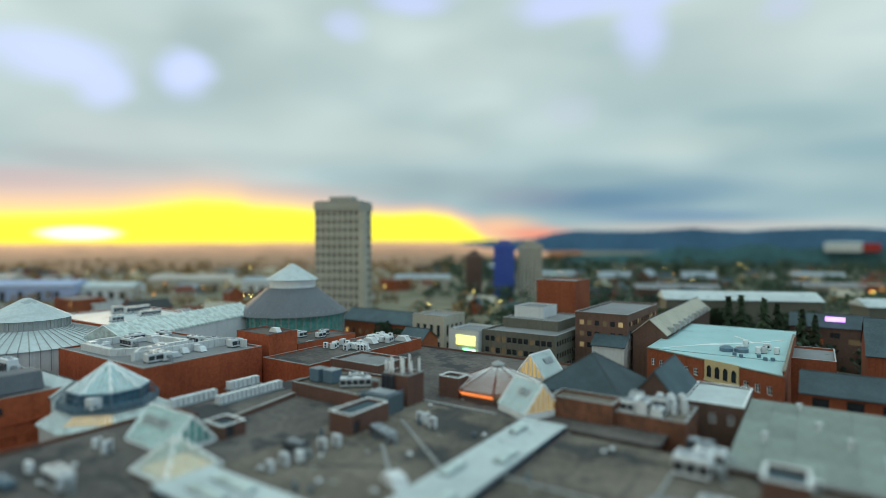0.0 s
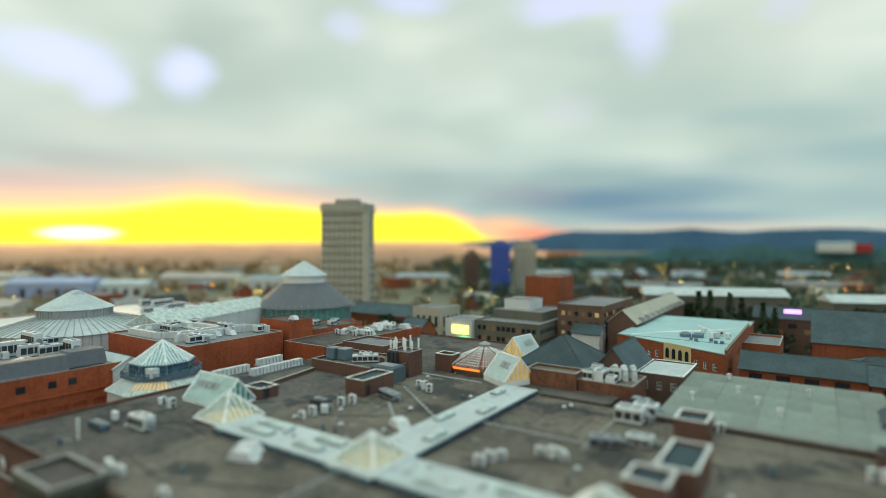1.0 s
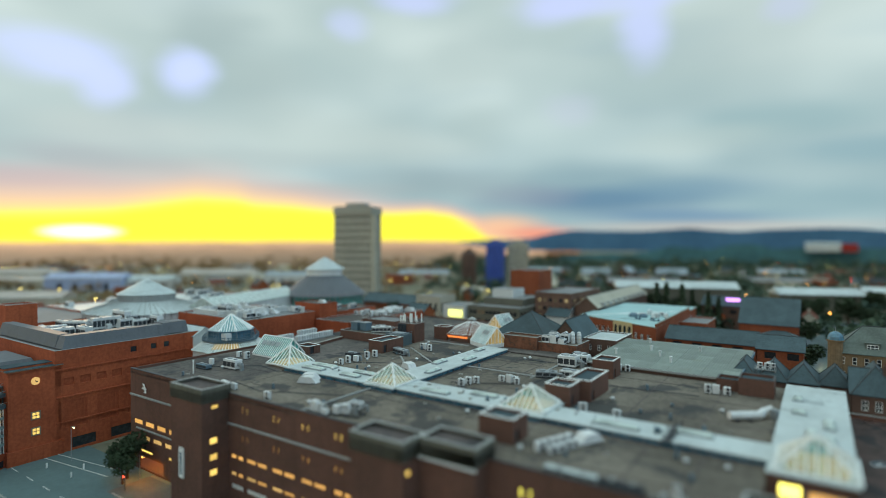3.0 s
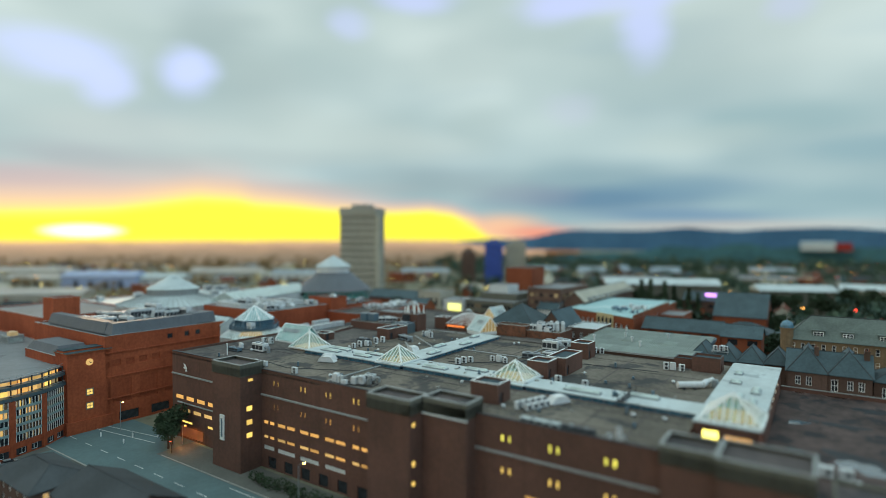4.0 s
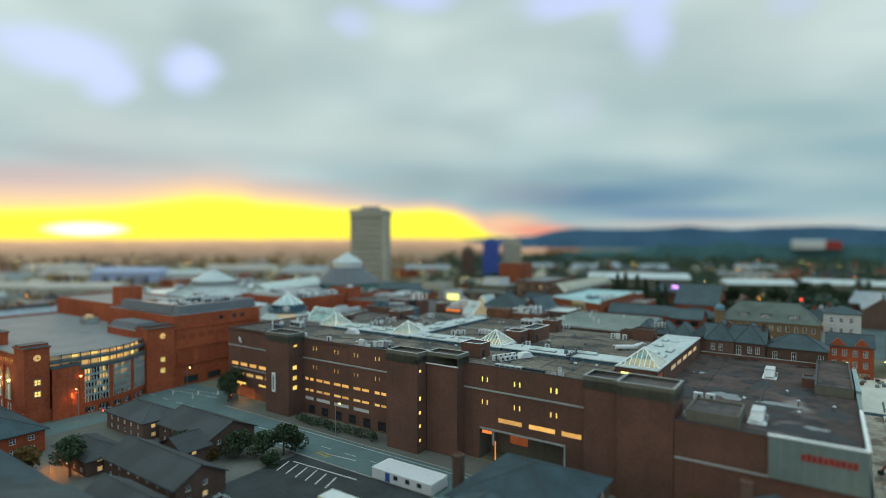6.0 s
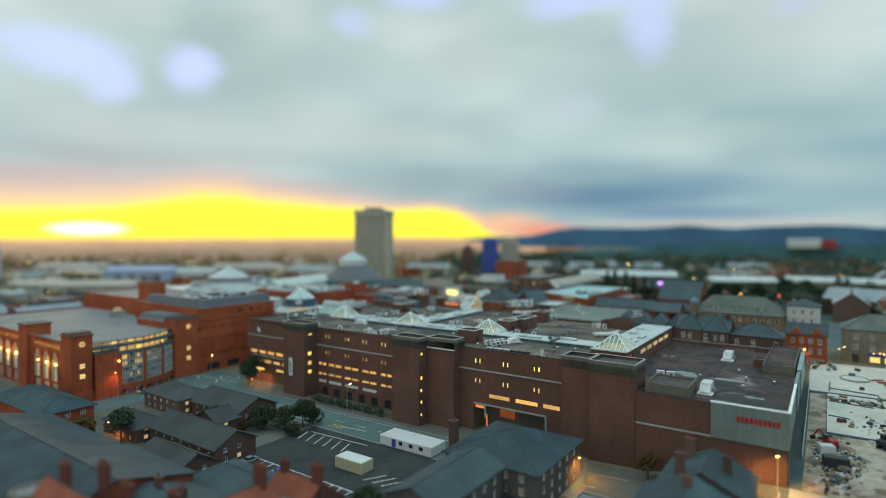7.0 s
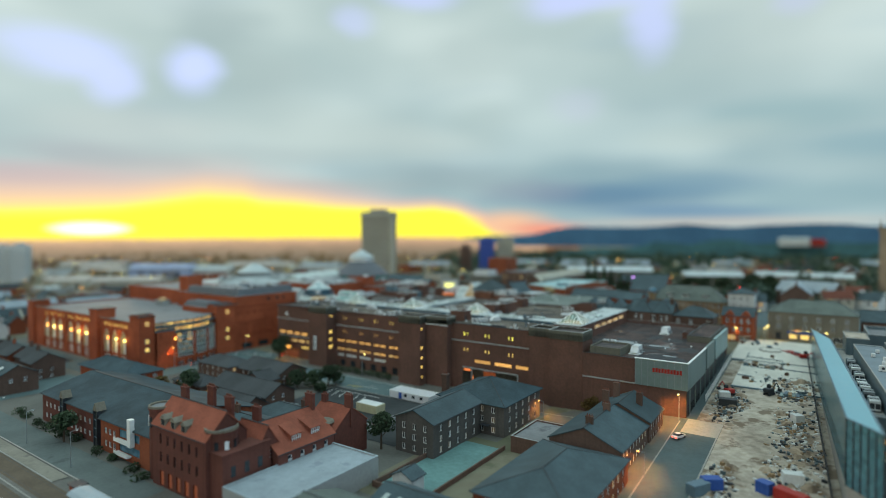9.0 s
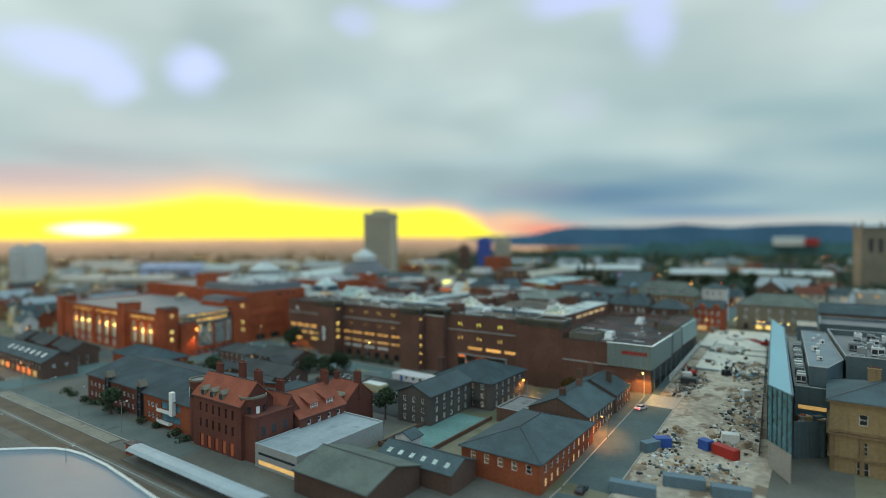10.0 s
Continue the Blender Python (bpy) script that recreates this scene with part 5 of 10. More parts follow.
plant(-9.0, 72.5, R, 4.0, 3.0, 1.4, 0, "unit_white")
plant(-13.6, 69.4, R, 5.0, 2.6, 1.2, 20)
plant(-59.5, 70.7, R, 6.0, 2.0, 1.3, -20, "unit_grey")
plant(-66, 57.5, R, 3.6, 2.4, 1.6, 0, "metal_dark")
plant(12.5, 17.8, R, 7.5, 1.2, 0.8, 0, "membrane_white", False, "long low white plant casing near the roof edge")
plant(19.5, 17.8, R, 6.0, 1.2, 0.8, 0, "metal_dark", False, "long low dark plant casing near the roof edge")
for u, v, h, r in ((26.4, 17.9, 2.2, 0.42), (27.3, 17.4, 1.1, 0.35), (25.0, 17.5, 0.9, 0.5)):
    t = thing("vent_drum", "white upright vent drum near the roof edge", "vent", at(u, v, R), "vent drums")
    part("drum", M().cyl(0, 0, 0, h, r, 12), "unit_white", t)
    part("cap", M().cyl(0, 0, h, h + 0.15, r + 0.08, 12), "metal_grey", t)
post = thing("vent_pipe", "thin white vent pipe standing on the flat roof", "pipe", at(-87.1, 23.2, R))
part("pipe", M().cyl(0, 0, 0, 3.0, 0.16, 8).cyl(0, 0, 3.0, 3.3, 0.26, 8), "trim_white", post)
# tall cooling row in front of the red wall
def cooler_row(u, v, z, ln, rot, fins):
    t = thing("cooler", "long white finned roof cooler in a low frame", "cooler", at(u, v, z, rot), "finned coolers")
    part("tray", M().box(-ln / 2, -1.3, 0, ln / 2, 1.3, 0.35), "metal_grey", t)
    for i in range(fins):
        x = -ln / 2 + ln * (i + 0.5) / fins
        part("fin", shared(("fin", round(ln / fins, 2)), lambda: M().box(-ln / fins * 0.36, -0.8, 0.35, ln / fins * 0.36, 0.8, 1.9), "unit_white"), None, t, "", pose(x, 0, 0))


cooler_row(-104.5, 64.5, R, 10, 90, 9)
cooler_row(-99, 74, R, 16, 90, 15)
cooler_row(-107, 78, R, 8, 90, 7)
for u, v, z in ((-90, 85, 29.3), (-86.5, 85.6, 29.3)):
    t = thing("water_tank", "square blue-grey sectional water tank on the roof block", "tank", at(u, v, z - 0.5), "roof tanks")
    part("tank_body", M().cbox(0, 0, 0.2, 2.9, 2.9, 2.6), "metal_blue", t)
    part("lid", M().box(-1.5, -1.5, 2.8, 1.5, 1.5, 2.95), "unit_grey", t)
for i in range(16):
    u, v = RNG.uniform(-115, -102), RNG.uniform(108, 134)
    (fan_unit if i % 3 else cowl)(u, v, 29.4)
plant(-80, 86, 28.8, 6.5, 2.2, 1.7, 40, "unit_white")
plant(-84, 90.5, 28.8, 3.2, 1.8, 1.2, 40, "unit_white")

# small vents, pipes and paving slabs scattered over the roof
vr = random.Random(14)
VENT = [("dome_vent", "small white mushroom vent on the flat roof", "vent", "unit_white"), ("vent_pipe", "short blue-grey vent pipe on the flat roof", "pipe", "metal_blue"), ("ballast_block", "loose pale concrete block on the flat roof", "block", "concrete_pale")]
for i in range(100):
    u, v = ((vr.uniform(-100, 32), vr.uniform(17.5, 36)), (vr.uniform(-33, 33), vr.uniform(48, 86)), (vr.uniform(-70, -45), vr.uniform(48, 90)), (vr.uniform(-70, 34), vr.uniform(38.5, 45)))[i % 4]
    z = 27.5 if i % 4 == 3 else R
    name, label, cat, m_ = VENT[i % 3]
    t = thing(name, label, cat, at(u, v, z, vr.uniform(0, 90)), "small roof vents")
    if i % 3 == 0:
        part("shaft", M().cyl(0, 0, 0, 0.5, 0.22, 8), "unit_grey", t)
        part("cap", M().cyl(0, 0, 0.5, 0.8, 0.5, 10, 0.15), m_, t)
    elif i % 3 == 1:
        part("pipe", M().cyl(0, 0, 0, vr.uniform(0.5, 1.3), 0.28, 8), m_, t)
        part("flange", M().cyl(0, 0, 0, 0.12, 0.5, 8), "metal_dark", t)
    else:
        part("block", M().cbox(0, 0, 0, vr.uniform(0.5, 1.1), 0.5, 0.25, 0.04), m_, t)

# ---- lower store with grey cladding ----
store = building("store", "low brick store with grey metal cladding and a dark wet roof", "store", 53.6, 13.2, 85.4, 90.4, 22.0, "brick_dark", "felt_wet", parapet=0.04, under=2.0, coping="felt_wet",
                 wins={"e": [(2 + 8 * i, 8.5 + 8 * i, 7.5 + 0.5 * i, 9.3 + 0.4 * i, "dark") for i in range(9)]})
g0 = store.matrix_world.translation.z
cl = part("cladding", M().box(17.0, -0.45, 14.7 - g0, 32.3, -0.02, 22.75 - g0), "cladding", store, "grey ribbed metal cladding")
seams = M()
for i in range(9):
    x = 17.0 + 15.3 * i / 8
    seams.box(x - 0.05, -0.5, 14.7 - g0, x + 0.05, -0.44, 22.7 - g0)
part("seam_grid", seams, "metal_grey", cl)
cs = part("cladding", M().box(31.85, -0.02, 14.7 - g0, 32.3, 28, 22.75 - g0), "cladding", store)
part("cladding", M().box(31.85, 28.6, 15.6 - g0, 32.6, 43, 23.1 - g0), "cladding", store)
part("cladding", M().box(31.85, 43.6, 16.2 - g0, 32.9, 72, 23.6 - g0), "cladding_light", store, "pale blue-green cladding panel")
# dark panel over the side wall: shade below the cladding put into its colour
part("recessed_wall", M().box(31.83, 0.1, 3.0 - g0, 32.0, 72, 14.6 - g0), "metal_dark", store, "dark slate wall panel toned for the shade below the cladding")
part("soffit", M().box(31.85, 0.2, 14.45 - g0, 32.25, 28, 14.66 - g0).box(31.85, 28.6, 15.35 - g0, 32.55, 43, 15.56 - g0).box(31.85, 43.6, 15.95 - g0, 32.8, 72, 16.16 - g0), "metal_dark", store)
for i in range(9):
    part("pier", M().box(32.0, 3.0 + 8.2 * i, 3.0 - g0, 32.25, 3.5 + 8.2 * i, 14.4 - g0), "cladding", store)
part("edge_trim", M().box(16.8, -0.6, 22.75 - g0, 32.5, 0.3, 22.95 - g0).box(31.9, 0.3, 22.75 - g0, 32.5, 30, 22.95 - g0), "trim_white", store)
# sign too blurred to read: a row of red bars
for i in range(10):
    part("sign_bar", M().box(22.2 + 0.86 * i, -0.58, 19.2 - g0, 22.85 + 0.86 * i, -0.46, 20.4 - g0 + 0.15 * (i % 2)), "red_paint", store, "dull red sign bar")
part("ledge", M().box(0.05, -0.25, 14.6 - g0, 17, -0.01, 15.0 - g0), "trim_grey", store)
part("glazed_base", M().box(31.9, 0.6, 5.0 - g0, 32.0, 70, 10.0 - g0), "glass_dark", store)
part("roof_track", M().box(13.0, 8, 22.02 - g0, 13.2, 50, 22.12 - g0), "metal_dark", store)
SR = 22.0


def roof_unit(u, v, z, rot):
    """A large white rooftop unit with a sloped hood and a base frame."""
    t = thing("rooftop_unit", "large white rooftop air unit with a sloped hood", "rooftop unit", at(u, v, z, rot), "store rooftop units")
    part("base_frame", M().box(-1.7, -3.2, 0, 1.7, 3.2, 0.25), "trim_white", t)
    part("case", M().cbox(0, 0.6, 0.25, 2.4, 4.6, 2.3, 0.15), "unit_white", t)
    part("hood", M().add([(-1.2, -1.7, 0.9), (1.2, -1.7, 0.9), (1.2, -2.9, 0.6), (-1.2, -2.9, 0.6), (-1.2, -1.7, 2.2), (1.2, -1.7, 2.2)], [(3, 2, 1, 0), (0, 4, 3), (1, 2, 5), (4, 5, 2, 3), (0, 1, 5, 4)]), "unit_white", t)
    part("side_box", M().box(1.2, -0.5, 0.25, 1.9, 1.2, 1.3), "unit_grey", t)


part("roof", M().box(-8.1, 9.5, 21.2 - g0, 0.24, 77.2, 22.0 - g0), "felt_wet", store)
part("parapet", M().box(0.0, -0.03, 21.9 - g0, 17, 0.35, 22.5 - g0), "brick_dark", store)
part("coping", M().box(-0.05, -0.08, 22.5 - g0, 17, 0.42, 22.6 - g0), "metal_dark", store)
part("parapet", M().box(-8.1, 76.8, 21.5 - g0, 27.5, 77.25, 22.9 - g0), "brick_dark", store)
part("coping", M().box(-8.1, 76.7, 22.9 - g0, 27.5, 77.35, 23.03 - g0), "trim_grey", store, "pale coping of the back parapet")


def pool(u, v, ru, rv, turn, seed, up, material, name, label):
    """A thin sheet of water or damp with a ragged outline on the store roof."""
    rng = random.Random(seed)
    ph = [rng.uniform(0, 6.28) for _ in range(4)]
    ring = []
    for k in range(40):
        a = 2 * math.pi * k / 40
        r = 1 + 0.22 * math.sin(2 * a + ph[0]) + 0.16 * math.sin(3 * a + ph[1]) + 0.11 * math.sin(5 * a + ph[2]) + 0.07 * math.sin(9 * a + ph[3])
        x, y = r * ru * math.cos(a), r * rv * math.sin(a)
        c, q = math.cos(radians(turn)), math.sin(radians(turn))
        ring.append((u - 53.6 + c * x - q * y, v - 13.2 + q * x + c * y))
    part(name, M().prism(ring, SR - 0.03 - g0, SR + up - g0), material, store, label)


for i, (u, v, ru, rv, turn) in enumerate(((60.0, 43.6, 5.2, 3.6, -20), (56.6, 65.0, 4.4, 1.5, 5), (70.5, 38.0, 5.0, 2.2, 0), (73.0, 53.0, 3.6, 4.0, 30), (76.0, 21.5, 6.5, 4.2, 10), (81.0, 38, 2.6, 5.0, 0), (70, 30, 4.0, 2.0, 20), (50.5, 40, 2.2, 6.0, 0), (63.5, 80, 4.2, 1.8, 10), (66.0, 57, 2.0, 6.0, 0))):
    pool(u, v, ru, rv, turn, 40 + i, 0.006, "felt_damp", "damp_patch", "dark damp patch on the felt")
for i, (u, v, ru, rv, turn) in enumerate(((59.7, 40.9, 3.2, 2.9, -25), (70.2, 39.9, 4.0, 1.5, 8), (49.9, 62.6, 2.0, 1.4, 5), (77.9, 24.9, 2.0, 1.2, 10))):
    pool(u, v, ru, rv, turn, 60 + i, 0.012, "puddle", "puddle", "shallow rain puddle reflecting the sky")
roof_unit(67.8, 24.0, SR, 0)
roof_unit(66.8, 68.0, SR, 0)
fan_unit(54.6, 33.4, SR, 2.0, 1.2, 1.6, 1)
fan_unit(57.2, 33.7, SR, 2.0, 1.2, 1.6, 1)
building("roof_box", "low grey-clad roof box with a pale rim", "roof box", 55.4, 15.0, 65.2, 26, 24.0, "concrete_olive", "felt_dark", base=SR, parapet=0.5, coping="concrete_olive", group="store roof boxes")
building("roof_box", "low grey-clad roof box with a pale rim", "roof box", 77.2, 55, 85.0, 89.8, 23.8, "concrete_olive", "felt_wet", base=SR, parapet=0.4, coping="metal_dark", group="store roof boxes")
building("roof_box", "small dark brick box beside the raised roof", "roof box", 74.4, 61, 77.1, 66.5, 23.9, "brick_dark", "felt_dark", base=SR, parapet=0.3, coping="metal_dark", group="store roof boxes")
for i in range(7):
    u, v = RNG.uniform(56, 82), RNG.uniform(30, 82)
    t = thing("roof_vent", "small white mushroom vent on the dark roof", "vent", at(u, v, SR), "mushroom vents")
    part("shaft", M().cyl(0, 0, 0, 0.6, 0.2, 8), "unit_grey", t)
    part("cap", M().cyl(0, 0, 0.6, 0.85, 0.42, 8, 0.15), "unit_white", t)

# ---- arched brick car park with twin clock towers ----
AR = 22.2


def arch_window(parent, m, w, h, kind="lit_dim", tip=1.5):
    """A tall pointed-arch window with white tracery."""
    pts = [(-w / 2, 0), (w / 2, 0), (w / 2, h - tip), (w / 4, h - tip * 0.35), (0, h), (-w / 4, h - tip * 0.35), (-w / 2, h - tip)]
    key = ("arch", round(w, 2), round(h, 2))
    me = shared(key, lambda: M().add([(x, 0, z) for x, z in pts] + [(x, 0.15, z) for x, z in pts], [tuple(range(7)), tuple(range(7, 14))[::-1]] + [(i, 7 + i, 7 + (i + 1) % 7, (i + 1) % 7) for i in range(7)]), kind)
    win = part("arch_window", me, None, parent, "", m)

    def bars():
        f = M()
        for i in range(7):
            a, b = pts[i], pts[(i + 1) % 7]
            f.bar((a[0], -0.05, a[1]), (b[0], -0.05, b[1]), 0.15)
        f.bar((0, -0.05, 0), (0, -0.05, h), 0.14)
        for k in (0.3, 0.6):
            f.bar((-w / 2, -0.05, h * k), (w / 2, -0.05, h * k), 0.12)
        return f
    part("tracery", shared(("tracery", *key[1:]), bars, "stone_cream"), None, win, "pale stone tracery")


cpk = thing("arched_car_park", "orange brick multi-storey car park with lit pointed arch windows", "car park", at(0, 0, 0))
FV = -41.0
ARCHES = (-217.5, -209.5, -201.5, -189.5, -181.2, -173.0, -151.8, -144.2, -136.6)
lowrow = [(u + dx - 0.55 + 238, u + dx + 0.55 + 238, 19.8, 21.4, "lit") for u in ARCHES for dx in (-2.7, -0.95, 0.95, 2.7)]
front = lowrow + [(u + dx - 0.8 + 238, u + dx + 0.8 + 238, 3.4, 7.2, "pale", 2, 3) for u in ARCHES for dx in (-1.1, 1.1)]
part("wall", M().wall((-238, FV), (-129, FV), 1, AR + 0.8, front, 0.35), "brick_orange", cpk)
set_windows(cpk, (-238, FV), (-129, FV), front, 0.35)
part("wall", M().wall((-238, 12), (-238, FV), 1, AR + 0.8), "brick_orange", cpk)
part("wall", M().wall((-134, 12), (-238, 12), 1, AR + 0.8), "brick_orange", cpk)
part("coping", M().box(-238, FV - 0.2, AR + 0.8, -129, FV + 0.5, AR + 1.0), "stone_grey", cpk)
part("string_course", M().box(-237.5, FV - 0.25, 19.0, -129.5, FV, 19.3), "brick_orange", cpk)
for i, u in enumerate(ARCHES):
    arch_window(cpk, pose(u, FV - 0.12, 8.3, 0, 0, 0), 4.4, 10.2, "lit_hall", 3.4)
    part("pilaster", M().box(u - 3.9, FV - 0.5, 1, u - 3.1, FV - 0.02, 19.0), "brick_orange", cpk, "orange brick pilaster")
    part("banner", M().box(u + 2.4, FV - 1.0, 8.8, u + 3.6, FV - 0.85, 13.6), "trim_white", cpk, "white hanging banner")
    part("wall_lamp", M().cbox(u + 3.0, FV - 1.0, 14.4, 0.6, 0.5, 0.6, 0.08), "bulb_yellow" if i % 3 else "bulb_orange", cpk)
for u in (-205, -177, -140):
    glim = new("lamp_light", bpy.data.lights.new("lamp_light", "POINT"))
    glim.data.energy, glim.data.color, glim.data.shadow_soft_size = 750, (1.0, 0.55, 0.16), 0.6
    glim.matrix_world = at(u, FV - 3.0, 14.2)
part("roof_deck", M().box(-238, FV + 0.4, AR - 0.4, -134, 12, AR), "felt_grey", cpk, "grey open parking deck")


def clock_tower(u0, v0, u1, v1, top, faces):
    t = part("clock_tower", M().box(u0, v0, 1, u1, v1, top).box(u0 - 0.4, v0 - 0.4, 1, u1 + 0.4, v1 + 0.4, 6.2), "brick_orange", cpk)
    cx, cy = (u0 + u1) / 2, (v0 + v1) / 2
    part("crown", M().box(u0 - 0.3, v0 - 0.3, top, u1 + 0.3, v1 + 0.3, top + 0.5).prism([(cx - 2.2, v0 - 0.3), (cx + 2.2, v0 - 0.3), (cx + 2.2, v1 + 0.3), (cx - 2.2, v1 + 0.3)], top + 0.5, top + 1.1), "brick_orange", t)
    part("cap", M().box(cx - 2.3, v0 - 0.4, top + 1.1, cx + 2.3, v1 + 0.4, top + 1.25).box(u0 - 0.36, v0 - 0.36, top + 0.53, cx - 2.21, v1 + 0.36, top + 0.6).box(cx + 2.21, v0 - 0.36, top + 0.53, u1 + 0.36, v1 + 0.36, top + 0.6), "slate_dark", t, "dark lead cap")
    part("coping", M().box(u0 - 0.45, v0 - 0.45, top + 0.38, u1 + 0.45, v1 + 0.45, top + 0.52), "stone_grey", t)
    for side in faces:
        m = pose(cx, v0 - 0.06, 0) if side == "s" else pose(u1 + 0.06, cy, 0, 0, 0, 90)
        ring = [(1.0 * math.cos(k * math.pi / 10), 1.0 * math.sin(k * math.pi / 10)) for k in range(20)]
        part("clock_face", M().add([(x, -0.05, top - 2.8 + y) for x, y in ring] + [(x, 0.05, top - 2.8 + y) for x, y in ring], [tuple(range(20))] + [(k, 20 + k, 20 + (k + 1) % 20, (k + 1) % 20) for k in range(20)]), "lit_warm", t, "glowing round clock face", m)
        part("clock_bars", M().box(-0.06, -0.12, top - 2.8, 0.06, -0.06, top - 2.5).box(0, -0.12, top - 2.86, 0.5, -0.06, top - 3.14), "metal_dark", t, "", m)
        for z in (15.2, 11.6) if top < 25.8 else (14.2, 10.1):
            part("tower_window", M().box(-0.75, -0.06, z - 0.75, 0.75, 0.02, z + 0.75), "lit_yellow", t, "", m)
            part("window_frame", M().box(-1.1, -0.03, z - 1.1, 1.1, 0.0, z + 1.1).box(-0.08, -0.09, z - 0.85, 0.08, -0.05, z + 0.85).box(-0.85, -0.09, z - 0.08, 0.85, -0.05, z + 0.08), "stone_grey", t, "", m)


clock_tower(-129, -42, -121, -35.2, 25.6, "e")
clock_tower(-134, -2.3, -126, 9.5, 25.9, "e")
part("mid_tower", M().box(-166, -42.4, 1, -158.8, -34, 26.2).box(-166.3, -42.7, 26.2, -158.5, -33.7, 26.7), "brick_orange", cpk)
part("cap", M().box(-166.4, -42.8, 26.7, -158.4, -33.6, 26.85), "slate_dark", cpk, "dark lead cap")
part("cap", M().box(-240.9, -42.4, 26.0, -232.6, -33.6, 26.15), "slate_dark", cpk)
part("mid_tower", M().box(-240.5, -42, 1, -233, -34, 25.5).box(-240.8, -42.3, 25.5, -232.7, -33.7, 26.0), "brick_orange", cpk)
# glazed corner: glass bays between brick piers, two open parking decks above
corner = [(-119.6, -35.1), (-119.5, -26.8), (-119.9, -17.6), (-122.6, -9.4), (-127.4, -2.4)]
part("core", M().prism([(-134, -34), (-123.6, -34), (-123.4, -17), (-125.6, -10), (-129.8, -2.4), (-134, -2.4)], 1, 22.0), "brick_orange", cpk)
for (a, b), (c, d) in zip(corner, corner[1:]):
    ln = math.hypot(c - a, d - b)
    low = (a, b) == corner[0]
    ang = math.degrees(math.atan2(d - b, c - a))
    here = pose(a, b, 0, 0, 0, ang)
    ops = []
    if not low:
        nc = 8
        for i in range(nc):
            for j, z in enumerate((6.4, 8.6, 10.8, 13.0, 15.2)):
                s0, s1 = 0.9 + (ln - 1.8) * i / nc, 0.9 + (ln - 1.8) * (i + 1) / nc
                ops.append((s0 + 0.09, s1 - 0.09, z + 0.1, z + 1.9, RNG.choice((("dark", "dark", "dim", "cream"), ("dark", "dim", "warm", "dim"), ("cream", "dim", "dark", "dark"), ("warm", "amber", "dim", "dark"), ("lit", "dim", "dark", "cream"))[j]), 0))
    base = [] if low else [(ln * 0.2, ln * 0.42, 2.9, 4.5, "dark", 2, 1), (ln * 0.58, ln * 0.8, 2.9, 4.5, "dark", 2, 1)]
    w = part("glazed_bay" if not low else "brick_bay", M().wall((a, b), (c, d), 1, 17.3 if not low else 18.6, ops + base, 0.4), "brick_orange" if low else "metal_dark", cpk)
    set_windows(w, (a, b), (c, d), ops + base, 0.4)
    if not low:
        part("pier", M().box(-0.6, -0.25, 1, 0.8, 0.0, 17.2), "brick_orange", w, "orange brick pier", here)
        part("pier", M().box(ln - 0.8, -0.25, 1, ln + 0.1, 0.0, 17.2), "brick_orange", w, "", here)
        part("plinth", M().box(0.8, -0.2, 1, ln - 0.8, 0.0, 2.8).box(0.8, -0.2, 4.6, ln - 0.8, 0.0, 6.3).box(ln * 0.43, -0.2, 2.8, ln * 0.57, 0, 4.6), "brick_orange", w, "orange brick plinth", here)
        for i in range(9):
            s = 0.9 + (ln - 1.8) * i / 8
            part("mullion", shared(("mullion",), lambda: M().box(-0.06, -0.2, 6.3, 0.06, -0.05, 17.2), "trim_white"), None, w, "white steel mullion", here @ pose(s, 0, 0))
    if not low:
        for z in (8.3, 10.5, 12.6, 14.9):
            part("spandrel", M().box(0.8, -0.27, z - 0.1, ln - 0.8, -0.21, z + 0.65), "cladding_light", w, "pale spandrel band", here)
    for z, k in ((17.4, 0.3), (20.2, 0.0)) if not low else ((18.6, -0.6), (20.2, -0.3)):
        part("deck_edge", M().box(-0.3, -k, z, ln + 0.3, 2.4 - k, z + 0.9), "panel_teal", w, "blue-grey deck edge", here)
        part("deck_rail", M().bar((-0.3, 0.05 - k, z + 1.4), (ln + 0.3, 0.05 - k, z + 1.4), 0.1), "trim_grey", w, "", here)
        for i in range(3):
            s = ln * (i + 0.5) / 3
            part("deck_lamp", M().box(s - ln * 0.15, 1.9, z + 1.0, s + ln * 0.15, 2.0, z + 2.4), RNG.choice(("lit_yellow", "lit_amber", "lit_warm", "lit_warm", "lit_cream")), w, "amber lit parking deck", here)
            part("deck_post", M().box(s + ln / 6 - 0.12, 0.5, z + 0.9, s + ln / 6 + 0.12, 0.8, z + 2.7), "metal_dark", w, "", here)
part("deck_roof", M().prism([(-134, -34.5), (-121.5, -34.5), (-121.2, -26.6), (-121.4, -17.4), (-124, -9.8), (-129, -2.5), (-134, -2.5)], 22.2, 22.6), "felt_grey", cpk)
rl = M()
for (a, b), (c, d) in zip(corner, corner[1:]):
    rl.bar((a - 1.4, b, 23.3), (c - 1.4, d, 23.3), 0.1)
    for k in range(5):
        rl.bar((a - 1.4 + (c - a) * k / 5, b + (d - b) * k / 5, 22.5), (a - 1.4 + (c - a) * k / 5, b + (d - b) * k / 5, 23.3), 0.09)
part("deck_railing", rl, "trim_grey", cpk)
part("wall_lamp", M().cbox(-119.1, -27.2, 15.0, 0.5, 0.5, 0.5, 0.08), "bulb_orange", cpk)
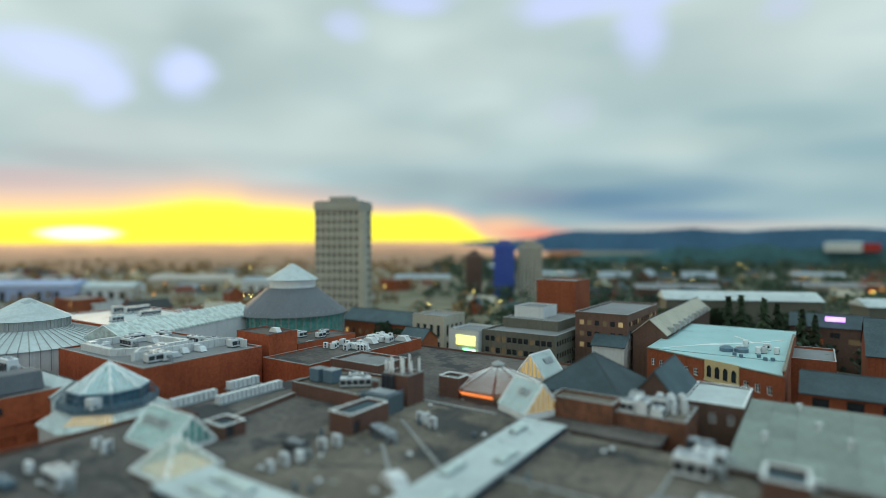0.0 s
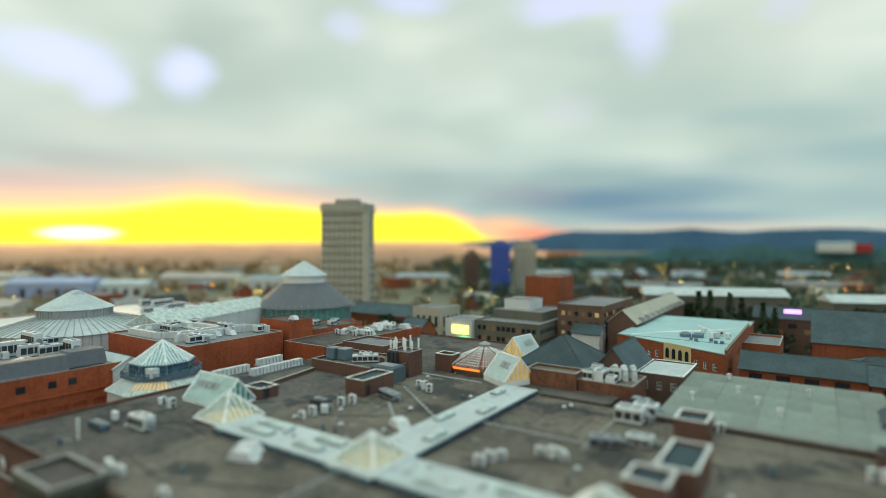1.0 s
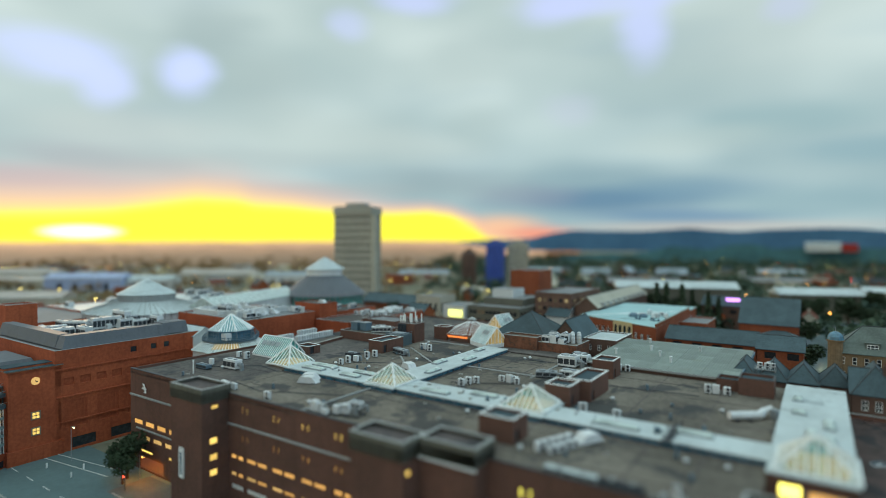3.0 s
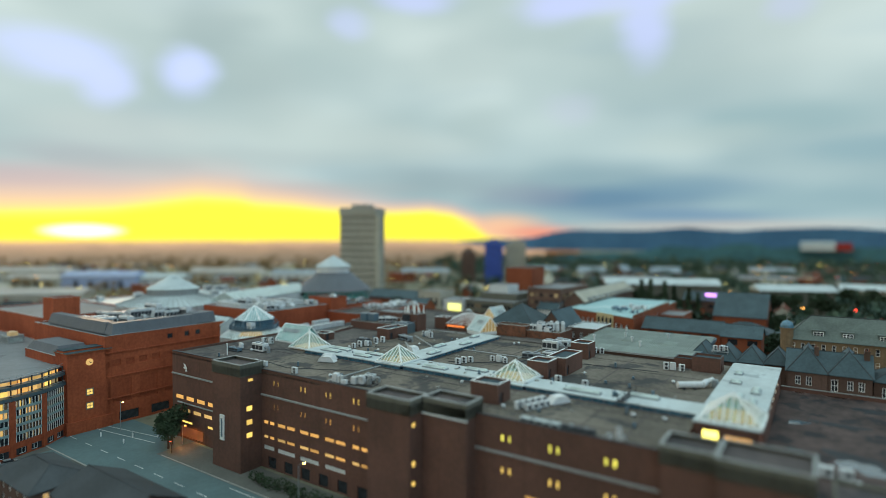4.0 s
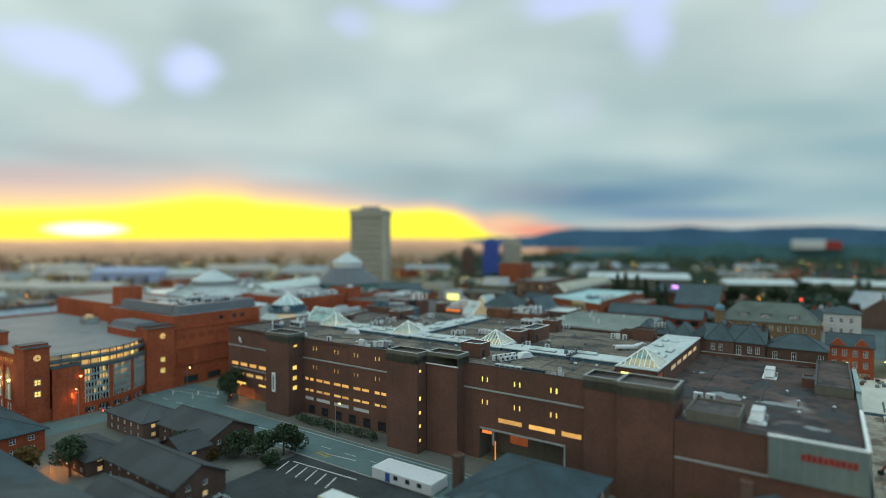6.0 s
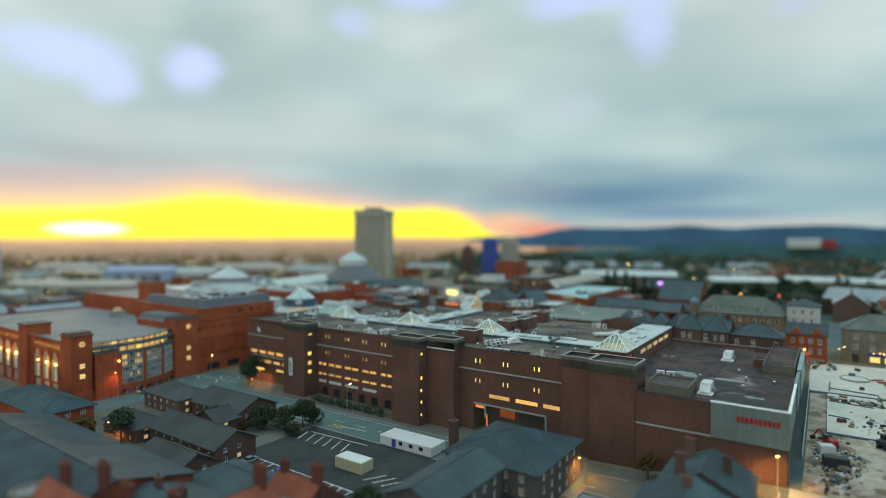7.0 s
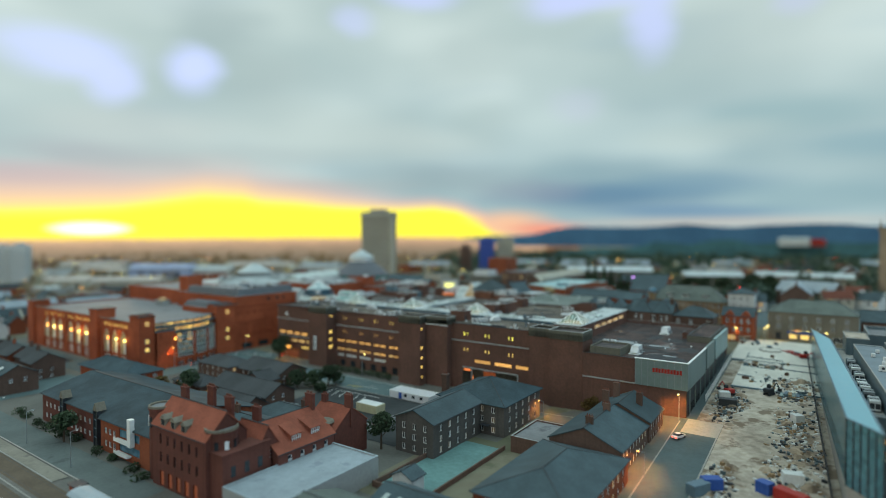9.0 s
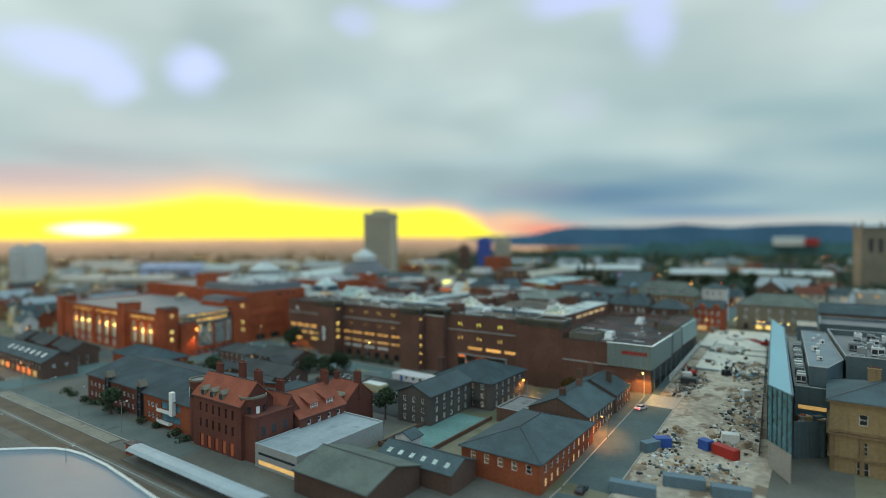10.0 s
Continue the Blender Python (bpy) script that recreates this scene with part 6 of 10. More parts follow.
lift = building("lift_lobby", "small white louvred lift lobby with a green-yellow lamp on top", "lift lobby", -192, 2.4, -185, 7.4, 24.6, "trim_grey", "felt_grey", base=AR, parapet=0.2, wins={"s": [(0.4 + 0.9 * i, 1.1 + 0.9 * i, 22.5, 24.2, "pale") for i in range(7)], "e": [(0.5, 4.5, 22.6, 24.2, "pale")]})
part("lamp_box", M().cbox(3.5, 2.5, 2.4, 3.2, 2.4, 1.5, 0.1), "lit_cream", lift, "green-yellow lit lantern box")

# ---- large orange brick store behind the junction ----
A = building("department_store", "large orange brick store with blank arches and a grey mansard roof", "store", -178, 8, -126, 52, 29.6, "brick_orange", "felt_grey", parapet=0.4,
             wins={"e": [(2 + 4.1 * i, 4.6 + 4.1 * i, 20.4, 22.4, "brick") for i in range(10)] + [(2.2 + 8.2 * i, 7.8 + 8.2 * i, 9.0, 16.2, "brick") for i in range(5)] + [(19.5, 21.3, 26.6, 28.2, "dark"), (25.5, 27.2, 26.6, 28.2, "dark"), (29.5, 31.2, 26.6, 28.2, "dark"), (4, 10, 3.2, 6.0, "dark"), (14, 20, 3.2, 6.0, "dark"), (26, 32, 3.2, 6.0, "dark")]})
ga = A.matrix_world.translation.z
for z in (10.5, 17.2, 24.6):
    part("string_course", M().box(52.0, 0.2, z - ga, 52.3, 43.8, z + 0.4 - ga), "brick_orange", A)
for z0, v0, v1 in ((30.0, 2, 30),):
    for x0, y0, x1, y1 in ((47.0, v0, 51.6, v1), (6.0, v0, 46.9, v0 + 4.2), (43.0, v1 + 0.1, 49.5, v1 + 9)):
        part("mansard", M().prism([(x0, y0), (x1, y0), (x1, y1), (x0, y1)], z0 - ga, 33.4 - ga, [(x0 + 0.1, y0 + 1.2), (x1 - 1.2, y0 + 1.2), (x1 - 1.2, y1 - 0.1), (x0 + 0.1, y1 - 0.1)]), "mansard_grey", A, "grey sloped metal mansard")
lowA = building("store_wing", "lower orange brick wing with a grey mansard edge", "store", -156, -2.3, -134.2, 7.8, 24.5, "brick_orange", "felt_grey", parapet=0.4)
part("mansard", M().prism([(0.3, 0.3), (21.6, 0.3), (21.6, 9.6), (0.3, 9.6)], 24.9 - 2.5, 27.4 - 2.5, [(2, 1.6), (20, 1.6), (20, 8.6), (2, 8.6)]), "mansard_grey", lowA)
building("brick_tower", "plain square orange brick tower above the store roof", "tower", -187, 14, -178.4, 23, 37.5, "brick_orange", "felt_grey", parapet=0.5)
building("store_wing", "long orange brick store wing with a grey roof", "store", -245, 14, -188, 50, 29.5, "brick_orange", "felt_grey", parapet=0.5)
for i in range(30):
    u, v = RNG.uniform(-172, -134), RNG.uniform(16, 50)
    if i % 2:
        fan_unit(u, v, 29.6, 2.0, 1.4, 1.7, 1, rot=RNG.choice((0, 90)))
    else:
        plant(u, v, 29.6, RNG.uniform(4, 10), 2.2, RNG.uniform(1.6, 4.2), RNG.choice((0, 90, 30)), "unit_white")

# ---- octagonal glass lantern ----
lan = thing("glass_lantern", "octagonal glazed lantern with blue steel frame on a pale skirt roof", "lantern", at(-113.2, 52.2, 0))
oct8 = lambda r: [(r * math.cos(math.pi / 8 + math.pi / 4 * i), r * math.sin(math.pi / 8 + math.pi / 4 * i)) for i in range(8)]
part("drum", M().prism(oct8(11.2), 8, 25.8), "render_white", lan, "pale rendered drum")
part("skirt_roof", M().prism(oct8(11.8), 25.8, 28.4, oct8(7.4)), "glass_pale", lan, "pale glazed skirt roof")
gl = M()
for i in range(8):
    a, b, c, d = oct8(11.85)[i], oct8(11.85)[(i + 1) % 8], oct8(7.45)[(i + 1) % 8], oct8(7.45)[i]
    for k in range(9):
        s = (k + 0.5) / 9
        p = (a[0] + (b[0] - a[0]) * s, a[1] + (b[1] - a[1]) * s, 25.9)
        q = (d[0] + (c[0] - d[0]) * s, d[1] + (c[1] - d[1]) * s, 28.5)
        gl.bar(p, q, 0.16)
part("skirt_grid", gl, "trim_white", lan)
s1, s2 = oct8(10.4), oct8(8.4)
for i in (6,):
    j = (i + 1) % 8
    part("skirt_light", M().slab([(*s1[i], 26.76), (*s1[j], 26.76), (*s2[j], 27.92), (*s2[i], 27.92)], 0.05), "lit_gable", lan, "warm lit glazing in the skirt")
part("glazing", M().prism(oct8(6.6), 28.3, 31.4), "glass_blue", lan)
fr = M()
for i in range(8):
    a, b = oct8(6.75)[i], oct8(6.75)[(i + 1) % 8]
    for k in range(4):
        x, y = a[0] + (b[0] - a[0]) * k / 4, a[1] + (b[1] - a[1]) * k / 4
        fr.bar((x, y, 28.3), (x, y, 31.4), 0.3 if k == 0 else 0.16)
    for z in (28.9, 30.2, 31.3):
        fr.bar((*a, z), (*b, z), 0.16)
    e, f = oct8(8.5)[i], oct8(8.5)[(i + 1) % 8]
    for z in (28.6, 29.2, 29.7):
        fr.bar((*e, z), (*f, z), 0.12)
    fr.bar((*e, 28.3), (*e, 29.8), 0.14)
part("steel_frame", fr, "metal_blue", lan, "blue-grey steel frame and rail")
bal = part("balcony", M().prism(oct8(8.7), 28.38, 28.55), "metal_blue", lan, "blue steel balcony")
for i in range(8):
    a, b = oct8(8.6)[i], oct8(8.6)[(i + 1) % 8]
    part("rail", M().bar((*a, 29.75), (*b, 29.75), 0.14).bar((*a, 29.15), (*b, 29.15), 0.09), "metal_blue", bal)
    for k in range(5):
        x, y = a[0] + (b[0] - a[0]) * k / 5, a[1] + (b[1] - a[1]) * k / 5
        part("baluster", shared(("baluster",), lambda: M().box(-0.06, -0.06, 0, 0.06, 0.06, 1.25), "metal_blue"), None, bal, "", pose(x, y, 28.55))
    part("strut", M().bar((a[0] * 0.98, a[1] * 0.98, 29.7), (a[0] * 0.82, a[1] * 0.82, 31.4), 0.14), "metal_blue", bal)
part("eave", M().prism(oct8(7.3), 31.3, 31.44), "metal_blue", lan)
part("roof_glass", M().prism(oct8(6.7), 31.4, 36.0, oct8(0.25)), "glass_lantern", lan)
rb = M()
for i in range(8):
    a, b = oct8(6.75)[i], oct8(6.75)[(i + 1) % 8]
    for k in range(7):
        s = k / 7
        p = Vector((a[0] + (b[0] - a[0]) * s, a[1] + (b[1] - a[1]) * s, 31.45))
        h = 1 - abs(2 * s - 1) if k else 1.0
        mid = Vector(((a[0] + b[0]) / 2, (a[1] + b[1]) / 2, 31.45))
        q = p + (Vector((0, 0, 36.1)) - mid) * h if k else Vector((0, 0, 36.1))
        rb.bar(tuple(p), tuple(q), 0.32 if k == 0 else 0.18)
part("roof_grid", rb, "trim_white", lan)
part("fan_box", M().cbox(4.6, -4.9, 28.9, 2.4, 2.0, 2.1), "unit_white", lan)
link = building("link_roof", "pale pitched glass link roof beside the lantern", "roof", -140, 47, -125.5, 55, 28.5, "render_white", "membrane_white", roof="gx", rise=2.4, base=8)

# ---- brick block with pale plant screens ----
Bk = building("brick_block", "orange brick retail block with pale plant screens on its roof", "retail block", -158, 61, -117.3, 91.2, 32.2, "brick_orange", "felt_grey", parapet=0.4)
gb2 = Bk.matrix_world.translation.z
def screen(u0, v0, u1, v1, h, parent, k=0.12):
    m = M()
    n = max(1, int(math.hypot(u1 - u0, v1 - v0) / 1.6))
    du, dv = (u1 - u0) / n, (v1 - v0) / n
    for i in range(n):
        a, b = (u0 + du * (i + 0.03), v0 + dv * (i + 0.03)), (u0 + du * (i + 0.97), v0 + dv * (i + 0.97))
        nx, ny = -dv / math.hypot(du, dv) * k, du / math.hypot(du, dv) * k
        m.prism([(a[0], a[1]), (b[0], b[1]), (b[0] + nx, b[1] + ny), (a[0] + nx, a[1] + ny)], 32.2 - gb2, 32.2 + h - gb2)
    part("plant_screen", m, "render_white", parent, "pale panelled plant screen")


for s in ((5, 3, 20, 3), (20, 3, 24, 8), (24, 8, 24, 22), (2, 8, 5, 3), (2, 20, 2, 8), (24, 22, 2, 20)):
    screen(*s, 1.7, Bk, 1.3)
for s in ((30, 3, 30, 27), (30, 27, 37, 28), (24, 8, 30, 3)):
    screen(*s, 2.0, Bk, 0.6)
for i in range(26):
    u, v = -158 + RNG.uniform(3, 37), 61 + RNG.uniform(3, 28)
    if i % 3 == 0:
        plant(u, v, 32.2, RNG.uniform(3, 7), 2.0, 1.8, RNG.choice((0, 90)), "unit_white")
    elif i % 3 == 1:
        fan_unit(u, v, 32.2, 1.8, 1.2, 1.6, 1, rot=RNG.choice((0, 90, 180)))
    else:
        cowl(u, v, 32.2, 3.4, 1.6, 1.3, RNG.choice((0, 90)))
building("brick_block", "orange brick retail block with a flat roof of air units", "retail block", -117, 91.4, -100.2, 137, 29.4, "brick_orange", "felt_plum", parapet=0.3)
building("brick_block", "raised orange brick roof block above its neighbours", "retail block", -131, 93.6, -117.4, 103, 34.8, "brick_orange", "felt_plum", parapet=0.3, coping="felt_dark")
cowl(-121, 98.5, 34.8, 3.4, 1.6, 1.3, 0)
building("brick_block", "low orange brick roof block with a dark felt roof", "retail block", -131, 103.2, -117.4, 126, 31.0, "brick_orange", "felt_plum", parapet=0.3, coping="felt_dark")
for i in range(5):
    plant(-129 + 2.6 * i, 110 + RNG.uniform(-2, 10), 29.4 if i > 3 else 31.0, 3.0, 1.6, 1.4, 90, "unit_white", False)
for i in range(14):
    fan_unit(-115.4 + RNG.uniform(0, 13.5), 108 + RNG.uniform(0, 26), 29.4, 1.8, 1.2, 1.6, 1, rot=RNG.choice((0, 90)))

# ---- glass domes and vault of the arcade ----
dm = thing("glass_dome", "tiered round glass dome with pale roofs over the arcade", "dome", at(-186, 64, 0))
ring = lambda r, n=20: [(r * math.cos(2 * math.pi * i / n), r * math.sin(2 * math.pi * i / n)) for i in range(n)]
part("drum", M().prism(ring(22), 8, 31.5), "render_white", dm)
part("lower_roof", M().prism(ring(22.6), 31.5, 35.2, ring(10.6)), "membrane_white", dm, "pale lower ring roof")
part("clerestory", M().prism(ring(10.4), 35.2, 37.8), "trim_grey", dm)
part("upper_roof", M().prism(ring(11.0), 37.8, 40.8, ring(5.6)), "membrane_white", dm)
part("cap", M().prism(ring(5.6), 40.8, 43.4, ring(0.8)), "membrane_white", dm, "pale faceted cap")
db = M()
for i in range(60):
    a = 2 * math.pi * i / 60
    db.bar((22.1 * math.cos(a), 22.1 * math.sin(a), 26), (22.1 * math.cos(a), 22.1 * math.sin(a), 31.4), 0.16)
    db.bar((22.7 * math.cos(a), 22.7 * math.sin(a), 31.6), (10.7 * math.cos(a), 10.7 * math.sin(a), 35.3), 0.16)
    db.bar((10.45 * math.cos(a), 10.45 * math.sin(a), 35.2), (10.45 * math.cos(a), 10.45 * math.sin(a), 37.8), 0.2)
tagged(part("glazing_grid", db, "trim_grey", dm), kind="stuff")
va = thing("glass_vault", "long pale glazed arcade roof with green-tinted glass", "arcade roof", at(-171.5, 102, 0, 18))
prof = [(-7, 32.2), (-6.9, 32.8), (-3.5, 34.6), (0, 36.4), (3.5, 34.6), (6.9, 32.8), (7, 32.2)]
vm = M()
vm.v = [(x, y, z) for y in (-30, 30) for x, z in prof]
vm.f = [(i, i + 1, 8 + i, 7 + i) for i in range(6)] + [tuple(range(7))[::-1], tuple(range(7, 14))]
part("vault_glass", vm, "glass_pale", va)
vb = M()
for j in range(17):
    y = -30 + 60 * j / 16
    for (x0, z0), (x1, z1) in zip(prof, prof[1:]):
        vb.bar((x0, y, z0 + 0.05), (x1, y, z1 + 0.05), 0.2)
part("vault_grid", vb, "trim_white", va)
part("vault_wall", M().box(-6.8, -30, 8, 6.8, 30, 32.4), "render_white", va)
ring = lambda r, n=24: [(r * math.cos(2 * math.pi * i / n), r * math.sin(2 * math.pi * i / n)) for i in range(n)]
rd = thing("round_roof", "grey conical roof with a small white glazed lantern", "roof", at(-169, 146, 2.8))
part("drum", M().prism(ring(19.5), 8, 29.5), "glass_teal", rd, "glazed drum")
part("cone", M().prism(ring(21), 29.5, 39, ring(9.2)), "mansard_grey", rd)
part("lantern_drum", M().prism(ring(8.6), 39, 42), "trim_white", rd)
part("lantern_roof", M().prism(ring(10), 42, 48, ring(0.6)), "membrane_white", rd)
db = M()
for i in range(48):
    a = 2 * math.pi * i / 48
    db.bar((19.7 * math.cos(a), 19.7 * math.sin(a), 20), (19.7 * math.cos(a), 19.7 * math.sin(a), 31), 0.25)
part("drum_grid", db, "trim_grey", rd)

# ---- corrugated market shed and neighbours to the east of the mall roof ----
shed = thing("market_shed", "low shed with a weathered green-grey corrugated roof", "shed", at(-9.8, 87, 0))
W, D, SZ = 35.4, 36.6, 27.8
part("wall", M().box(0, 0, 8, W, D, SZ - 0.2), "brick_brown", shed)
for j in range(5):
    for i in range(9):
        part("roof_sheet", shared(("sheet",), lambda: M().slab([(0, 0, 0), (W / 9 - 0.06, 0, 0), (W / 9 - 0.06, D / 5 + 0.1, 0.18), (0, D / 5 + 0.1, 0.18)], 0.06), "corrugated"), None, shed, "", pose(W * i / 9, D * j / 5, SZ + 0.11 * j, 0, 0, 0))
ribs = M()
for i in range(58):
    x = W * i / 57
    ribs.bar((x, -0.1, SZ + 0.04), (x, D, SZ + 0.75), 0.09)
part("rib_grid", ribs, "corrugated", shed)
part("gutter", M().box(-0.2, -0.5, SZ - 0.5, W + 0.2, -0.05, SZ - 0.05), "trim_grey", shed)
part("end_trim", M().box(W, -0.3, SZ - 0.5, W + 0.35, D, SZ + 0.4), "metal_blue", shed)
for x, y in ((4, 12), (11, 22), (19, 9), (23, 27), (8, 33), (15, 15)):
    part("roof_vent", M().cyl(x, y, SZ, SZ + 1.6, 0.3, 8).cyl(x, y, SZ + 1.6, SZ + 1.85, 0.5, 8), "unit_white", shed)
plant(-14, 93, ROOF, 4, 3, 1.6, 0, "metal_dark")
for u, v in ((-3, 85), (-1, 85.6), (1, 86)):
    fan_unit(u, v, ROOF, 1.2, 0.8, 1.6)

# brick and slate group
building("slate_house", "old brick hall with a steep dark slate roof", "building", -46.5, 103.6, -29.4, 122, 29.8, "brick_brown", "slate", roof="hip", rise=6.4, wins={"e": grid_ops(2, 14, 3, (22,), 1.2, 2.0)}, base=9)
building("slate_house", "brown brick gabled hall with slate roof and a round dish", "building", -29.2, 110.0, -20.8, 128, 29.4, "brick_brown", "slate", roof="gy", rise=5.0, wins={"s": grid_ops(1, 7.4, 2, (28.4,), 1.0, 1.5)}, base=9)
building("brick_terrace", "old patched orange brick building with a flat roof", "building", -41, 97.6, -29.2, 103.4, 29.8, "brick_mixed", "felt_brown", base=9, parapet=0.5)
building("brick_terrace", "low patched orange brick building carrying fat ducts", "building", -29, 98.6, -17.2, 109.6, 28.7, "brick_mixed", "felt_brown", base=9, parapet=0.3)
for i in range(7):
    plant(-27.2 + 2.5 * (i % 3), 100.4 + 2.8 * (i // 3), 28.7, 2.3, 2.0, RNG.uniform(1.4, 2.6), RNG.choice((0, 90)), "unit_white", i % 2 == 0, "cluster of white air plant with fat ducts")
dk = thing("duct_bank", "fat white round ducts looping over the flat roof", "duct", at(-21.0, 105.6, 28.7, 25))
for i in range(3):
    x = -1.9 + 1.9 * i
    loop = M()
    pts = [(x, -1.6, 0.0)] + [(x, -1.6 + 1.6 * (1 - math.cos(a)), 1.2 + 1.5 * math.sin(a)) for a in (0, 0.52, 1.05, 1.57, 2.09, 2.62, 3.14)] + [(x, 1.6, 0.0)]
    for p_, q_ in zip(pts, pts[1:]):
        loop.tube(p_, q_, 0.62, 10)
    part("duct_loop", loop, "unit_white", dk)
part("plenum", M().cbox(-5.2, 0, 0, 3.6, 3.0, 2.2, 0.1), "unit_white", dk)
wb = building("white_roof_building", "small dark brick building with white side and white roof", "building", -20.6, 113.4, -10.1, 130, 28.7, "brick_brown", "membrane_white", base=9, parapet=0.3, coping="trim_white",
              wins={"s": grid_ops(0.6, 9.9, 3, (25.4,), 1.2, 1.9, ("dark",))})
part("white_side_wall", M().box(-0.12, 0, 2, -0.02, 16.5, 19), "render_white", wb)
# red brick building with pale teal roof
tb = building("teal_roof_building", "red brick building with a pale teal membrane roof and stone arches", "building", -38.5, 159.0, -5.0, 214, 29.8, "brick_red", "membrane_teal", parapet=0.02, coping="membrane_teal",
              wins={"e": grid_ops(3, 14, 3, (25.8, 22.4), 1.3, 1.8, ("dark",)) + [(17.6, 19, 20, 27.6, "dark", 2, 6)]})
gt = tb.matrix_world.translation.z
part("parapet", M().box(33.1, -18.0, 29.7 - gt, 33.55, 40, 31.0 - gt), "brick_red", tb)
part("coping", M().box(33.0, -18.1, 31.0 - gt, 33.65, 40, 31.12 - gt), "stone_grey", tb)
# skewed street front of the teal-roofed building
P_, Q_ = (0.0, 0.0), (33.5, -18.2)
wl = math.hypot(33.5, 18.2)
wops = [(1.5 + 2.7 * i, 2.8 + 2.7 * i, 25.4 - gt, 27.2 - gt, "dark", 2, 2) for i in range(6)] + [(28.5 + 2.8 * i, 29.8 + 2.8 * i, 25.0 - gt, 27.0 - gt, "dark", 2, 2) for i in range(3)] + [(28.5 + 2.8 * i, 29.8 + 2.8 * i, 21.6 - gt, 23.4 - gt, "dark", 2, 2) for i in range(3)]
wd = part("front_wall", M().wall(P_, Q_, 0, 29.8 - gt, wops, 0.3), "brick_red", tb)
set_windows(wd, P_, Q_, wops, 0.3)
part("side_wall", M().wall(Q_, (33.5, 0), 0, 29.8 - gt), "brick_red", tb)
part("roof", M().prism([(0.3, -0.02), (33.3, -17.9), (33.3, -0.02)], 29.3 - gt, 29.75 - gt), "membrane_teal", tb)
part("coping", M().bar((0, 0, 29.85 - gt), (33.5, -18.2, 29.85 - gt), 0.3).bar((33.4, -18.2, 29.85 - gt), (33.4, 0, 29.85 - gt), 0.3), "stone_grey", tb)
skew = pose(0, 0, 0, 0, 0, math.degrees(math.atan2(-18.2, 33.5)))
ap_ = part("arch_panel", M().box(18.4, -0.25, 25.2 - gt, 27.6, -0.02, 30.2 - gt).box(18.2, -0.4, 24.9 - gt, 27.8, -0.05, 25.2 - gt), "render_cream", tb, "cream stone arcade panel", skew)
for i in range(4):
    x = 19.7 + 2.2 * i
    part("arch_glass", M().prism([(x - 0.6, -0.3), (x + 0.6, -0.3), (x + 0.6, -0.24), (x - 0.6, -0.24)], 25.9 - gt, 28.2 - gt).prism([(x - 0.6, -0.3), (x + 0.6, -0.3), (x + 0.6, -0.24), (x - 0.6, -0.24)], 28.2 - gt, 28.8 - gt, [(x - 0.25, -0.3), (x + 0.25, -0.3), (x + 0.25, -0.24), (x - 0.25, -0.24)]), "glass_dark", ap_)
seam = M()
for (a, b, c, d) in ((10, 10, 24, 24), (24, 24, 31, 34), (24, 24, 18, 34), (4, 2, 16, 18), (16, 18, 24, 24)):
    seam.bar((a, b, 29.86 - gt), (c, d, 29.86 - gt), 0.25)
part("seam_grid", seam, "trim_white", tb)
for x, y, r in ((19, 13, 1.7), (22.5, 13.6, 1.7)):
    v = thing("roof_cowl", "large dark teal fan cowl on the teal roof", "vent", at(-38.5 + x, 153 + y, 29.8), "fan cowls")
    part("drum", M().cyl(0, 0, 0, 0.9, r, 14), "metal_blue", v)
    part("cap", M().cyl(0, 0, 0.9, 1.5, r * 1.05, 14, r * 0.5), "metal_blue", v)
for i in range(9):
    fan_unit(-38.5 + RNG.uniform(22, 31), 155 + RNG.uniform(8, 22), 29.8, 1.8, 1.2, 1.6, 1, rot=RNG.choice((0, 90)))
for x in (21.5, 23.2, 27.0, 28.6, 30.2):
    v = thing("roof_vent", "small dark vent cap on the teal roof", "vent", at(-38.5 + x, 159 + RNG.uniform(-1, 3), 29.8), "mushroom vents")
    part("shaft", M().cyl(0, 0, 0, 0.8, 0.5, 8), "metal_blue", v)
barn = building("long_barn", "long building with a pale stone-tiled barrel roof and small dormers", "building", -47, 176, -37, 256, 31.0, "brick_brown", "stone_cream", roof="gy", rise=4.4, base=11)
for i in range(9):
    part("dormer", M().box(9.0, 6 + 8.0 * i, 20, 11.0, 8 + 8.0 * i, 21.6), "trim_grey", barn)
building("slate_house", "small white-fronted house with slate roof", "house", -58, 170, -48, 182, 27, "render_white", "slate", roof="gx", rise=4, base=11)
# curved slate-blue terrace
for i, (u0, v0, u1, v1, top) in enumerate(((-2.0, 142, 24.6, 155, 26.8), (24.9, 141, 37, 153, 26.4))):
    building("slate_terrace", "low red brick terrace with a blue slate roof and dark windows", "building", u0, v0, u1, v1, top, "brick_red", "slate", roof="gx", rise=3.4, over=0.5,
             wins={"s": [(2 + 6 * k, 5 + 6 * k, top - 2.9, top - 0.9, "dark") for k in range(int((u1 - u0) / 6))]})
building("brick_block", "red brick block with dark flat roof", "building", -5.5, 178, 5, 199, 27.0, "brick_red", "felt_grey", parapet=0.6)
building("slate_hall", "big red brick hall with a steep blue slate roof", "hall", 13, 205, 34, 232, 25.6, "brick_red", "slate", roof="gx", rise=9.5)
building("glazed_foyer", "low building with a sharp white-edged slate roof", "building", 20, 168, 38, 182, 24.0, "brick_red", "slate", roof="hip", rise=3.5)
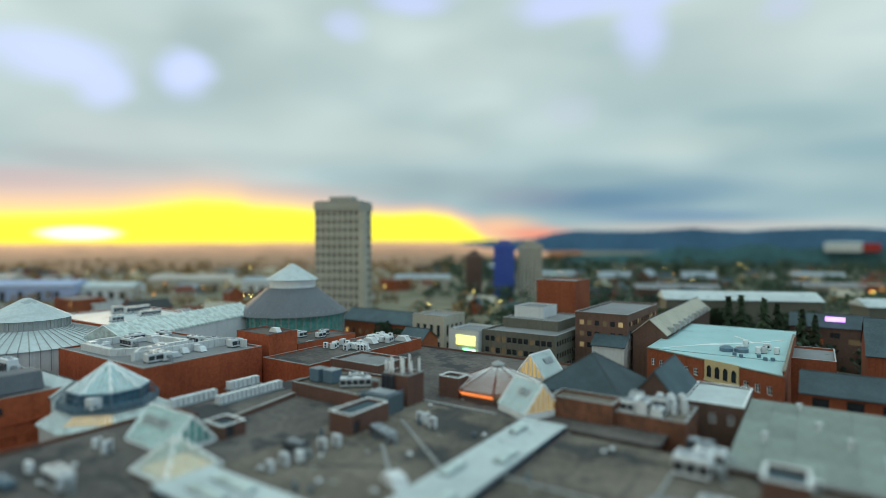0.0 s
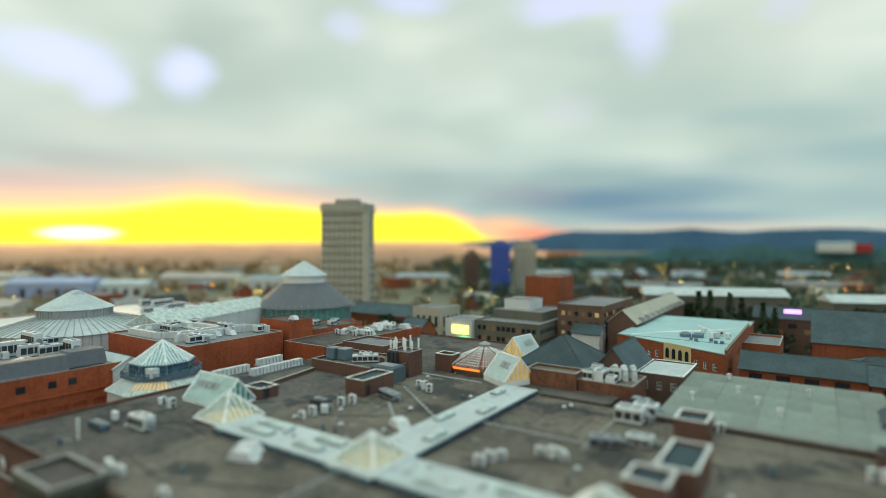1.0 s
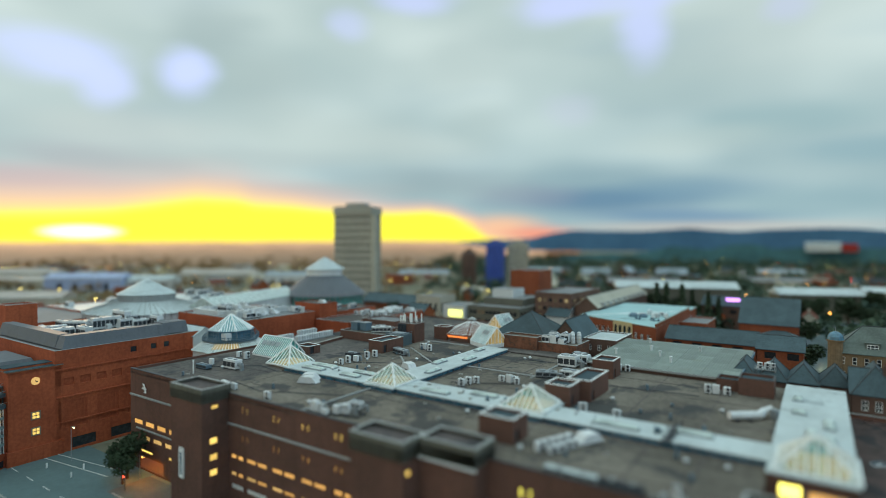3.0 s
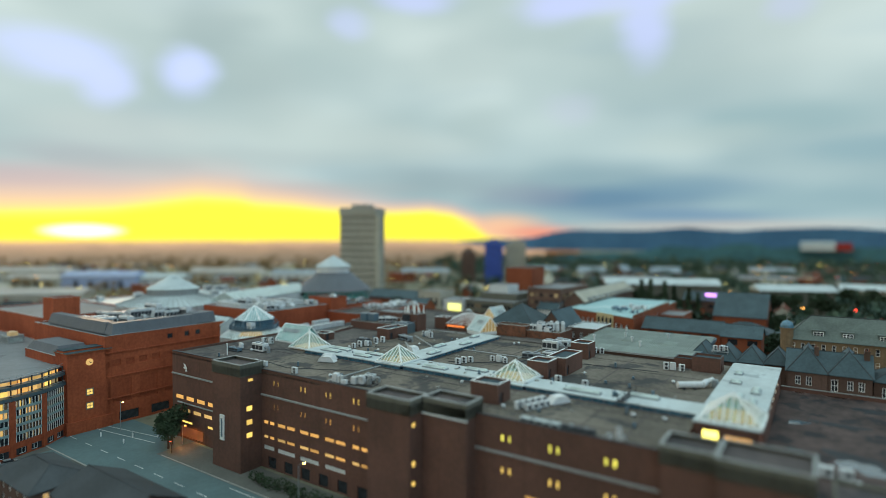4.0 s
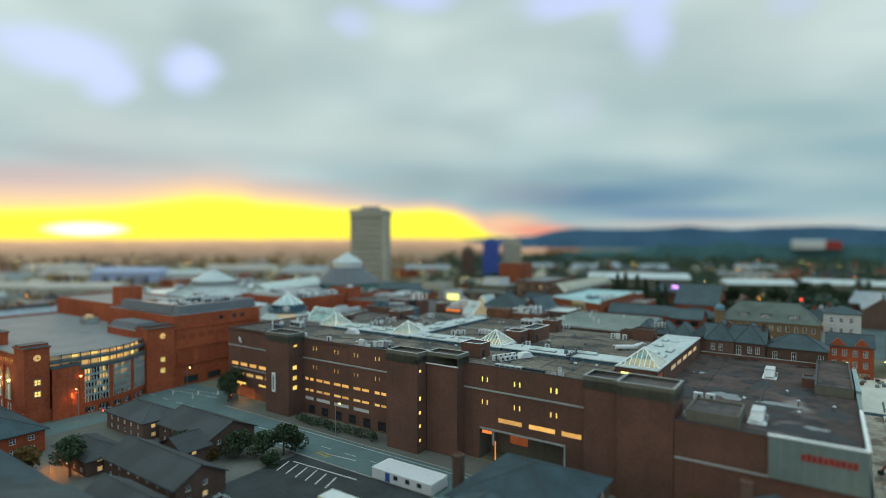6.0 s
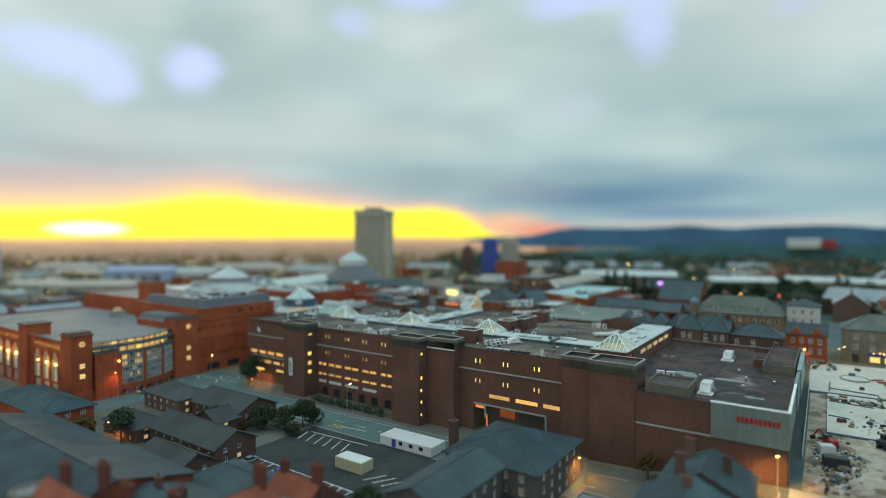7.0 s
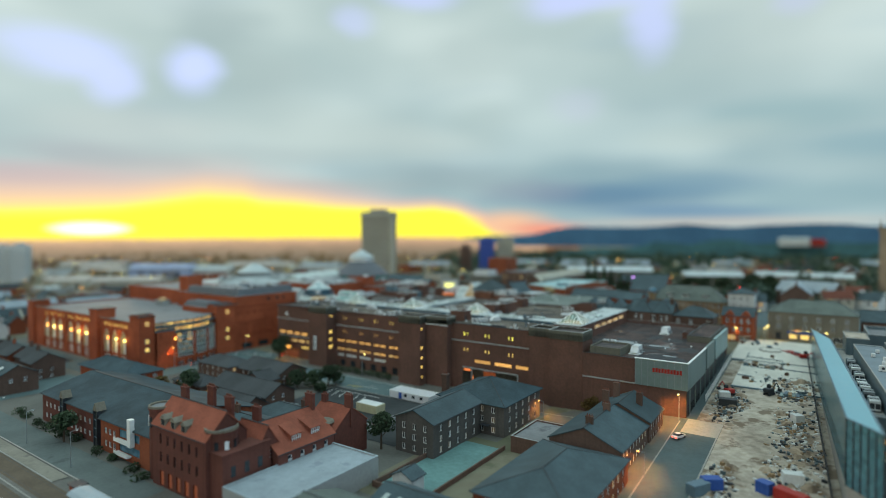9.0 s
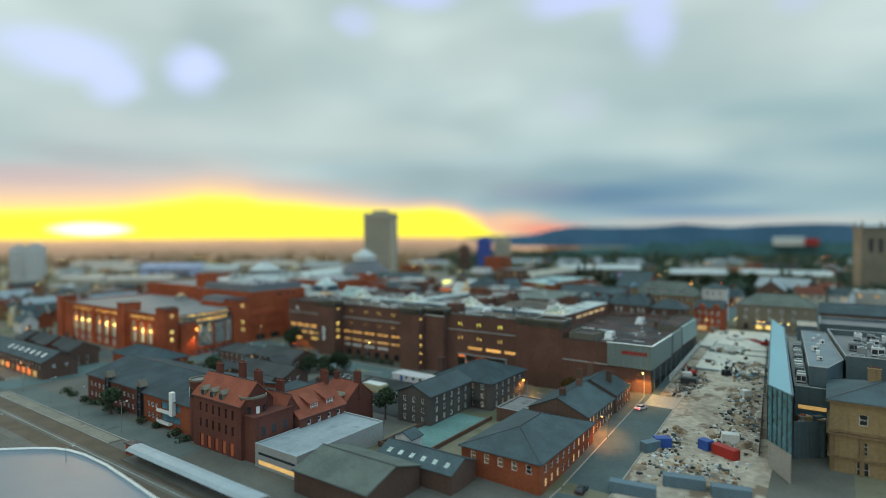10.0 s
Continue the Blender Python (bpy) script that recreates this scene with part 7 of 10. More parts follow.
ps = building("neon_shop", "dark shop with a pink and violet neon sign", "shop", -8, 246, 16, 262, 27.8, "brick_brown", "slate", roof="gx", rise=4, base=11, wins={"s": [(3, 6, 24, 26, "dark"), (8, 10.5, 21, 23.5, "rust"), (12.5, 15.5, 24, 26, "dark"), (18, 22, 22, 24, "dim")]})
part("neon_sign", M().box(11, -0.6, 19.2, 17, -0.1, 20.8), "lit_pink", ps, "glowing pink neon sign")

# slate terrace behind the low store
def sash(pairs_at, z, w=1.15, h=2.1):
    return [(x + k, x + k + w, z, z + h, RNG.choice(("dark", "dark", "dim")), 2, 2) for x in pairs_at for k in (0.0, 1.55)]


building("slate_terrace", "dark brick terrace with slate roof, chimneys and white sash windows", "terrace", 46.6, 91.6, 63.9, 103, 27.0, "brick_brown", "slate", roof="gx", rise=4.4, chimneys=((6.2, 4.6, 5.4, 1.0), (16.4, 4.6, 5.4, 1.2)))
building("slate_terrace", "lower dark brick terrace with slate roof and tall white windows", "terrace", 64.1, 92.2, 80, 104, 26.3, "brick_brown", "slate", roof="hip", rise=3.8, wins={"s": [(1.6, 2.9, 22.6, 25.0, "dark", 2, 2), (6.6, 7.9, 22.6, 25.2, "dark", 2, 2), (13.4, 14.8, 22.6, 25.0, "dark", 2, 2)]})
for u0, u1, rise, ws in ((46.8, 55.1, 5.6, ((1.6, 2.8, 23.7), (3.9, 5.1, 23.7))), (55.3, 63.7, 5.4, ((0.5, 1.9, 23.0), (3.7, 4.9, 23.7), (5.9, 7.1, 23.7)))):
    building("slate_gable", "dark slate hipped roof bay with white sash windows below", "house", u0, 90.9, u1, 106, 27.0, "brick_brown", "slate", roof="hip", rise=rise, over=0.3, group="slate gables", wins={"s": [(x0, x1, z, 25.9, "dark", 2, 2) for x0, x1, z in ws]})
for i in range(4):
    hs = building("slate_gable", "dark slate hipped roof house with a pale rooflight", "house", 22.4 + 6.2 * i, 97 + 1.0 * i, 28.4 + 6.2 * i, 110, 26.2, "brick_brown", "slate", roof="hip", rise=4.0, group="slate gables", wins={"s": [(2.4, 3.5, 23.6, 25.8, "warm", 1, 2), (4.1, 5.2, 23.6, 25.8, "warm", 1, 2)]} if i == 0 else None)
    if i != 1:
        hz = 26.2 - hs.matrix_world.translation.z
        part("roof_window", M().slab([(4.3, 4.2, hz + 2.40), (5.3, 4.2, hz + 1.07), (5.3, 6.4, hz + 1.07), (4.3, 6.4, hz + 2.40)], 0.14), "glass_pale", hs, "pale roof window")
pf = thing("unit_platform", "steel platform carrying air units on the slate roof", "platform", at(30.2, 100.4, 27.2))
part("deck", M().box(-2.2, -1.6, 1.0, 2.2, 1.6, 1.15), "metal_grey", pf)
for x, y in ((-2, -1.4), (2, -1.4), (-2, 1.4), (2, 1.4)):
    part("leg", M().cyl(x, y, -0.6, 1.0, 0.08, 6), "metal_grey", pf)
part("rail", M().bar((-2.2, -1.6, 2.0), (2.2, -1.6, 2.0), 0.08).bar((-2.2, -1.6, 1.1), (-2.2, -1.6, 2.0), 0.08).bar((2.2, -1.6, 1.1), (2.2, -1.6, 2.0), 0.08), "trim_grey", pf)
for x, y in ((-1.3, -0.5), (0.2, -0.6), (1.4, -0.4), (0.6, 0.9)):
    fan_unit(30.2 + x, 100.4 + y, 28.35, 1.1, 0.8, 1.4, 2)
# stone building with green slates and dormers
gs = building("dormer_building", "sandstone building with green slate roof and white dormer windows", "building", 44, 135, 78, 149, 28.4, "sandstone", "slate_green", roof="hip", rise=7.0,
              wins={"s": grid_ops(1.0, 33, 12, (25.2,), 1.05, 2.1, ("dark", "dark", "dark", "dim"), (1, 2)) + grid_ops(1.0, 33, 12, (21.2,), 1.05, 2.1, ("dark", "dim"), (1, 2))})
gg = gs.matrix_world.translation.z
tur = part("turret", M().cyl(0.6, 0.6, 0, 31.4 - gg, 1.8, 16).cyl(0.6, 0.6, 31.4 - gg, 31.8 - gg, 2.1, 16), "sandstone", gs, "round sandstone corner turret")
dome_m = M()
for k in range(4):
    a0, a1 = radians(22.5 * k), radians(22.5 * (k + 1))
    dome_m.cyl(0.6, 0.6, 31.8 - gg + 2.4 * math.sin(a0), 31.8 - gg + 2.4 * math.sin(a1), 2.0 * math.cos(a0), 16, max(0.05, 2.0 * math.cos(a1)))
part("dome", dome_m, "glass_blue", tur, "blue-grey glazed dome")
part("finial", M().cyl(0.6, 0.6, 34.1 - gg, 35.4 - gg, 0.12, 8, 0.03), "metal_grey", tur)
for x in (9.0, 16.5, 25.5):
    d = part("dormer", M().box(x - 1.6, 1.2, 29.2 - gg, x + 1.6, 4.4, 31.2 - gg).box(x - 1.8, 1.0, 31.2 - gg, x + 1.8, 4.8, 31.5 - gg), "slate_green", gs)
    part("window", M().box(x - 1.35, 1.12, 29.4 - gg, x + 1.35, 1.2, 31.0 - gg), "glass_dark", d)
    part("window_frame", frame_mesh(2.7, 1.6, 3, 2, 0.16), None, d, "", pose(x, 1.12, 29.4 - gg))
# bright brick house, hotel
oh = building("bright_brick_house", "bright orange painted brick shop house with white sash windows", "house", 79.6, 118, 92.4, 130, 24.6, "brick_bright", "slate", roof="gx", rise=3.2,
              wins={"s": grid_ops(0.8, 12, 4, (21.2, 17.6), 1.2, 2.1, ("dark",), (2, 2)) + [(1.2, 5.6, 13.8, 16.0, "warm", 4, 1), (6.8, 11.6, 13.8, 16.0, "dim", 4, 1)]})
for x in (3.2, 9.6):
    part("gable_front", M().prism([(x - 2.2, -0.15), (x + 2.2, -0.15), (x + 2.2, 1.4), (x - 2.2, 1.4)], 24.6 - oh.matrix_world.translation.z, 27.0 - oh.matrix_world.translation.z, [(x - 0.2, -0.15), (x + 0.2, -0.15), (x + 0.2, 1.4), (x - 0.2, 1.4)]), "brick_bright", oh)
building("white_house", "tall white rendered house behind the terrace", "house", 78.6, 143, 90, 153, 32.4, "render_white", "slate", roof="hip", rise=2.5, wins={"s": grid_ops(1, 10, 3, (29, 25.2), 1.2, 1.9)})
building("stone_hotel", "grey stone three-storey hotel with green slate hip roof", "hotel", 97, 128, 130, 144, 26.6, "stone_grey", "slate_green", roof="hip", rise=5.2, chimneys=((16, 8, 6.2, 2.4),),
         wins={"s": grid_ops(1.5, 31.5, 6, (22.9, 19.3), 1.5, 2.0, ("dark",), (2, 2)) + [(8.2, 11.2, 14.9, 17.0, "lit", 3, 1), (12.4, 15.6, 14.9, 17.0, "lit", 3, 1), (3, 5, 14.4, 17.4, "door"), (17.2, 20.6, 14.9, 17.0, "white", 4, 2), (24, 28, 14.6, 17.0, "dark", 3, 1)]})
hf = thing("shop_fascia", "dark blue shop fascia with glowing lamps over the hotel shops", "shop sign", at(97, 128, 17.4))
part("board", M().box(7.4, -0.5, 0, 21.4, -0.03, 0.9), "blue_paint", hf)
for x in (9.2, 12.2, 15.2, 18.4):
    part("lamp", M().cbox(x, -0.7, 0.95, 0.25, 0.25, 0.2, 0.04), "bulb_yellow", hf)
building("slate_terrace", "dark brick terrace with slate roof and white windows", "terrace", 131, 130, 165, 142, 24.6, "brick_brown", "slate", roof="gx", rise=4, wins={"s": grid_ops(1.5, 32, 9, (20.8,), 1.2, 2.0, ("dark", "dim", "warm"))})

# ---- building site ----
drape("site_ground", "pale churned soil of a building site", 87, 13, 124, 120, "soil", 0.16, "ground", step=3)
drape("site_ground", "trampled sandy soil of the building site", 95.5, -80, 124, 13, "soil", 0.155, "ground", step=3)
# dark sheet laid to paint the shadow between store and fence
drape("lane", "dark strip standing for shadow between the store and the fence", 85.3, 13, 88.2, 92, "asphalt", 0.20, "lane", step=3)
drape("forecourt", "sandy paved forecourt beside the store lit orange", 86, 2, 95.4, 12.9, "concrete_pale", 0.16, "forecourt", step=3)
def slab_at(u0, v0, u1, v1, dz, label="new white concrete floor slab on the building site"):
    ob = new("floor_slab", sheet(span(u0, u1, 4), span(v0, v1, 4), lambda u, v: 5.9 + 0.065 * v + dz).mesh("floor_slab", "slab"))
    ob.matrix_world = at(0, 0, 0)
    tagged(ob, label, "floor slab")


slab_at(92.5, 50, 119, 84, 0.45)
slab_at(87.6, 84.5, 119, 121, 0.7)
edge = M()
for u0, v0, u1, v1, z in ((92.3, 49.5, 119, 49.9, 9.6), (88, 84.1, 119, 84.4, 12.0)):
    edge.box(u0, v0, z - 2.5, u1, v1, z + (0.065 * (v1 - v0)))
ob = new("slab_edge", edge.mesh("slab_edge", "metal_blue"))
ob.matrix_world = at(0, 0, 0)
tagged(ob, "blue-grey steel edge shuttering along the slab", "shuttering")
def heap(m, u, v, s, rng, flat=False):
    """A broken lump or a short stack, added to a mesh in plan coordinates."""
    z = gz(u, v) + (0.5 if v > 50 else 0.1)
    a0 = rng.uniform(0, 3)
    n = 4 if flat else 5
    r = [s * rng.uniform(0.7, 1.1) * (1.7 if flat and k % 2 else 1.0) for k in range(n)]
    lo = [(u + r[k] * math.cos(a0 + 6.283 * k / n), v + r[k] * math.sin(a0 + 6.283 * k / n)) for k in range(n)]
    k2 = 0.92 if flat else 0.4
    m.prism(lo, z, z + s * (rng.choice((0.12, 0.3, 0.6, 1.0, 1.7)) if flat else rng.uniform(0.15, 0.5)), [(u + (x - u) * k2, v + (y - v) * k2) for x, y in lo])


srng = random.Random(5)
# plan centre, spread, share: machine yard, formwork store, the piles beside the fin and along the street
PILES = ((93.0, 37, 1.8, 5.0, 0.13), (96.5, 31, 1.8, 3.5, 0.13), (94.0, 22, 1.6, 5.0, 0.07), (109.0, 58, 4.5, 5.0, 0.12), (110.5, 46, 4.0, 3.0, 0.07), (112.0, 22, 3.0, 6.0, 0.12), (114.0, 4, 3.0, 6.0, 0.10), (112.5, -14, 3.2, 5.0, 0.08), (99.0, -26, 1.8, 5.0, 0.08), (105.0, -38, 4.5, 3.5, 0.06), (113.0, -38, 3.5, 5.0, 0.04))


def pile_spot(rng):
    q = rng.random()
    for u, v, du, dv, share in PILES:
        q -= share
        if q < 0:
            return rng.gauss(u, du), rng.gauss(v, dv)
    return rng.uniform(92, 119), rng.uniform(-70, 46)


for name, label, material, n, size in (("rubble", "grey broken rubble strewn over the building site", "rubble", 1700, (0.1, 0.45)), ("soil_heaps", "brown and tan soil heaps on the building site", "soil_dark", 130, (0.6, 2.6)), ("scrap", "dark scrap and formwork lying on the building site", "metal_dark", 800, (0.1, 0.55)),
                                       ("pale_debris", "white bags and boards lying on the building site", "render_white", 1000, (0.1, 0.5)), ("steel_debris", "blue-grey steel offcuts on the building site", "panel_teal", 700, (0.1, 0.5)), ("site_timber", "loose brown timber on the building site", "timber", 650, (0.1, 0.5))):
    m = M()
    for i in range(n):
        u, v = pile_spot(srng) if srng.random() < 0.93 or material == "soil_dark" else (srng.uniform(93, 118), srng.uniform(52, 118))
        on_track = -14 < v < 46 and abs(u - 103.5) < 3.4
        if not (89.5 < u < 119.6 and v < 119) or (v > 49 and u < 93) or (v < 13 and u < 96.6) or (on_track and srng.random() < 0.93):
            continue
        heap(m, u, v, srng.uniform(*size) * (0.5 if v > 66 else 1.0), srng, material in ("metal_dark", "panel_teal", "timber", "render_white"))
    ob = new(name, m.mesh(name, material))
    ob.matrix_world = at(0, 0, 0)
    tagged(ob, label, "building material", kind="stuff")
# manhole ring and low kerbs on the slab
rg = M()
for k in range(24):
    a0, a1 = 2 * math.pi * k / 24, 2 * math.pi * (k + 1) / 24
    rg.bar((4 * math.cos(a0), 4 * math.sin(a0), 0), (4 * math.cos(a1), 4 * math.sin(a1), 0), 0.35)
ob = new("slab_ring", rg.mesh("slab_ring", "rubble"))
ob.matrix_world = at(100, 103, 5.9 + 0.065 * 103 + 0.85)
tagged(ob, "grey ring of a shaft cast in the slab", "shaft ring")
# kerbs, upstands and stacks on and before the slab
slab_z = lambda v: 5.9 + 0.065 * v + (0.7 if v > 84 else 0.45)
kb = M()
for (a, b), (c, d) in (((93.2, 88.6), (105.2, 87.0)), ((105.2, 87.0), (105.9, 76.5)), ((105.9, 76.5), (116.5, 75.0)), ((93.0, 76.3), (103.5, 74.8)), ((93.2, 95.0), (93.0, 86.0)), ((108.0, 52.0), (108.4, 62.0)), ((92.8, 63.0), (97.5, 62.2))):
    kb.bar((a, b, slab_z(b) + 0.12), (c, d, slab_z(d) + 0.12), 0.3)
ob = new("slab_kerb", kb.mesh("slab_kerb", "panel_teal"))
ob.matrix_world = at(0, 0, 0)
tagged(ob, "dark low kerbs and upstands cast along the slab", "kerb")
kr = random.Random(21)
for i in range(46):
    v, u = (kr.gauss(77.5, 1.6), kr.uniform(93.5, 105.5)) if i < 20 else (kr.uniform(110, 118.5), kr.uniform(88, 95)) if i < 30 else (kr.uniform(52, 116), kr.uniform(94, 117))
    t = thing("material_pallet", "pallet of wrapped building material on the white slab", "pallet", at(u, v, slab_z(v), kr.uniform(0, 180)), "pallets on the slab")
    w_, h_ = kr.uniform(0.5, 1.2), kr.uniform(0.3, 1.0)
    part("pallet_base", M().box(-w_ - 0.05, -0.45, 0, w_ + 0.05, 0.45, 0.14), "timber", t)
    part("load", M().cbox(0, 0, 0.14, w_ * 2, 0.85, h_, 0.08), kr.choice(("metal_dark", "metal_blue", "timber", "brick_brown", "rubble", "cladding")), t)
for i in range(9):
    t = thing("formwork_stack", "stack of blue-grey formwork panels beside the slab", "formwork", at(107.6 + 1.05 * i, 46.6 + 0.35 * i + kr.uniform(-0.5, 0.5), gz(108, 47) + 0.1, kr.uniform(-12, 12)), "formwork stacks")
    for k in range(kr.randint(2, 5)):
        part("formwork_panel", M().box(-0.48, -2.0, 0.26 * k, 0.48, 2.0, 0.26 * k + 0.17), kr.choice(("cladding", "cladding_light", "metal_blue", "timber")), t, "", pose(kr.uniform(-0.1, 0.1), kr.uniform(-0.3, 0.3), 0))
for i in range(5):
    t = thing("steel_bundle", "rusty red bundle of reinforcing steel on the slab", "steel bundle", at(106.0 + 1.5 * i, 104.5 - 2.2 * i, slab_z(104), 20 + kr.uniform(-12, 12)), "steel bundles")
    for k in range(4):
        part("steel_bar", M().bar((-1.8, -0.5 + 0.3 * k, 0.12), (1.8, -0.5 + 0.3 * k, 0.12 + 0.1 * (k % 2)), 0.2), "red_paint", t)
hd = thing("site_hoarding", "thin dark hoarding fence beside the glass fin", "fence", at(0, 0, 0))
for i in range(52):
    k = i / 51
    u, v = 112.6 + 8.0 * k, 100 - 120 * k
    part("hoarding_panel", shared(("hoarding",), lambda: M().box(-0.06, -1.1, 0, 0.06, 1.1, 2.1), "metal_dark"), None, hd, "", pose(u, v, gz(u, v) + 0.15, 0, 0, 2.8))


def digger(u, v, rot, paint):
    t = thing("excavator", "red tracked excavator parked on the building site", "excavator", at(u, v, gz(u, v) + 0.2, rot), "excavators")
    for y in (-1.0, 0.6):
        part("track", M().cbox(0, y + 0.2, 0, 3.4, 0.5, 0.9, 0.2), "metal_dark", t)
    part("body", M().cbox(-0.3, 0, 1.0, 2.8, 2.2, 1.2, 0.2), paint, t)
    part("cab", M().cbox(0.6, 0.5, 2.2, 1.2, 1.0, 1.1, 0.15), "glass_dark", t)
    part("boom", M().bar((1.0, -0.3, 1.9), (3.2, -0.3, 3.6), 0.4).bar((3.2, -0.3, 3.6), (4.8, -0.3, 1.4), 0.3), paint, t)
    part("bucket", M().box(4.4, -0.8, 0.6, 5.2, 0.2, 1.5), "metal_dark", t)


digger(112, 96, 20, "red_paint")
digger(93, 40, 140, "red_paint")
digger(104, 46, 60, "metal_dark")
for u, v, rot, c, ln in ((113.6, -24.8, -27, "red_paint", 6.4), (108.6, -22.8, -27, "blue_paint", 3.0), (98.6, -26.6, 35, "blue_paint", 4.2), (113.4, -15.4, 15, "render_white", 4.2), (96.5, -30.5, 60, "metal_blue", 5), (108, -46, 15, "metal_blue", 9), (99, -55, 10, "metal_blue", 10), (117.6, -46, 15, "metal_blue", 8), (92.4, 35.5, 20, "render_white", 3.2), (94.2, 29, 10, "metal_dark", 5), (112.6, 24, 40, "render_white", 2.6)):
    t = thing("site_container", "painted steel site container on the building site", "container", at(u, v, gz(u, v) + 0.1, rot), "site containers")
    part("box", M().cbox(0, 0, 0, ln, 2.5, 2.5, 0.08), c, t)
    part("rib_set", M().box(-ln / 2 + 0.2, -1.3, 0.2, -ln / 2 + 0.35, 1.3, 2.4).box(ln / 2 - 0.35, -1.3, 0.2, ln / 2 - 0.2, 1.3, 2.4).box(-0.1, -1.3, 0.2, 0.1, 1.3, 2.4), c, t)
# white palisade along the store
fc = thing("site_fence", "white slatted hoarding fence between store and building site", "fence", at(88, 30, 0))
for i in range(42):
    v = 30 + 1.45 * i
    part("fence_panel", shared(("fence_panel",), lambda: M().box(0, 0, 0, 0.12, 0.75, 2.3), "trim_white"), None, fc, "", pose(-0.3, v - 30, gz(88, v) + 0.1))
part("fence_rail", M().bar((-0.2, 0, gz(88, 30) + 1.9), (-0.2, 60, gz(88, 90) + 1.9), 0.12), "trim_grey", fc)

# ---- glass fin and new building ----
fin = thing("glass_fin", "tall blue-green glass fin wall of a new building", "facade fin", at(0, 0, 0))
FIN = [(122.8, -25.4), (128.3, -33.4), (120.2, 76), (114.0, 100)]
part("fin_body", M().prism(FIN, 10.5, 23.94), "glass_fin", fin)
part("fin_top", M().prism(FIN, 23.95, 24.04), "glass_fin_top", fin, "pale blue glass top")
part("fin_core", M().prism([(124.2, -24.5), (127.6, -29.5), (119.8, 74), (115.4, 95)], 10.5, 23.5), "concrete_pale", fin, "pale wall behind the glass")
part("fin_base", M().prism([(123.0, -25.2), (128.1, -33.0), (120.2, 75.5), (114.3, 99.5)], 2, 10.5), "concrete_pale", fin, "pale concrete base")
for k in range(6):
    q = k / 5
    u, v = 122.8 + 5.5 * q, -25.4 - 8.0 * q
    part("seam", M().bar((u - 0.05, v - 0.06, 10.5), (u - 0.05, v - 0.06, 24), 0.16), "metal_dark", fin)
part("fin_cap", M().bar((122.8, -25.4, 24.05), (114.0, 100, 24.05), 0.25).bar((128.3, -33.4, 24.05), (120.2, 76, 24.05), 0.35).bar((122.8, -25.4, 24.05), (128.3, -33.4, 24.05), 0.2), "metal_blue", fin)
# new building behind the fin: terrace, clad boxes and a sunk plant deck
nb = thing("new_building", "new blue-grey clad building with flat roofs full of plant", "building", at(0, 0, 0))


def block(name, label, poly, z0, z1, rim=0.35, material="panel_teal", top="deck_grey", sunk=0.0):
    """A clad volume over a skewed outline with a flat roof and a rim."""
    w = part(name, M().prism(poly, z0, z1 - sunk), material, nb, label)
    cx, cy = sum(p[0] for p in poly) / len(poly), sum(p[1] for p in poly) / len(poly)
    shrink = lambda k: [(cx + (x - cx) * k, cy + (y - cy) * k) for x, y in poly]
    part("roof_sheet", M().prism(shrink(0.99), z1 - sunk, z1 - sunk + 0.04), top, w, "flat grey roof sheet")
    n = len(poly)
    for i in range(n):
        (x0, y0), (x1, y1) = poly[i], poly[(i + 1) % n]
        part("rim", M().prism([(x0, y0), (x1, y1), (x1 + (cx - x1) * 0.03, y1 + (cy - y1) * 0.03), (x0 + (cx - x0) * 0.03, y0 + (cy - y0) * 0.03)], z1 - sunk, z1 + rim), material, w)
        part("rim_cap", M().bar((x0, y0, z1 + rim), (x1, y1, z1 + rim), 0.22), "trim_grey", w)
    return w


block("terrace", "low plant terrace", [(127.4, -4), (140, -4), (140, 84), (120.6, 84)], 2, 19.5, 0.3, "panel_teal", "concrete_pale")
block("clad_box", "blue-grey clad storey", [(130.5, -2.4), (134.6, -2.4), (138.2, 12), (133.6, 63), (126.3, 63)], 19.5, 25.0, 0.15)
block("plant_deck", "sunk deck crowded with plant", [(138.8, 11), (176, 11), (176, 63), (134.2, 63)], 2, 26.2, 0.3, "panel_teal", "felt_grey", 1.6)
block("end_box", "small box with a tan roof", [(124.6, 74), (131, 74), (130.4, 90), (123.9, 90)], 19.5, 25.2, 0.2, "panel_teal", "soil")
block("rear_block", "long low rear block", [(131.5, 92), (176, 92), (176, 116), (131, 116)], 2, 24.0, 0.6, "panel_teal", "felt_grey", 0.6)
part("lit_strip", M().box(128.2, -4.2, 13.8, 134.5, -4.05, 14.8), "lit_warm", nb, "warm lit glazing under the terrace")
part("glazing", M().box(128, -4.15, 9.0, 139.5, -4.03, 13.2), "glass_blue", nb)
for i in range(34):
    u, v = 142 + 4.6 * (i % 6) + RNG.uniform(-1, 1), 16 + 7.6 * (i // 6) + RNG.uniform(-1.5, 1.5)
    plant(u, v, 24.64, RNG.uniform(2, 4.2), RNG.uniform(1.6, 2.8), RNG.uniform(1.2, 2.6), RNG.choice((0, 90)), RNG.choice(("unit_white", "unit_grey", "unit_white", "metal_grey")))
for i in range(8):
    q = i / 7
    plant(128.4 - 3.0 * q + RNG.uniform(-0.2, 0.2), 3 + 50 * q, 19.54, 2.2, RNG.uniform(3.5, 5.5), RNG.uniform(1.6, 2.8), 2, RNG.choice(("unit_white", "unit_grey", "unit_white")), False, "white and grey air plant along the terrace")
for i in range(7):
    fan_unit(131 + RNG.uniform(-1.5, 2), 8 + 7 * i, 25.04, 1.4, 0.9, RNG.uniform(0.8, 1.5), 1, RNG.choice((0, 90)))
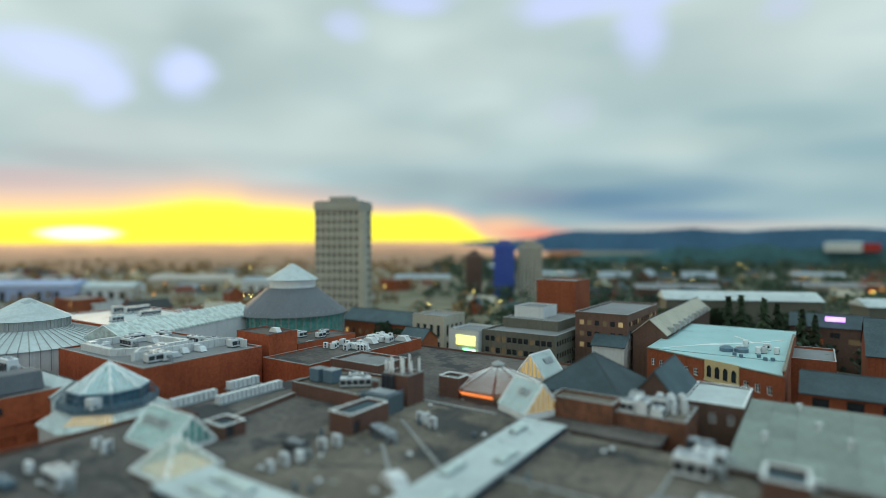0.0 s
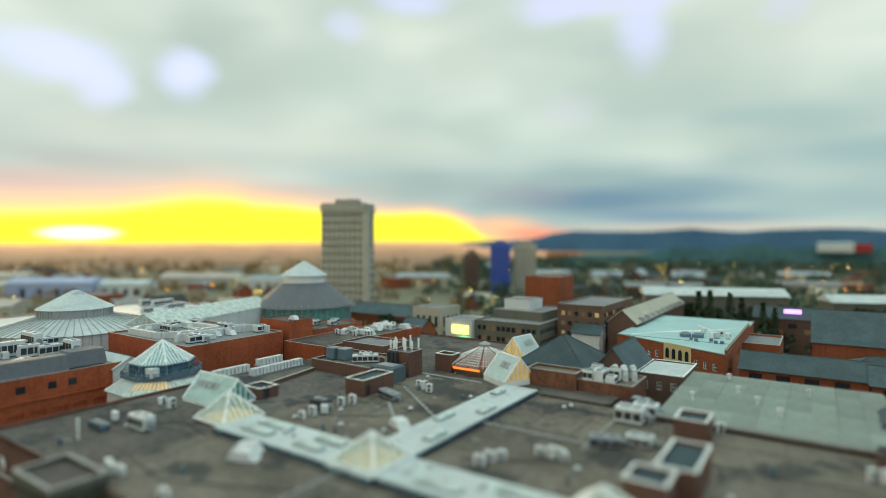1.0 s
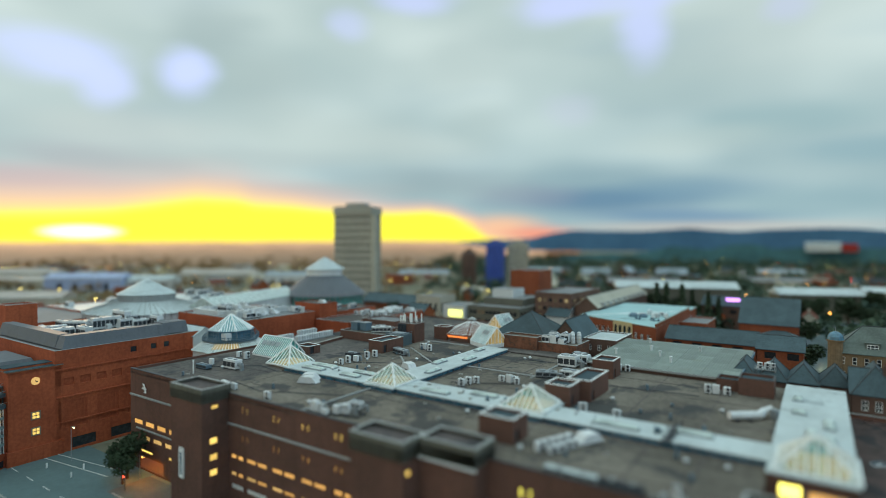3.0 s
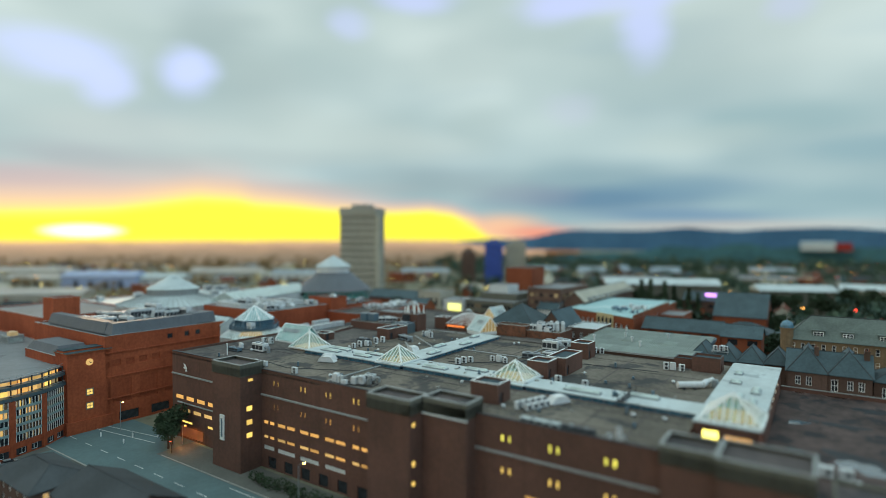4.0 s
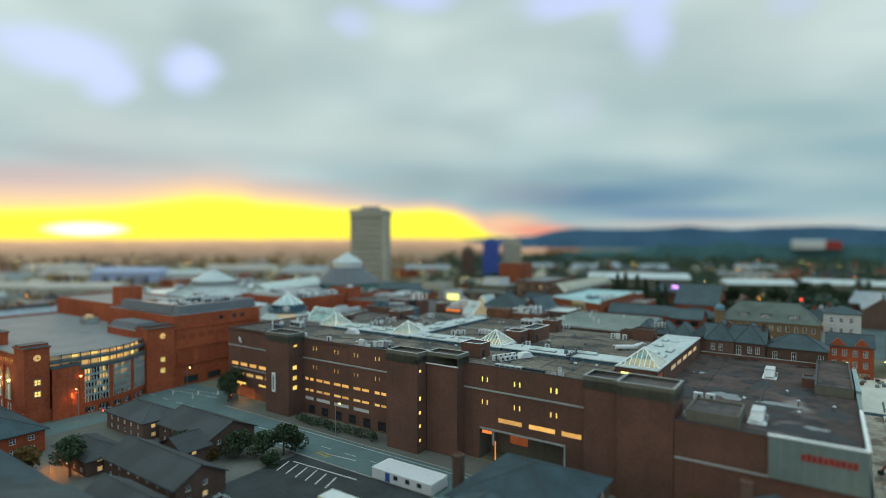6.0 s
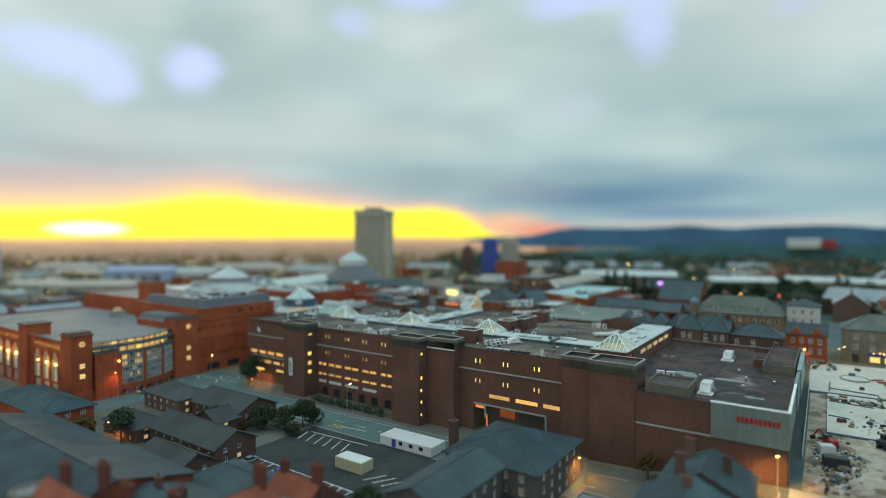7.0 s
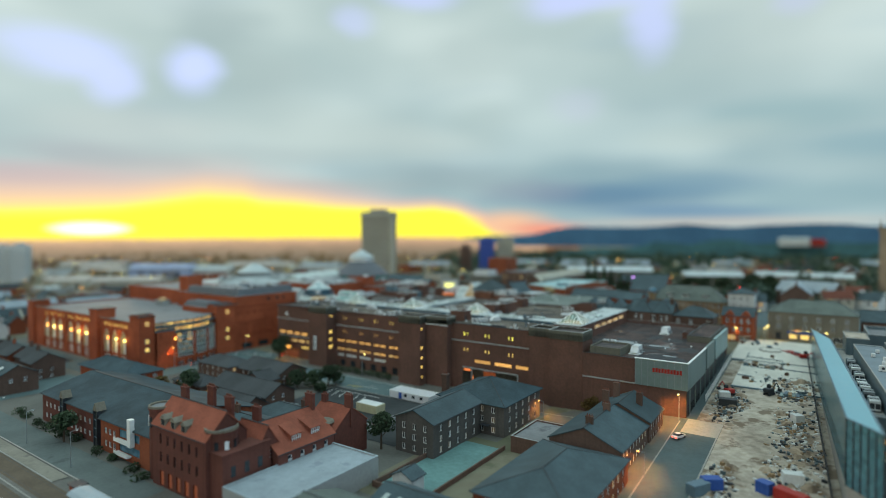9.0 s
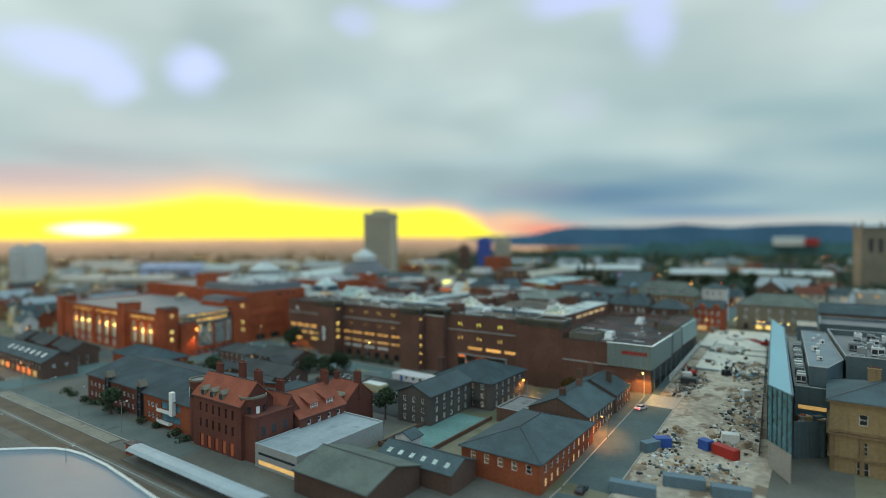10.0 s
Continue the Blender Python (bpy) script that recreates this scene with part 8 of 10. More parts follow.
hw_ = thing("dark_hoarding", "tall dark hoarding wall beside the glass fin", "hoarding", at(0, 0, 0))
for i in range(4):
    part("panel", M().prism([(127.9 + 1.65 * i, -18.2 + 1.1 * i), (129.5 + 1.65 * i, -17.15 + 1.1 * i), (129.4 + 1.65 * i, -17.0 + 1.1 * i), (127.8 + 1.65 * i, -18.05 + 1.1 * i)], 2.5, 14.0), "panel_teal", hw_)
for i in range(14):
    u, v = RNG.uniform(128.6, 134), RNG.uniform(-15, -6)
    t = thing("site_cabin_goods", "stacked goods and pale sacks behind the hoarding", "building material", at(u, v, 5.0, RNG.uniform(0, 90)), "stacked goods")
    part("stack", M().cbox(0, 0, 0, RNG.uniform(1.2, 2.4), RNG.uniform(1.0, 1.8), RNG.uniform(6.5, 9.0), 0.1), RNG.choice(("render_white", "brick_bright", "rubble", "panel_teal", "timber")), t)
sn = building("sandstone_hall", "ornate golden sandstone hall with slate roof and tall arched windows", "hall", 135.2, -20.4, 170, 2, 21.4, "sandstone_gold", "slate", roof="hip", rise=3.4, over=0.8, depth=0.5, chimneys=((9, 13, 5.6, 2.6),),
              wins={"s": grid_ops(3.5, 33, 5, (16.0,), 1.7, 2.6, ("dark",), (1, 2)) + grid_ops(3.5, 33, 5, (9.0,), 1.8, 3.2, ("dark",), (1, 3)) + grid_ops(3.5, 33, 5, (4.0,), 2.4, 3.4, ("dark",), (1, 2)), "w": grid_ops(2, 21, 4, (16.0,), 1.7, 2.6, ("dark",), (1, 2)) + grid_ops(2, 21, 4, (8.6,), 1.9, 3.8, ("dark",), (1, 3))})
gsn = sn.matrix_world.translation.z
for z, p in ((13.2, 0.6), (13.9, 0.35), (20.9, 0.8), (7.8, 0.4)):
    part("cornice", M().box(-p, -p, z - gsn, 34.8 + p, 0.0, z + 0.45 - gsn).box(-p, 0.0, z - gsn, 0.0, 22.4, z + 0.45 - gsn), "sandstone", sn)
for x in [0.2 + 5.6 * i for i in range(7)]:
    part("pilaster", M().box(x, -0.35, 0, x + 0.9, 0.0, 13.2 - gsn), "sandstone", sn)

# ---- foreground streets ----
tile = "tile_red"
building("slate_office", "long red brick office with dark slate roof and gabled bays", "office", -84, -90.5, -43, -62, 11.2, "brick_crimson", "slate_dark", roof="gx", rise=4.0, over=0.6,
         wins={"s": grid_ops(1.5, 39.5, 13, (7.4, 4.0), 1.5, 1.5, ("dark", "dark", "dim"), (2, 1))})
for u in (-68.0, -46.4):
    t = thing("stair_bay", "narrow dark glazed stair bay with a pointed stone hood", "stair bay", at(u, -90.5, 2.5), "stair bays")
    part("glazing", M().box(-0.9, -0.7, 0, 0.9, 0.3, 9.6), "glass_dark", t)
    for x in (-1.15, 0.9):
        part("jamb", M().box(x, -0.9, 0, x + 0.25, 0.3, 9.8), "metal_dark", t)
    part("hood", M().prism([(-1.3, -0.95), (1.3, -0.95), (1.3, 1.6), (-1.3, 1.6)], 9.8, 11.9, [(-0.12, -0.95), (0.12, -0.95), (0.12, 1.6), (-0.12, 1.6)]), "stone_grey", t)
    for z in (2.4, 4.8, 7.2):
        part("transom", M().box(-0.9, -0.78, z, 0.9, -0.7, z + 0.14), "metal_blue", t)
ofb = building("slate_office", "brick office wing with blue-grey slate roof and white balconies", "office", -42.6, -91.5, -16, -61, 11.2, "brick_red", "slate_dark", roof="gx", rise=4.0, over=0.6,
               wins={"s": grid_ops(1.5, 8.5, 3, (7.4, 4.0), 1.5, 1.6, ("dark",), (2, 1)) + [(10, 20.5, 8.0, 10.2, "blue"), (10, 20.5, 4.4, 6.6, "blue")]})
for z in (7.3, 3.9):
    part("balcony", M().box(9.6, -1.3, z - 2.5, 16.5, -0.05, z + 0.5 - 2.5).box(9.6, -1.3, z + 0.5 - 2.5, 16.5, -1.2, z + 1.0 - 2.5), "trim_white", ofb, "white balcony front")
part("white_fin", M().box(16.6, -1.2, 4.5, 18.2, -0.05, 11.6), "trim_white", ofb)
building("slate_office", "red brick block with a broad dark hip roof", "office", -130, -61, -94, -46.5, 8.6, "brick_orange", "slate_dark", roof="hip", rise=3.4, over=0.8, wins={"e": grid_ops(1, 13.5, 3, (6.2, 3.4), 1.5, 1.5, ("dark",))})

# crimson turreted building
cr = building("turreted_hall", "ornate crimson brick hall with red tile roof and turrets", "hall", -10.5, -94.2, 11, -84, 16.6, "brick_crimson", tile, roof="gx", rise=5.2, over=0.3, depth=0.4,
              wins={"s": grid_ops(2, 19.5, 6, (12.4, 8.2), 0.9, 2.4, ("dark",), (0, 0)) + [(3.0 + 3.4 * i, 4.8 + 3.4 * i, 2.8, 6.2, "rust") for i in range(5)]},
              chimneys=((3, 6.4, 7.4, 2.4), (9.6, 9.2, 8.0, 2.4), (16.6, 9.2, 6.6, 2.6)))
part("corner_bay", M().box(21.5, 1.0, 0, 26, 13.2, 11.4).box(21.3, 0.8, 11.4, 26.2, 13.4, 11.8), "brick_crimson", cr)
for y in (3.6, 7.0, 10.4):
    for z in (2.0, 6.4):
        part("window", M().box(25.9, y - 0.6, z, 26.05, y + 0.6, z + 2.4), "glass_dark", cr)
for x, y, r, top in ((-2.2, 3.4, 2.7, 16.9), (20.4, 4.6, 3.4, 15.6)):
    tr = part("turret", M().cyl(x, y, 0, top, r, 16), "brick_crimson", cr)
    part("turret_roof", M().cyl(x, y, top, top + 0.12, r - 0.35, 16), "felt_grey", tr)
    part("turret_rim", M().cyl(x, y, top - 0.5, top, r + 0.25, 16), "brick_crimson", tr)
    rim = M().ring(x, y, top - 0.1, top + 0.5, r + 0.2, r - 0.25)
    part("parapet", rim, "stone_grey", tr, "weathered stone rim")
    for k in range(7):
        a = math.radians(-160 + 36 * k)
        part("window", M().box(-0.45, -0.1, top - 4.4, 0.45, 0.05, top - 2.0), "trim_white" if k % 3 == 1 else "glass_dark", tr, "", pose(x + (r + 0.02) * math.cos(a), y + (r + 0.02) * math.sin(a), 0, 0, 0, math.degrees(a) + 90))
for x in (4.4, 8.6, 12.8):
    d = part("dormer", M().prism([(x - 0.9, 0.1), (x + 0.9, 0.1), (x + 0.9, 2.6), (x - 0.9, 2.6)], 14.2, 15.9).prism([(x - 1.1, -0.1), (x + 1.1, -0.1), (x + 1.1, 2.8), (x - 1.1, 2.8)], 15.9, 16.9, [(x - 0.1, -0.1), (x + 0.1, -0.1), (x + 0.1, 2.8), (x - 0.1, 2.8)]), "stone_grey", cr, "lead-grey dormer")
    part("window", M().box(x - 0.6, 0.02, 14.5, x + 0.6, 0.09, 15.8), "glass_dark", d)
building("gable_bay", "crimson brick gable bay with red tile roof beside the turret", "hall", 5, -83.8, 14.6, -78, 12.6, "brick_crimson", tile, roof="gx", rise=4.4, over=0.2, wins={"e": grid_ops(0.8, 5, 2, (9.4, 6.0), 1.0, 2.0, ("dark",), (1, 2))})
wg = building("turreted_wing", "crimson brick wing with red tile roof, dormers and tall chimneys", "hall", 1.0, -80, 17, -62.5, 10.6, "brick_crimson", tile, roof="gy", rise=5.6, over=0.3,
              wins={"e": grid_ops(1.5, 16.5, 4, (7.4, 3.8), 1.2, 2.2, ("dark", "dim"), (1, 2))}, chimneys=((5.0, 2.5, 8.4, 2.6), (8.0, 16.6, 8.8, 2.8)))
for y in (6.5, 12.5):
    d = part("dormer", M().prism([(11.0, y - 1.5), (14.4, y - 1.5), (14.4, y + 1.5), (11.0, y + 1.5)], 8.6, 11.0, None).slab([(14.8, y - 1.8, 10.9), (14.8, y + 1.8, 10.9), (10.0, y + 1.8, 12.6), (10.0, y - 1.8, 12.6)], 0.2), tile, wg)
    part("window", frame_mesh(2.6, 1.7, 4, 2, 0.14), None, d, "", pose(14.46, y, 9.0, 0, 0, 90))
building("gable_house", "crimson brick gabled house with a blank end wall and broad chimney", "house", 5.5, -61.8, 16.5, -50, 10.8, "brick_crimson", tile, roof="gx", rise=4.6, over=0.2, chimneys=((10.2, 5.8, 7.6, 2.4), (1.2, 5.8, 6.4, 1.8)))
tr = thing("stair_turret", "small round crimson brick stair turret with a flat top", "turret", at(12.4, -61.5, 2.5))
part("shaft", M().cyl(0, 0, 0, 9.8, 2.4, 16), "brick_crimson", tr)
part("rim", M().cyl(0, 0, 9.8, 10.3, 2.6, 16, 2.3), "stone_grey", tr)
building("rear_building", "low rear building with slate roof and pale rooflights", "building", -15, -80, 0.6, -62, 9.6, "brick_brown", "slate", roof="gx", rise=3.4, chimneys=((4, 9, 5.4, 1.6), (12, 9, 5.4, 1.6)))
building("rear_building", "low brick rear building with slate roof", "building", -22, -61, 4.6, -47, 8.2, "brick_brown", "slate", roof="hip", rise=3.0, chimneys=((18, 7, 5.0, 1.5),))

# white flat roof and near roofs
building("white_flat_building", "two-storey building with a broad pale flat roof and lit shopfront", "shop", 16.6, -94, 32.2, -63, 8.0, "trim_grey", "membrane_grey", parapet=0.3, coping="shelter_grey",
              wins={"s": [(1, 15, 3.2, 4.4, "warm"), (1, 15, 5.6, 6.4, "dark")], "w": grid_ops(1, 31, 7, (5.4,), 2.2, 1.0, ("dark",), (0, 0))})
building("grey_roof_building", "low brick building with a weathered grey pitched roof", "building", 36, -98, 58, -80, 7.6, "brick_brown", "slate_green", roof="gx", rise=2.8)
gr = building("grey_roof_building", "low brick building with a worn slate roof and pale skylights", "building", 44, -79, 66, -68.5, 6.8, "brick_brown", "slate", roof="gx", rise=2.2)
gz_ = 6.8 - gr.matrix_world.translation.z
for i in range(6):
    x = 2.0 + 3.4 * i
    part("rooflight", M().slab([(x, 1.3, gz_ + 0.82), (x + 1.1, 1.3, gz_ + 0.82), (x + 1.1, 2.7, gz_ + 1.40), (x, 2.7, gz_ + 1.40)], 0.1), "glass_pale", gr)
building("lean_to", "small pale rendered outbuilding", "outbuilding", 39, -66, 44.6, -61.5, 6.6, "render_white", "slate", roof="gy", rise=1.4)
drape("sports_court", "teal surfaced sports court behind a low wall", 34, -66, 47.6, -30, "turf_teal", 0.2, "court", step=4)
drape("verge", "brown worn verge round the sports court", 30, -70, 56, -26, "ground", 0.12, "verge", step=4)
fw = thing("court_wall", "low dark wall with railings round the sports court", "wall", at(0, 0, 0))
part("wall_run", M().box(33.4, -66.6, 2, 48.2, -66.2, 4.0).box(47.8, -66.2, 2, 48.2, -29.6, 3.8).box(33.4, -66.2, 2, 33.8, -29.6, 3.8), "brick_brown", fw)

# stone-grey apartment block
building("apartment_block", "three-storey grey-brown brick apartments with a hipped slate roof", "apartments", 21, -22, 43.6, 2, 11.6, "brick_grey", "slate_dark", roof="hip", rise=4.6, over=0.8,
              wins={"s": grid_ops(1.5, 21, 5, (9.0, 6.2, 3.3), 1.3, 1.7, ("dark", "dark", "dim"), (2, 1)), "e": grid_ops(1.5, 22.5, 5, (9.0, 6.2, 3.3), 1.3, 1.7, ("dark", "dark", "dim"), (2, 1))})
building("apartment_block", "grey-brown brick apartment wing with dark pitched roof", "apartments", 23.5, -46, 36, -22.2, 11.8, "brick_grey", "slate", roof="gy", rise=2.6, over=0.6,
         wins={"s": grid_ops(1, 11.5, 3, (9.0, 6.2, 3.3), 1.2, 1.7, ("dark",), (2, 1)), "e": grid_ops(1.5, 22, 5, (9.0, 6.2, 3.3), 1.3, 1.7, ("dark", "dim"), (2, 1))})
for x, y, rot in ((32, -22.8, 0), (38, -22.8, 0)):
    t = thing("balcony", "dark iron balcony on the apartment front", "balcony", at(x, y, 5.6, rot), "apartment balconies")
    part("deck", M().box(-1.5, -1.2, 0, 1.5, 0.6, 0.15), "metal_dark", t)
    part("rail", M().bar((-1.5, -1.2, 1.1), (1.5, -1.2, 1.1), 0.07).bar((-1.5, -1.2, 0), (-1.5, -1.2, 1.1), 0.07).bar((1.5, -1.2, 0), (1.5, -1.2, 1.1), 0.07), "metal_dark", t)
stk = thing("chimney_stack", "tall dark brick chimney stack beside the apartments", "chimney", at(17.5, -13.5, 2.5))
part("stack", M().box(-0.9, -0.9, 0, 0.9, 0.9, 12.6).box(-1.1, -1.1, 12.6, 1.1, 1.1, 13.2), "brick_brown", stk)
part("chimney_pot", M().cyl(-0.4, 0, 13.2, 13.9, 0.22, 8).cyl(0.4, 0, 13.2, 13.9, 0.22, 8), "tile_rust", stk)

# brick terraces beside the side street
building("corner_terrace", "brown brick terrace with slate roof, chimneys and sash windows", "terrace", 64, -9, 80.6, 5.5, 10.6, "brick_brown", "slate", roof="gy", rise=3.8, chimneys=((4, 2.2, 6, 1.8), (4, 12, 6, 1.8), (12, 7, 5.4, 1.6)),
         wins={"e": grid_ops(0.8, 13.8, 5, (8.0, 4.6), 1.1, 2.0, ("dark", "dim"), (1, 2)), "s": grid_ops(1.5, 15, 4, (8.0, 4.6), 1.1, 2.0, ("dark",), (1, 2))})
building("corner_terrace", "brown brick terrace with slate roof and lean-to", "terrace", 62, -32, 80.2, -9.4, 9.8, "brick_brown", "slate", roof="gy", rise=4.0, chimneys=((9, 4, 5.6, 1.8), (9, 17, 5.6, 1.8)),
         wins={"e": grid_ops(0.8, 21.8, 8, (7.4, 4.2), 1.1, 1.9, ("dark", "dark", "warm"), (1, 2))})
building("corner_terrace", "orange lit brick corner building with broad slate roof", "terrace", 61, -67, 82, -33, 9.0, "brick_red", "slate", roof="hip", rise=3.6, over=0.6,
         wins={"s": grid_ops(1.5, 20, 5, (6.0,), 1.4, 2.2, ("dark", "dim"), (1, 2)), "e": grid_ops(1.5, 32, 9, (6.0, 2.9), 1.2, 1.9, ("dark", "amber"), (1, 2))})
building("outbuilding", "small flat roofed grey outbuilding", "outbuilding", 50, -30, 61, -14, 6.6, "brick_brown", "felt_grey", parapet=0.4)
drape("yard", "pale dusty yard beside the terraces", 46, -12, 64, 12, "paving", 0.14, "yard")

# houses by the junction
hw = lambda w: {"s": grid_ops(1, w - 1, max(2, int(w / 4)), (5.6, 3.2), 1.3, 1.2, ("dark", "dark", "dim"), (2, 1)), "e": grid_ops(1, 9, 2, (5.6, 3.2), 1.3, 1.2, ("dark", "dark", "warm"), (2, 1))}
for u0, v0, u1, v1, top, roof, rise in ((-100, -28, -79, -16, 7.6, "hip", 3.0), (-76, -25, -52, -11, 7.6, "gx", 3.2), (-84, -48, -66, -38, 6.4, "hip", 2.6), (-64, -45, -33, -33, 7.2, "gx", 3.2), (-62, -32.6, -51, -25.4, 7.0, "gy", 2.6), (-46, -58, -28, -48, 7.0, "gx", 3.0)):
    building("brown_house", "low brown brick houses with dark tiled roofs and white windows", "house", u0, v0, u1, v1, top, "brick_brown", "tile_brown", roof=roof, rise=rise, over=0.6, wins=hw(u1 - u0), group="houses by the junction")
# shops at the corner of the tram street
sh = building("shop_terrace", "row of brick shops with grey tiled roof, rooflights and lit fronts", "shops", -198, -90, -126, -77, 9.4, "brick_brown", "slate", roof="gx", rise=3.6,
              wins={"s": [(2 + 6 * i, 6.5 + 6 * i, 2.9, 5.4, RNG.choice(("lit", "warm", "dim", "orange"))) for i in range(11)] + grid_ops(1, 71, 20, (6.6,), 1.1, 1.7, ("dark", "dim"), (1, 2)), "e": grid_ops(2, 11, 2, (6.6,), 1.2, 1.6)})
for i in range(7):
    x = 30 + 6 * i
    part("rooflight", M().slab([(x, 1.6, 8.6), (x + 1.6, 1.6, 8.6), (x + 1.6, 3.6, 9.7), (x, 3.6, 9.7)], 0.12), "trim_white", sh)
for i in range(5):
    building("brick_house", "brick terraced house with dark roof", "house", -205 + 13 * i, -74 + 2 * (i % 2), -193.5 + 13 * i, -62, 9.6, RNG.choice(("brick_red", "brick_brown", "brick_crimson")), "tile_brown", roof="gx", rise=3.2, chimneys=((1, 6, 5, 1.2),), wins=hw(11.5), group="terraced houses")
building("corner_block", "stone-coloured corner block with white windows", "building", -152, -140, -122, -119, 14, "brick_brown", "slate", roof="hip", rise=3, wins={"e": grid_ops(1, 20, 5, (10.4, 7, 3.6), 1.3, 1.9, ("dark", "dim", "lit")), "n": grid_ops(1, 29, 7, (10.4, 7, 3.6), 1.3, 1.9, ("dark", "dim", "lit"))})

# station roof and tram platform shelter
stn = thing("station_roof", "broad pale blue metal roof beside the tram street", "roof", at(0, 0, 2.5))
edge = [(-95, -170), (75, -170), (75, -124.6), (28, -124), (14, -122.7), (0, -121.6), (-10.8, -121.7), (-17, -122.6), (-21, -124), (-25.5, -127), (-31.5, -132), (-60, -146), (-95, -158)]
part("roof_sheet", M().prism(edge, 5.0, 5.6, [(u, v) for u, v in edge]), "roof_blue", stn, "pale blue-grey metal sheet")
rim_m = M()
for (a, b), (c, d) in zip(edge[3:], edge[4:]):
    rim_m.bar((a, b, 5.72), (c, d, 5.72), 0.5)
part("edge_trim", rim_m, "trim_white", stn, "pale rounded roof edge")
part("wall", M().prism([(u * 0.98, v - 1.2) for u, v in edge], 0, 5.0), "glass_dark", stn)
shl = thing("tram_shelter", "long curved white platform shelter roof on posts", "shelter", at(13, -109, 2.55))
pr = [(-2.4, 3.0), (-1.6, 3.6), (0, 3.85), (1.6, 3.6), (2.4, 3.0)]
sm = M()
sm.v = [(x, y, z) for x in (-26, 26) for y, z in pr] + [(x, y, z - 0.15) for x in (-26, 26) for y, z in pr]
sm.f = [(i, 5 + i, 6 + i, i + 1) for i in range(4)] + [(10 + i, 11 + i, 16 + i, 15 + i) for i in range(4)] + [(0, 1, 11, 10), (1, 2, 12, 11), (2, 3, 13, 12), (3, 4, 14, 13), (5, 15, 16, 6), (6, 16, 17, 7), (7, 17, 18, 8), (8, 18, 19, 9), (0, 10, 15, 5), (4, 9, 19, 14)]
part("shelter_roof", sm, "shelter_grey", shl)
for i in range(9):
    part("post", M().cyl(-24 + 6 * i, 0, 0, 3.75, 0.14, 8), "metal_grey", shl)
part("platform", M().box(-28, -2.6, 0, 28, 2.6, 0.3), "paving", shl)
kio = thing("platform_kiosk", "orange kiosk at the end of the tram platform", "kiosk", at(-17, -107.5, 2.55))
part("kiosk_body", M().cbox(0, 0, 0, 3.2, 2.4, 2.8, 0.15), "brick_bright", kio)
part("kiosk_roof", M().box(-1.9, -1.5, 2.8, 1.9, 1.5, 3.0), "metal_dark", kio)

# portable office and box lorry in the car park
pk = thing("portable_office", "long white portable site office in the car park", "cabin", at(-1.0, -6.2, 2.66, 0))
part("cabin_body", M().cbox(0, 0, 0.2, 17.6, 6.4, 2.4, 0.1), "car_white", pk)
part("roof_rim", M().box(-8.8, -3.2, 2.6, 8.8, -3.0, 2.75).box(-8.8, 3.0, 2.6, 8.8, 3.2, 2.75).box(-8.8, -3.0, 2.6, -8.6, 3.0, 2.75).box(8.6, -3.0, 2.6, 8.8, 3.0, 2.75), "trim_white", pk)
part("door", M().box(-4.6, -3.26, 0.3, -3.2, -3.19, 2.4), "blue_paint", pk, "blue door")
for x in (-1.5, 2.0, 5.4):
    part("window", M().box(x - 0.6, -3.26, 1.2, x + 0.6, -3.19, 2.2), "glass_dark", pk)
part("skid", M().box(-7, -2.6, 0, 7, -2.2, 0.2).box(-7, 2.2, 0, 7, 2.6, 0.2), "metal_dark", pk)
bx = thing("container", "cream steel container with a pale lid in the car park", "container", at(-4.7, -25.1, 2.64, 90))
part("box", M().cbox(0, 0, 0, 4.4, 9.0, 2.7, 0.08), "cream_paint", bx)
part("lid", M().box(-2.0, -4.2, 2.7, 2.0, 4.2, 2.76), "render_white", bx)
part("rib_set", M().box(-2.26, -3.0, 0.2, 2.26, -2.85, 2.6).box(-2.26, 2.85, 0.2, 2.26, 3.0, 2.6).box(-2.26, -0.1, 0.2, 2.26, 0.1, 2.6), "cream_paint", bx)


def car(u, v, rot, paint, tail=False):
    """A saloon car: shaped body, glazed cabin, wheels and lamps."""
    t = thing("car", {"car_white": "white saloon car on the street", "metal_dark": "dark saloon car parked by the street", "red_paint": "red saloon car on the street", "blue_paint": "blue saloon car on the street", "metal_grey": "silver saloon car on the street"}[paint], "car", at(u, v, gz(u, v) + 0.15, rot), "cars")
    prof = [(-2.15, 0.35), (2.15, 0.35), (2.2, 0.75), (1.3, 0.95), (-1.7, 1.0), (-2.2, 0.85)]
    m = M()
    m.v = [(x, y, z) for y in (-0.88, 0.88) for x, z in prof]
    m.f = [tuple(range(6)), tuple(range(6, 12))[::-1]] + [(i, 6 + i, 6 + (i + 1) % 6, (i + 1) % 6) for i in range(6)]
    part("body", m, paint, t)
    cab = part("cabin", M().prism([(-1.6, -0.8), (1.1, -0.8), (1.1, 0.8), (-1.6, 0.8)], 0.95, 1.42, [(-1.1, -0.66), (0.4, -0.66), (0.4, 0.66), (-1.1, 0.66)]), "glass_dark", t)
    part("roof_panel", M().box(-1.08, -0.64, 1.42, 0.38, 0.64, 1.46), paint, t)
    for x in (-1.35, 1.35):
        for y in (-0.86, 0.86):
            part("wheel", M().tube((x, y - 0.1, 0.32), (x, y + 0.1, 0.32), 0.32, 12), "metal_dark", t)
    for y in (-0.6, 0.6):
        part("headlight", M().box(2.12, y - 0.2, 0.55, 2.24, y + 0.2, 0.72), "lit_warm", t)
        part("tail_light", M().box(-2.24, y - 0.2, 0.6, -2.14, y + 0.2, 0.8), "bulb_red" if tail else "red_paint", t)


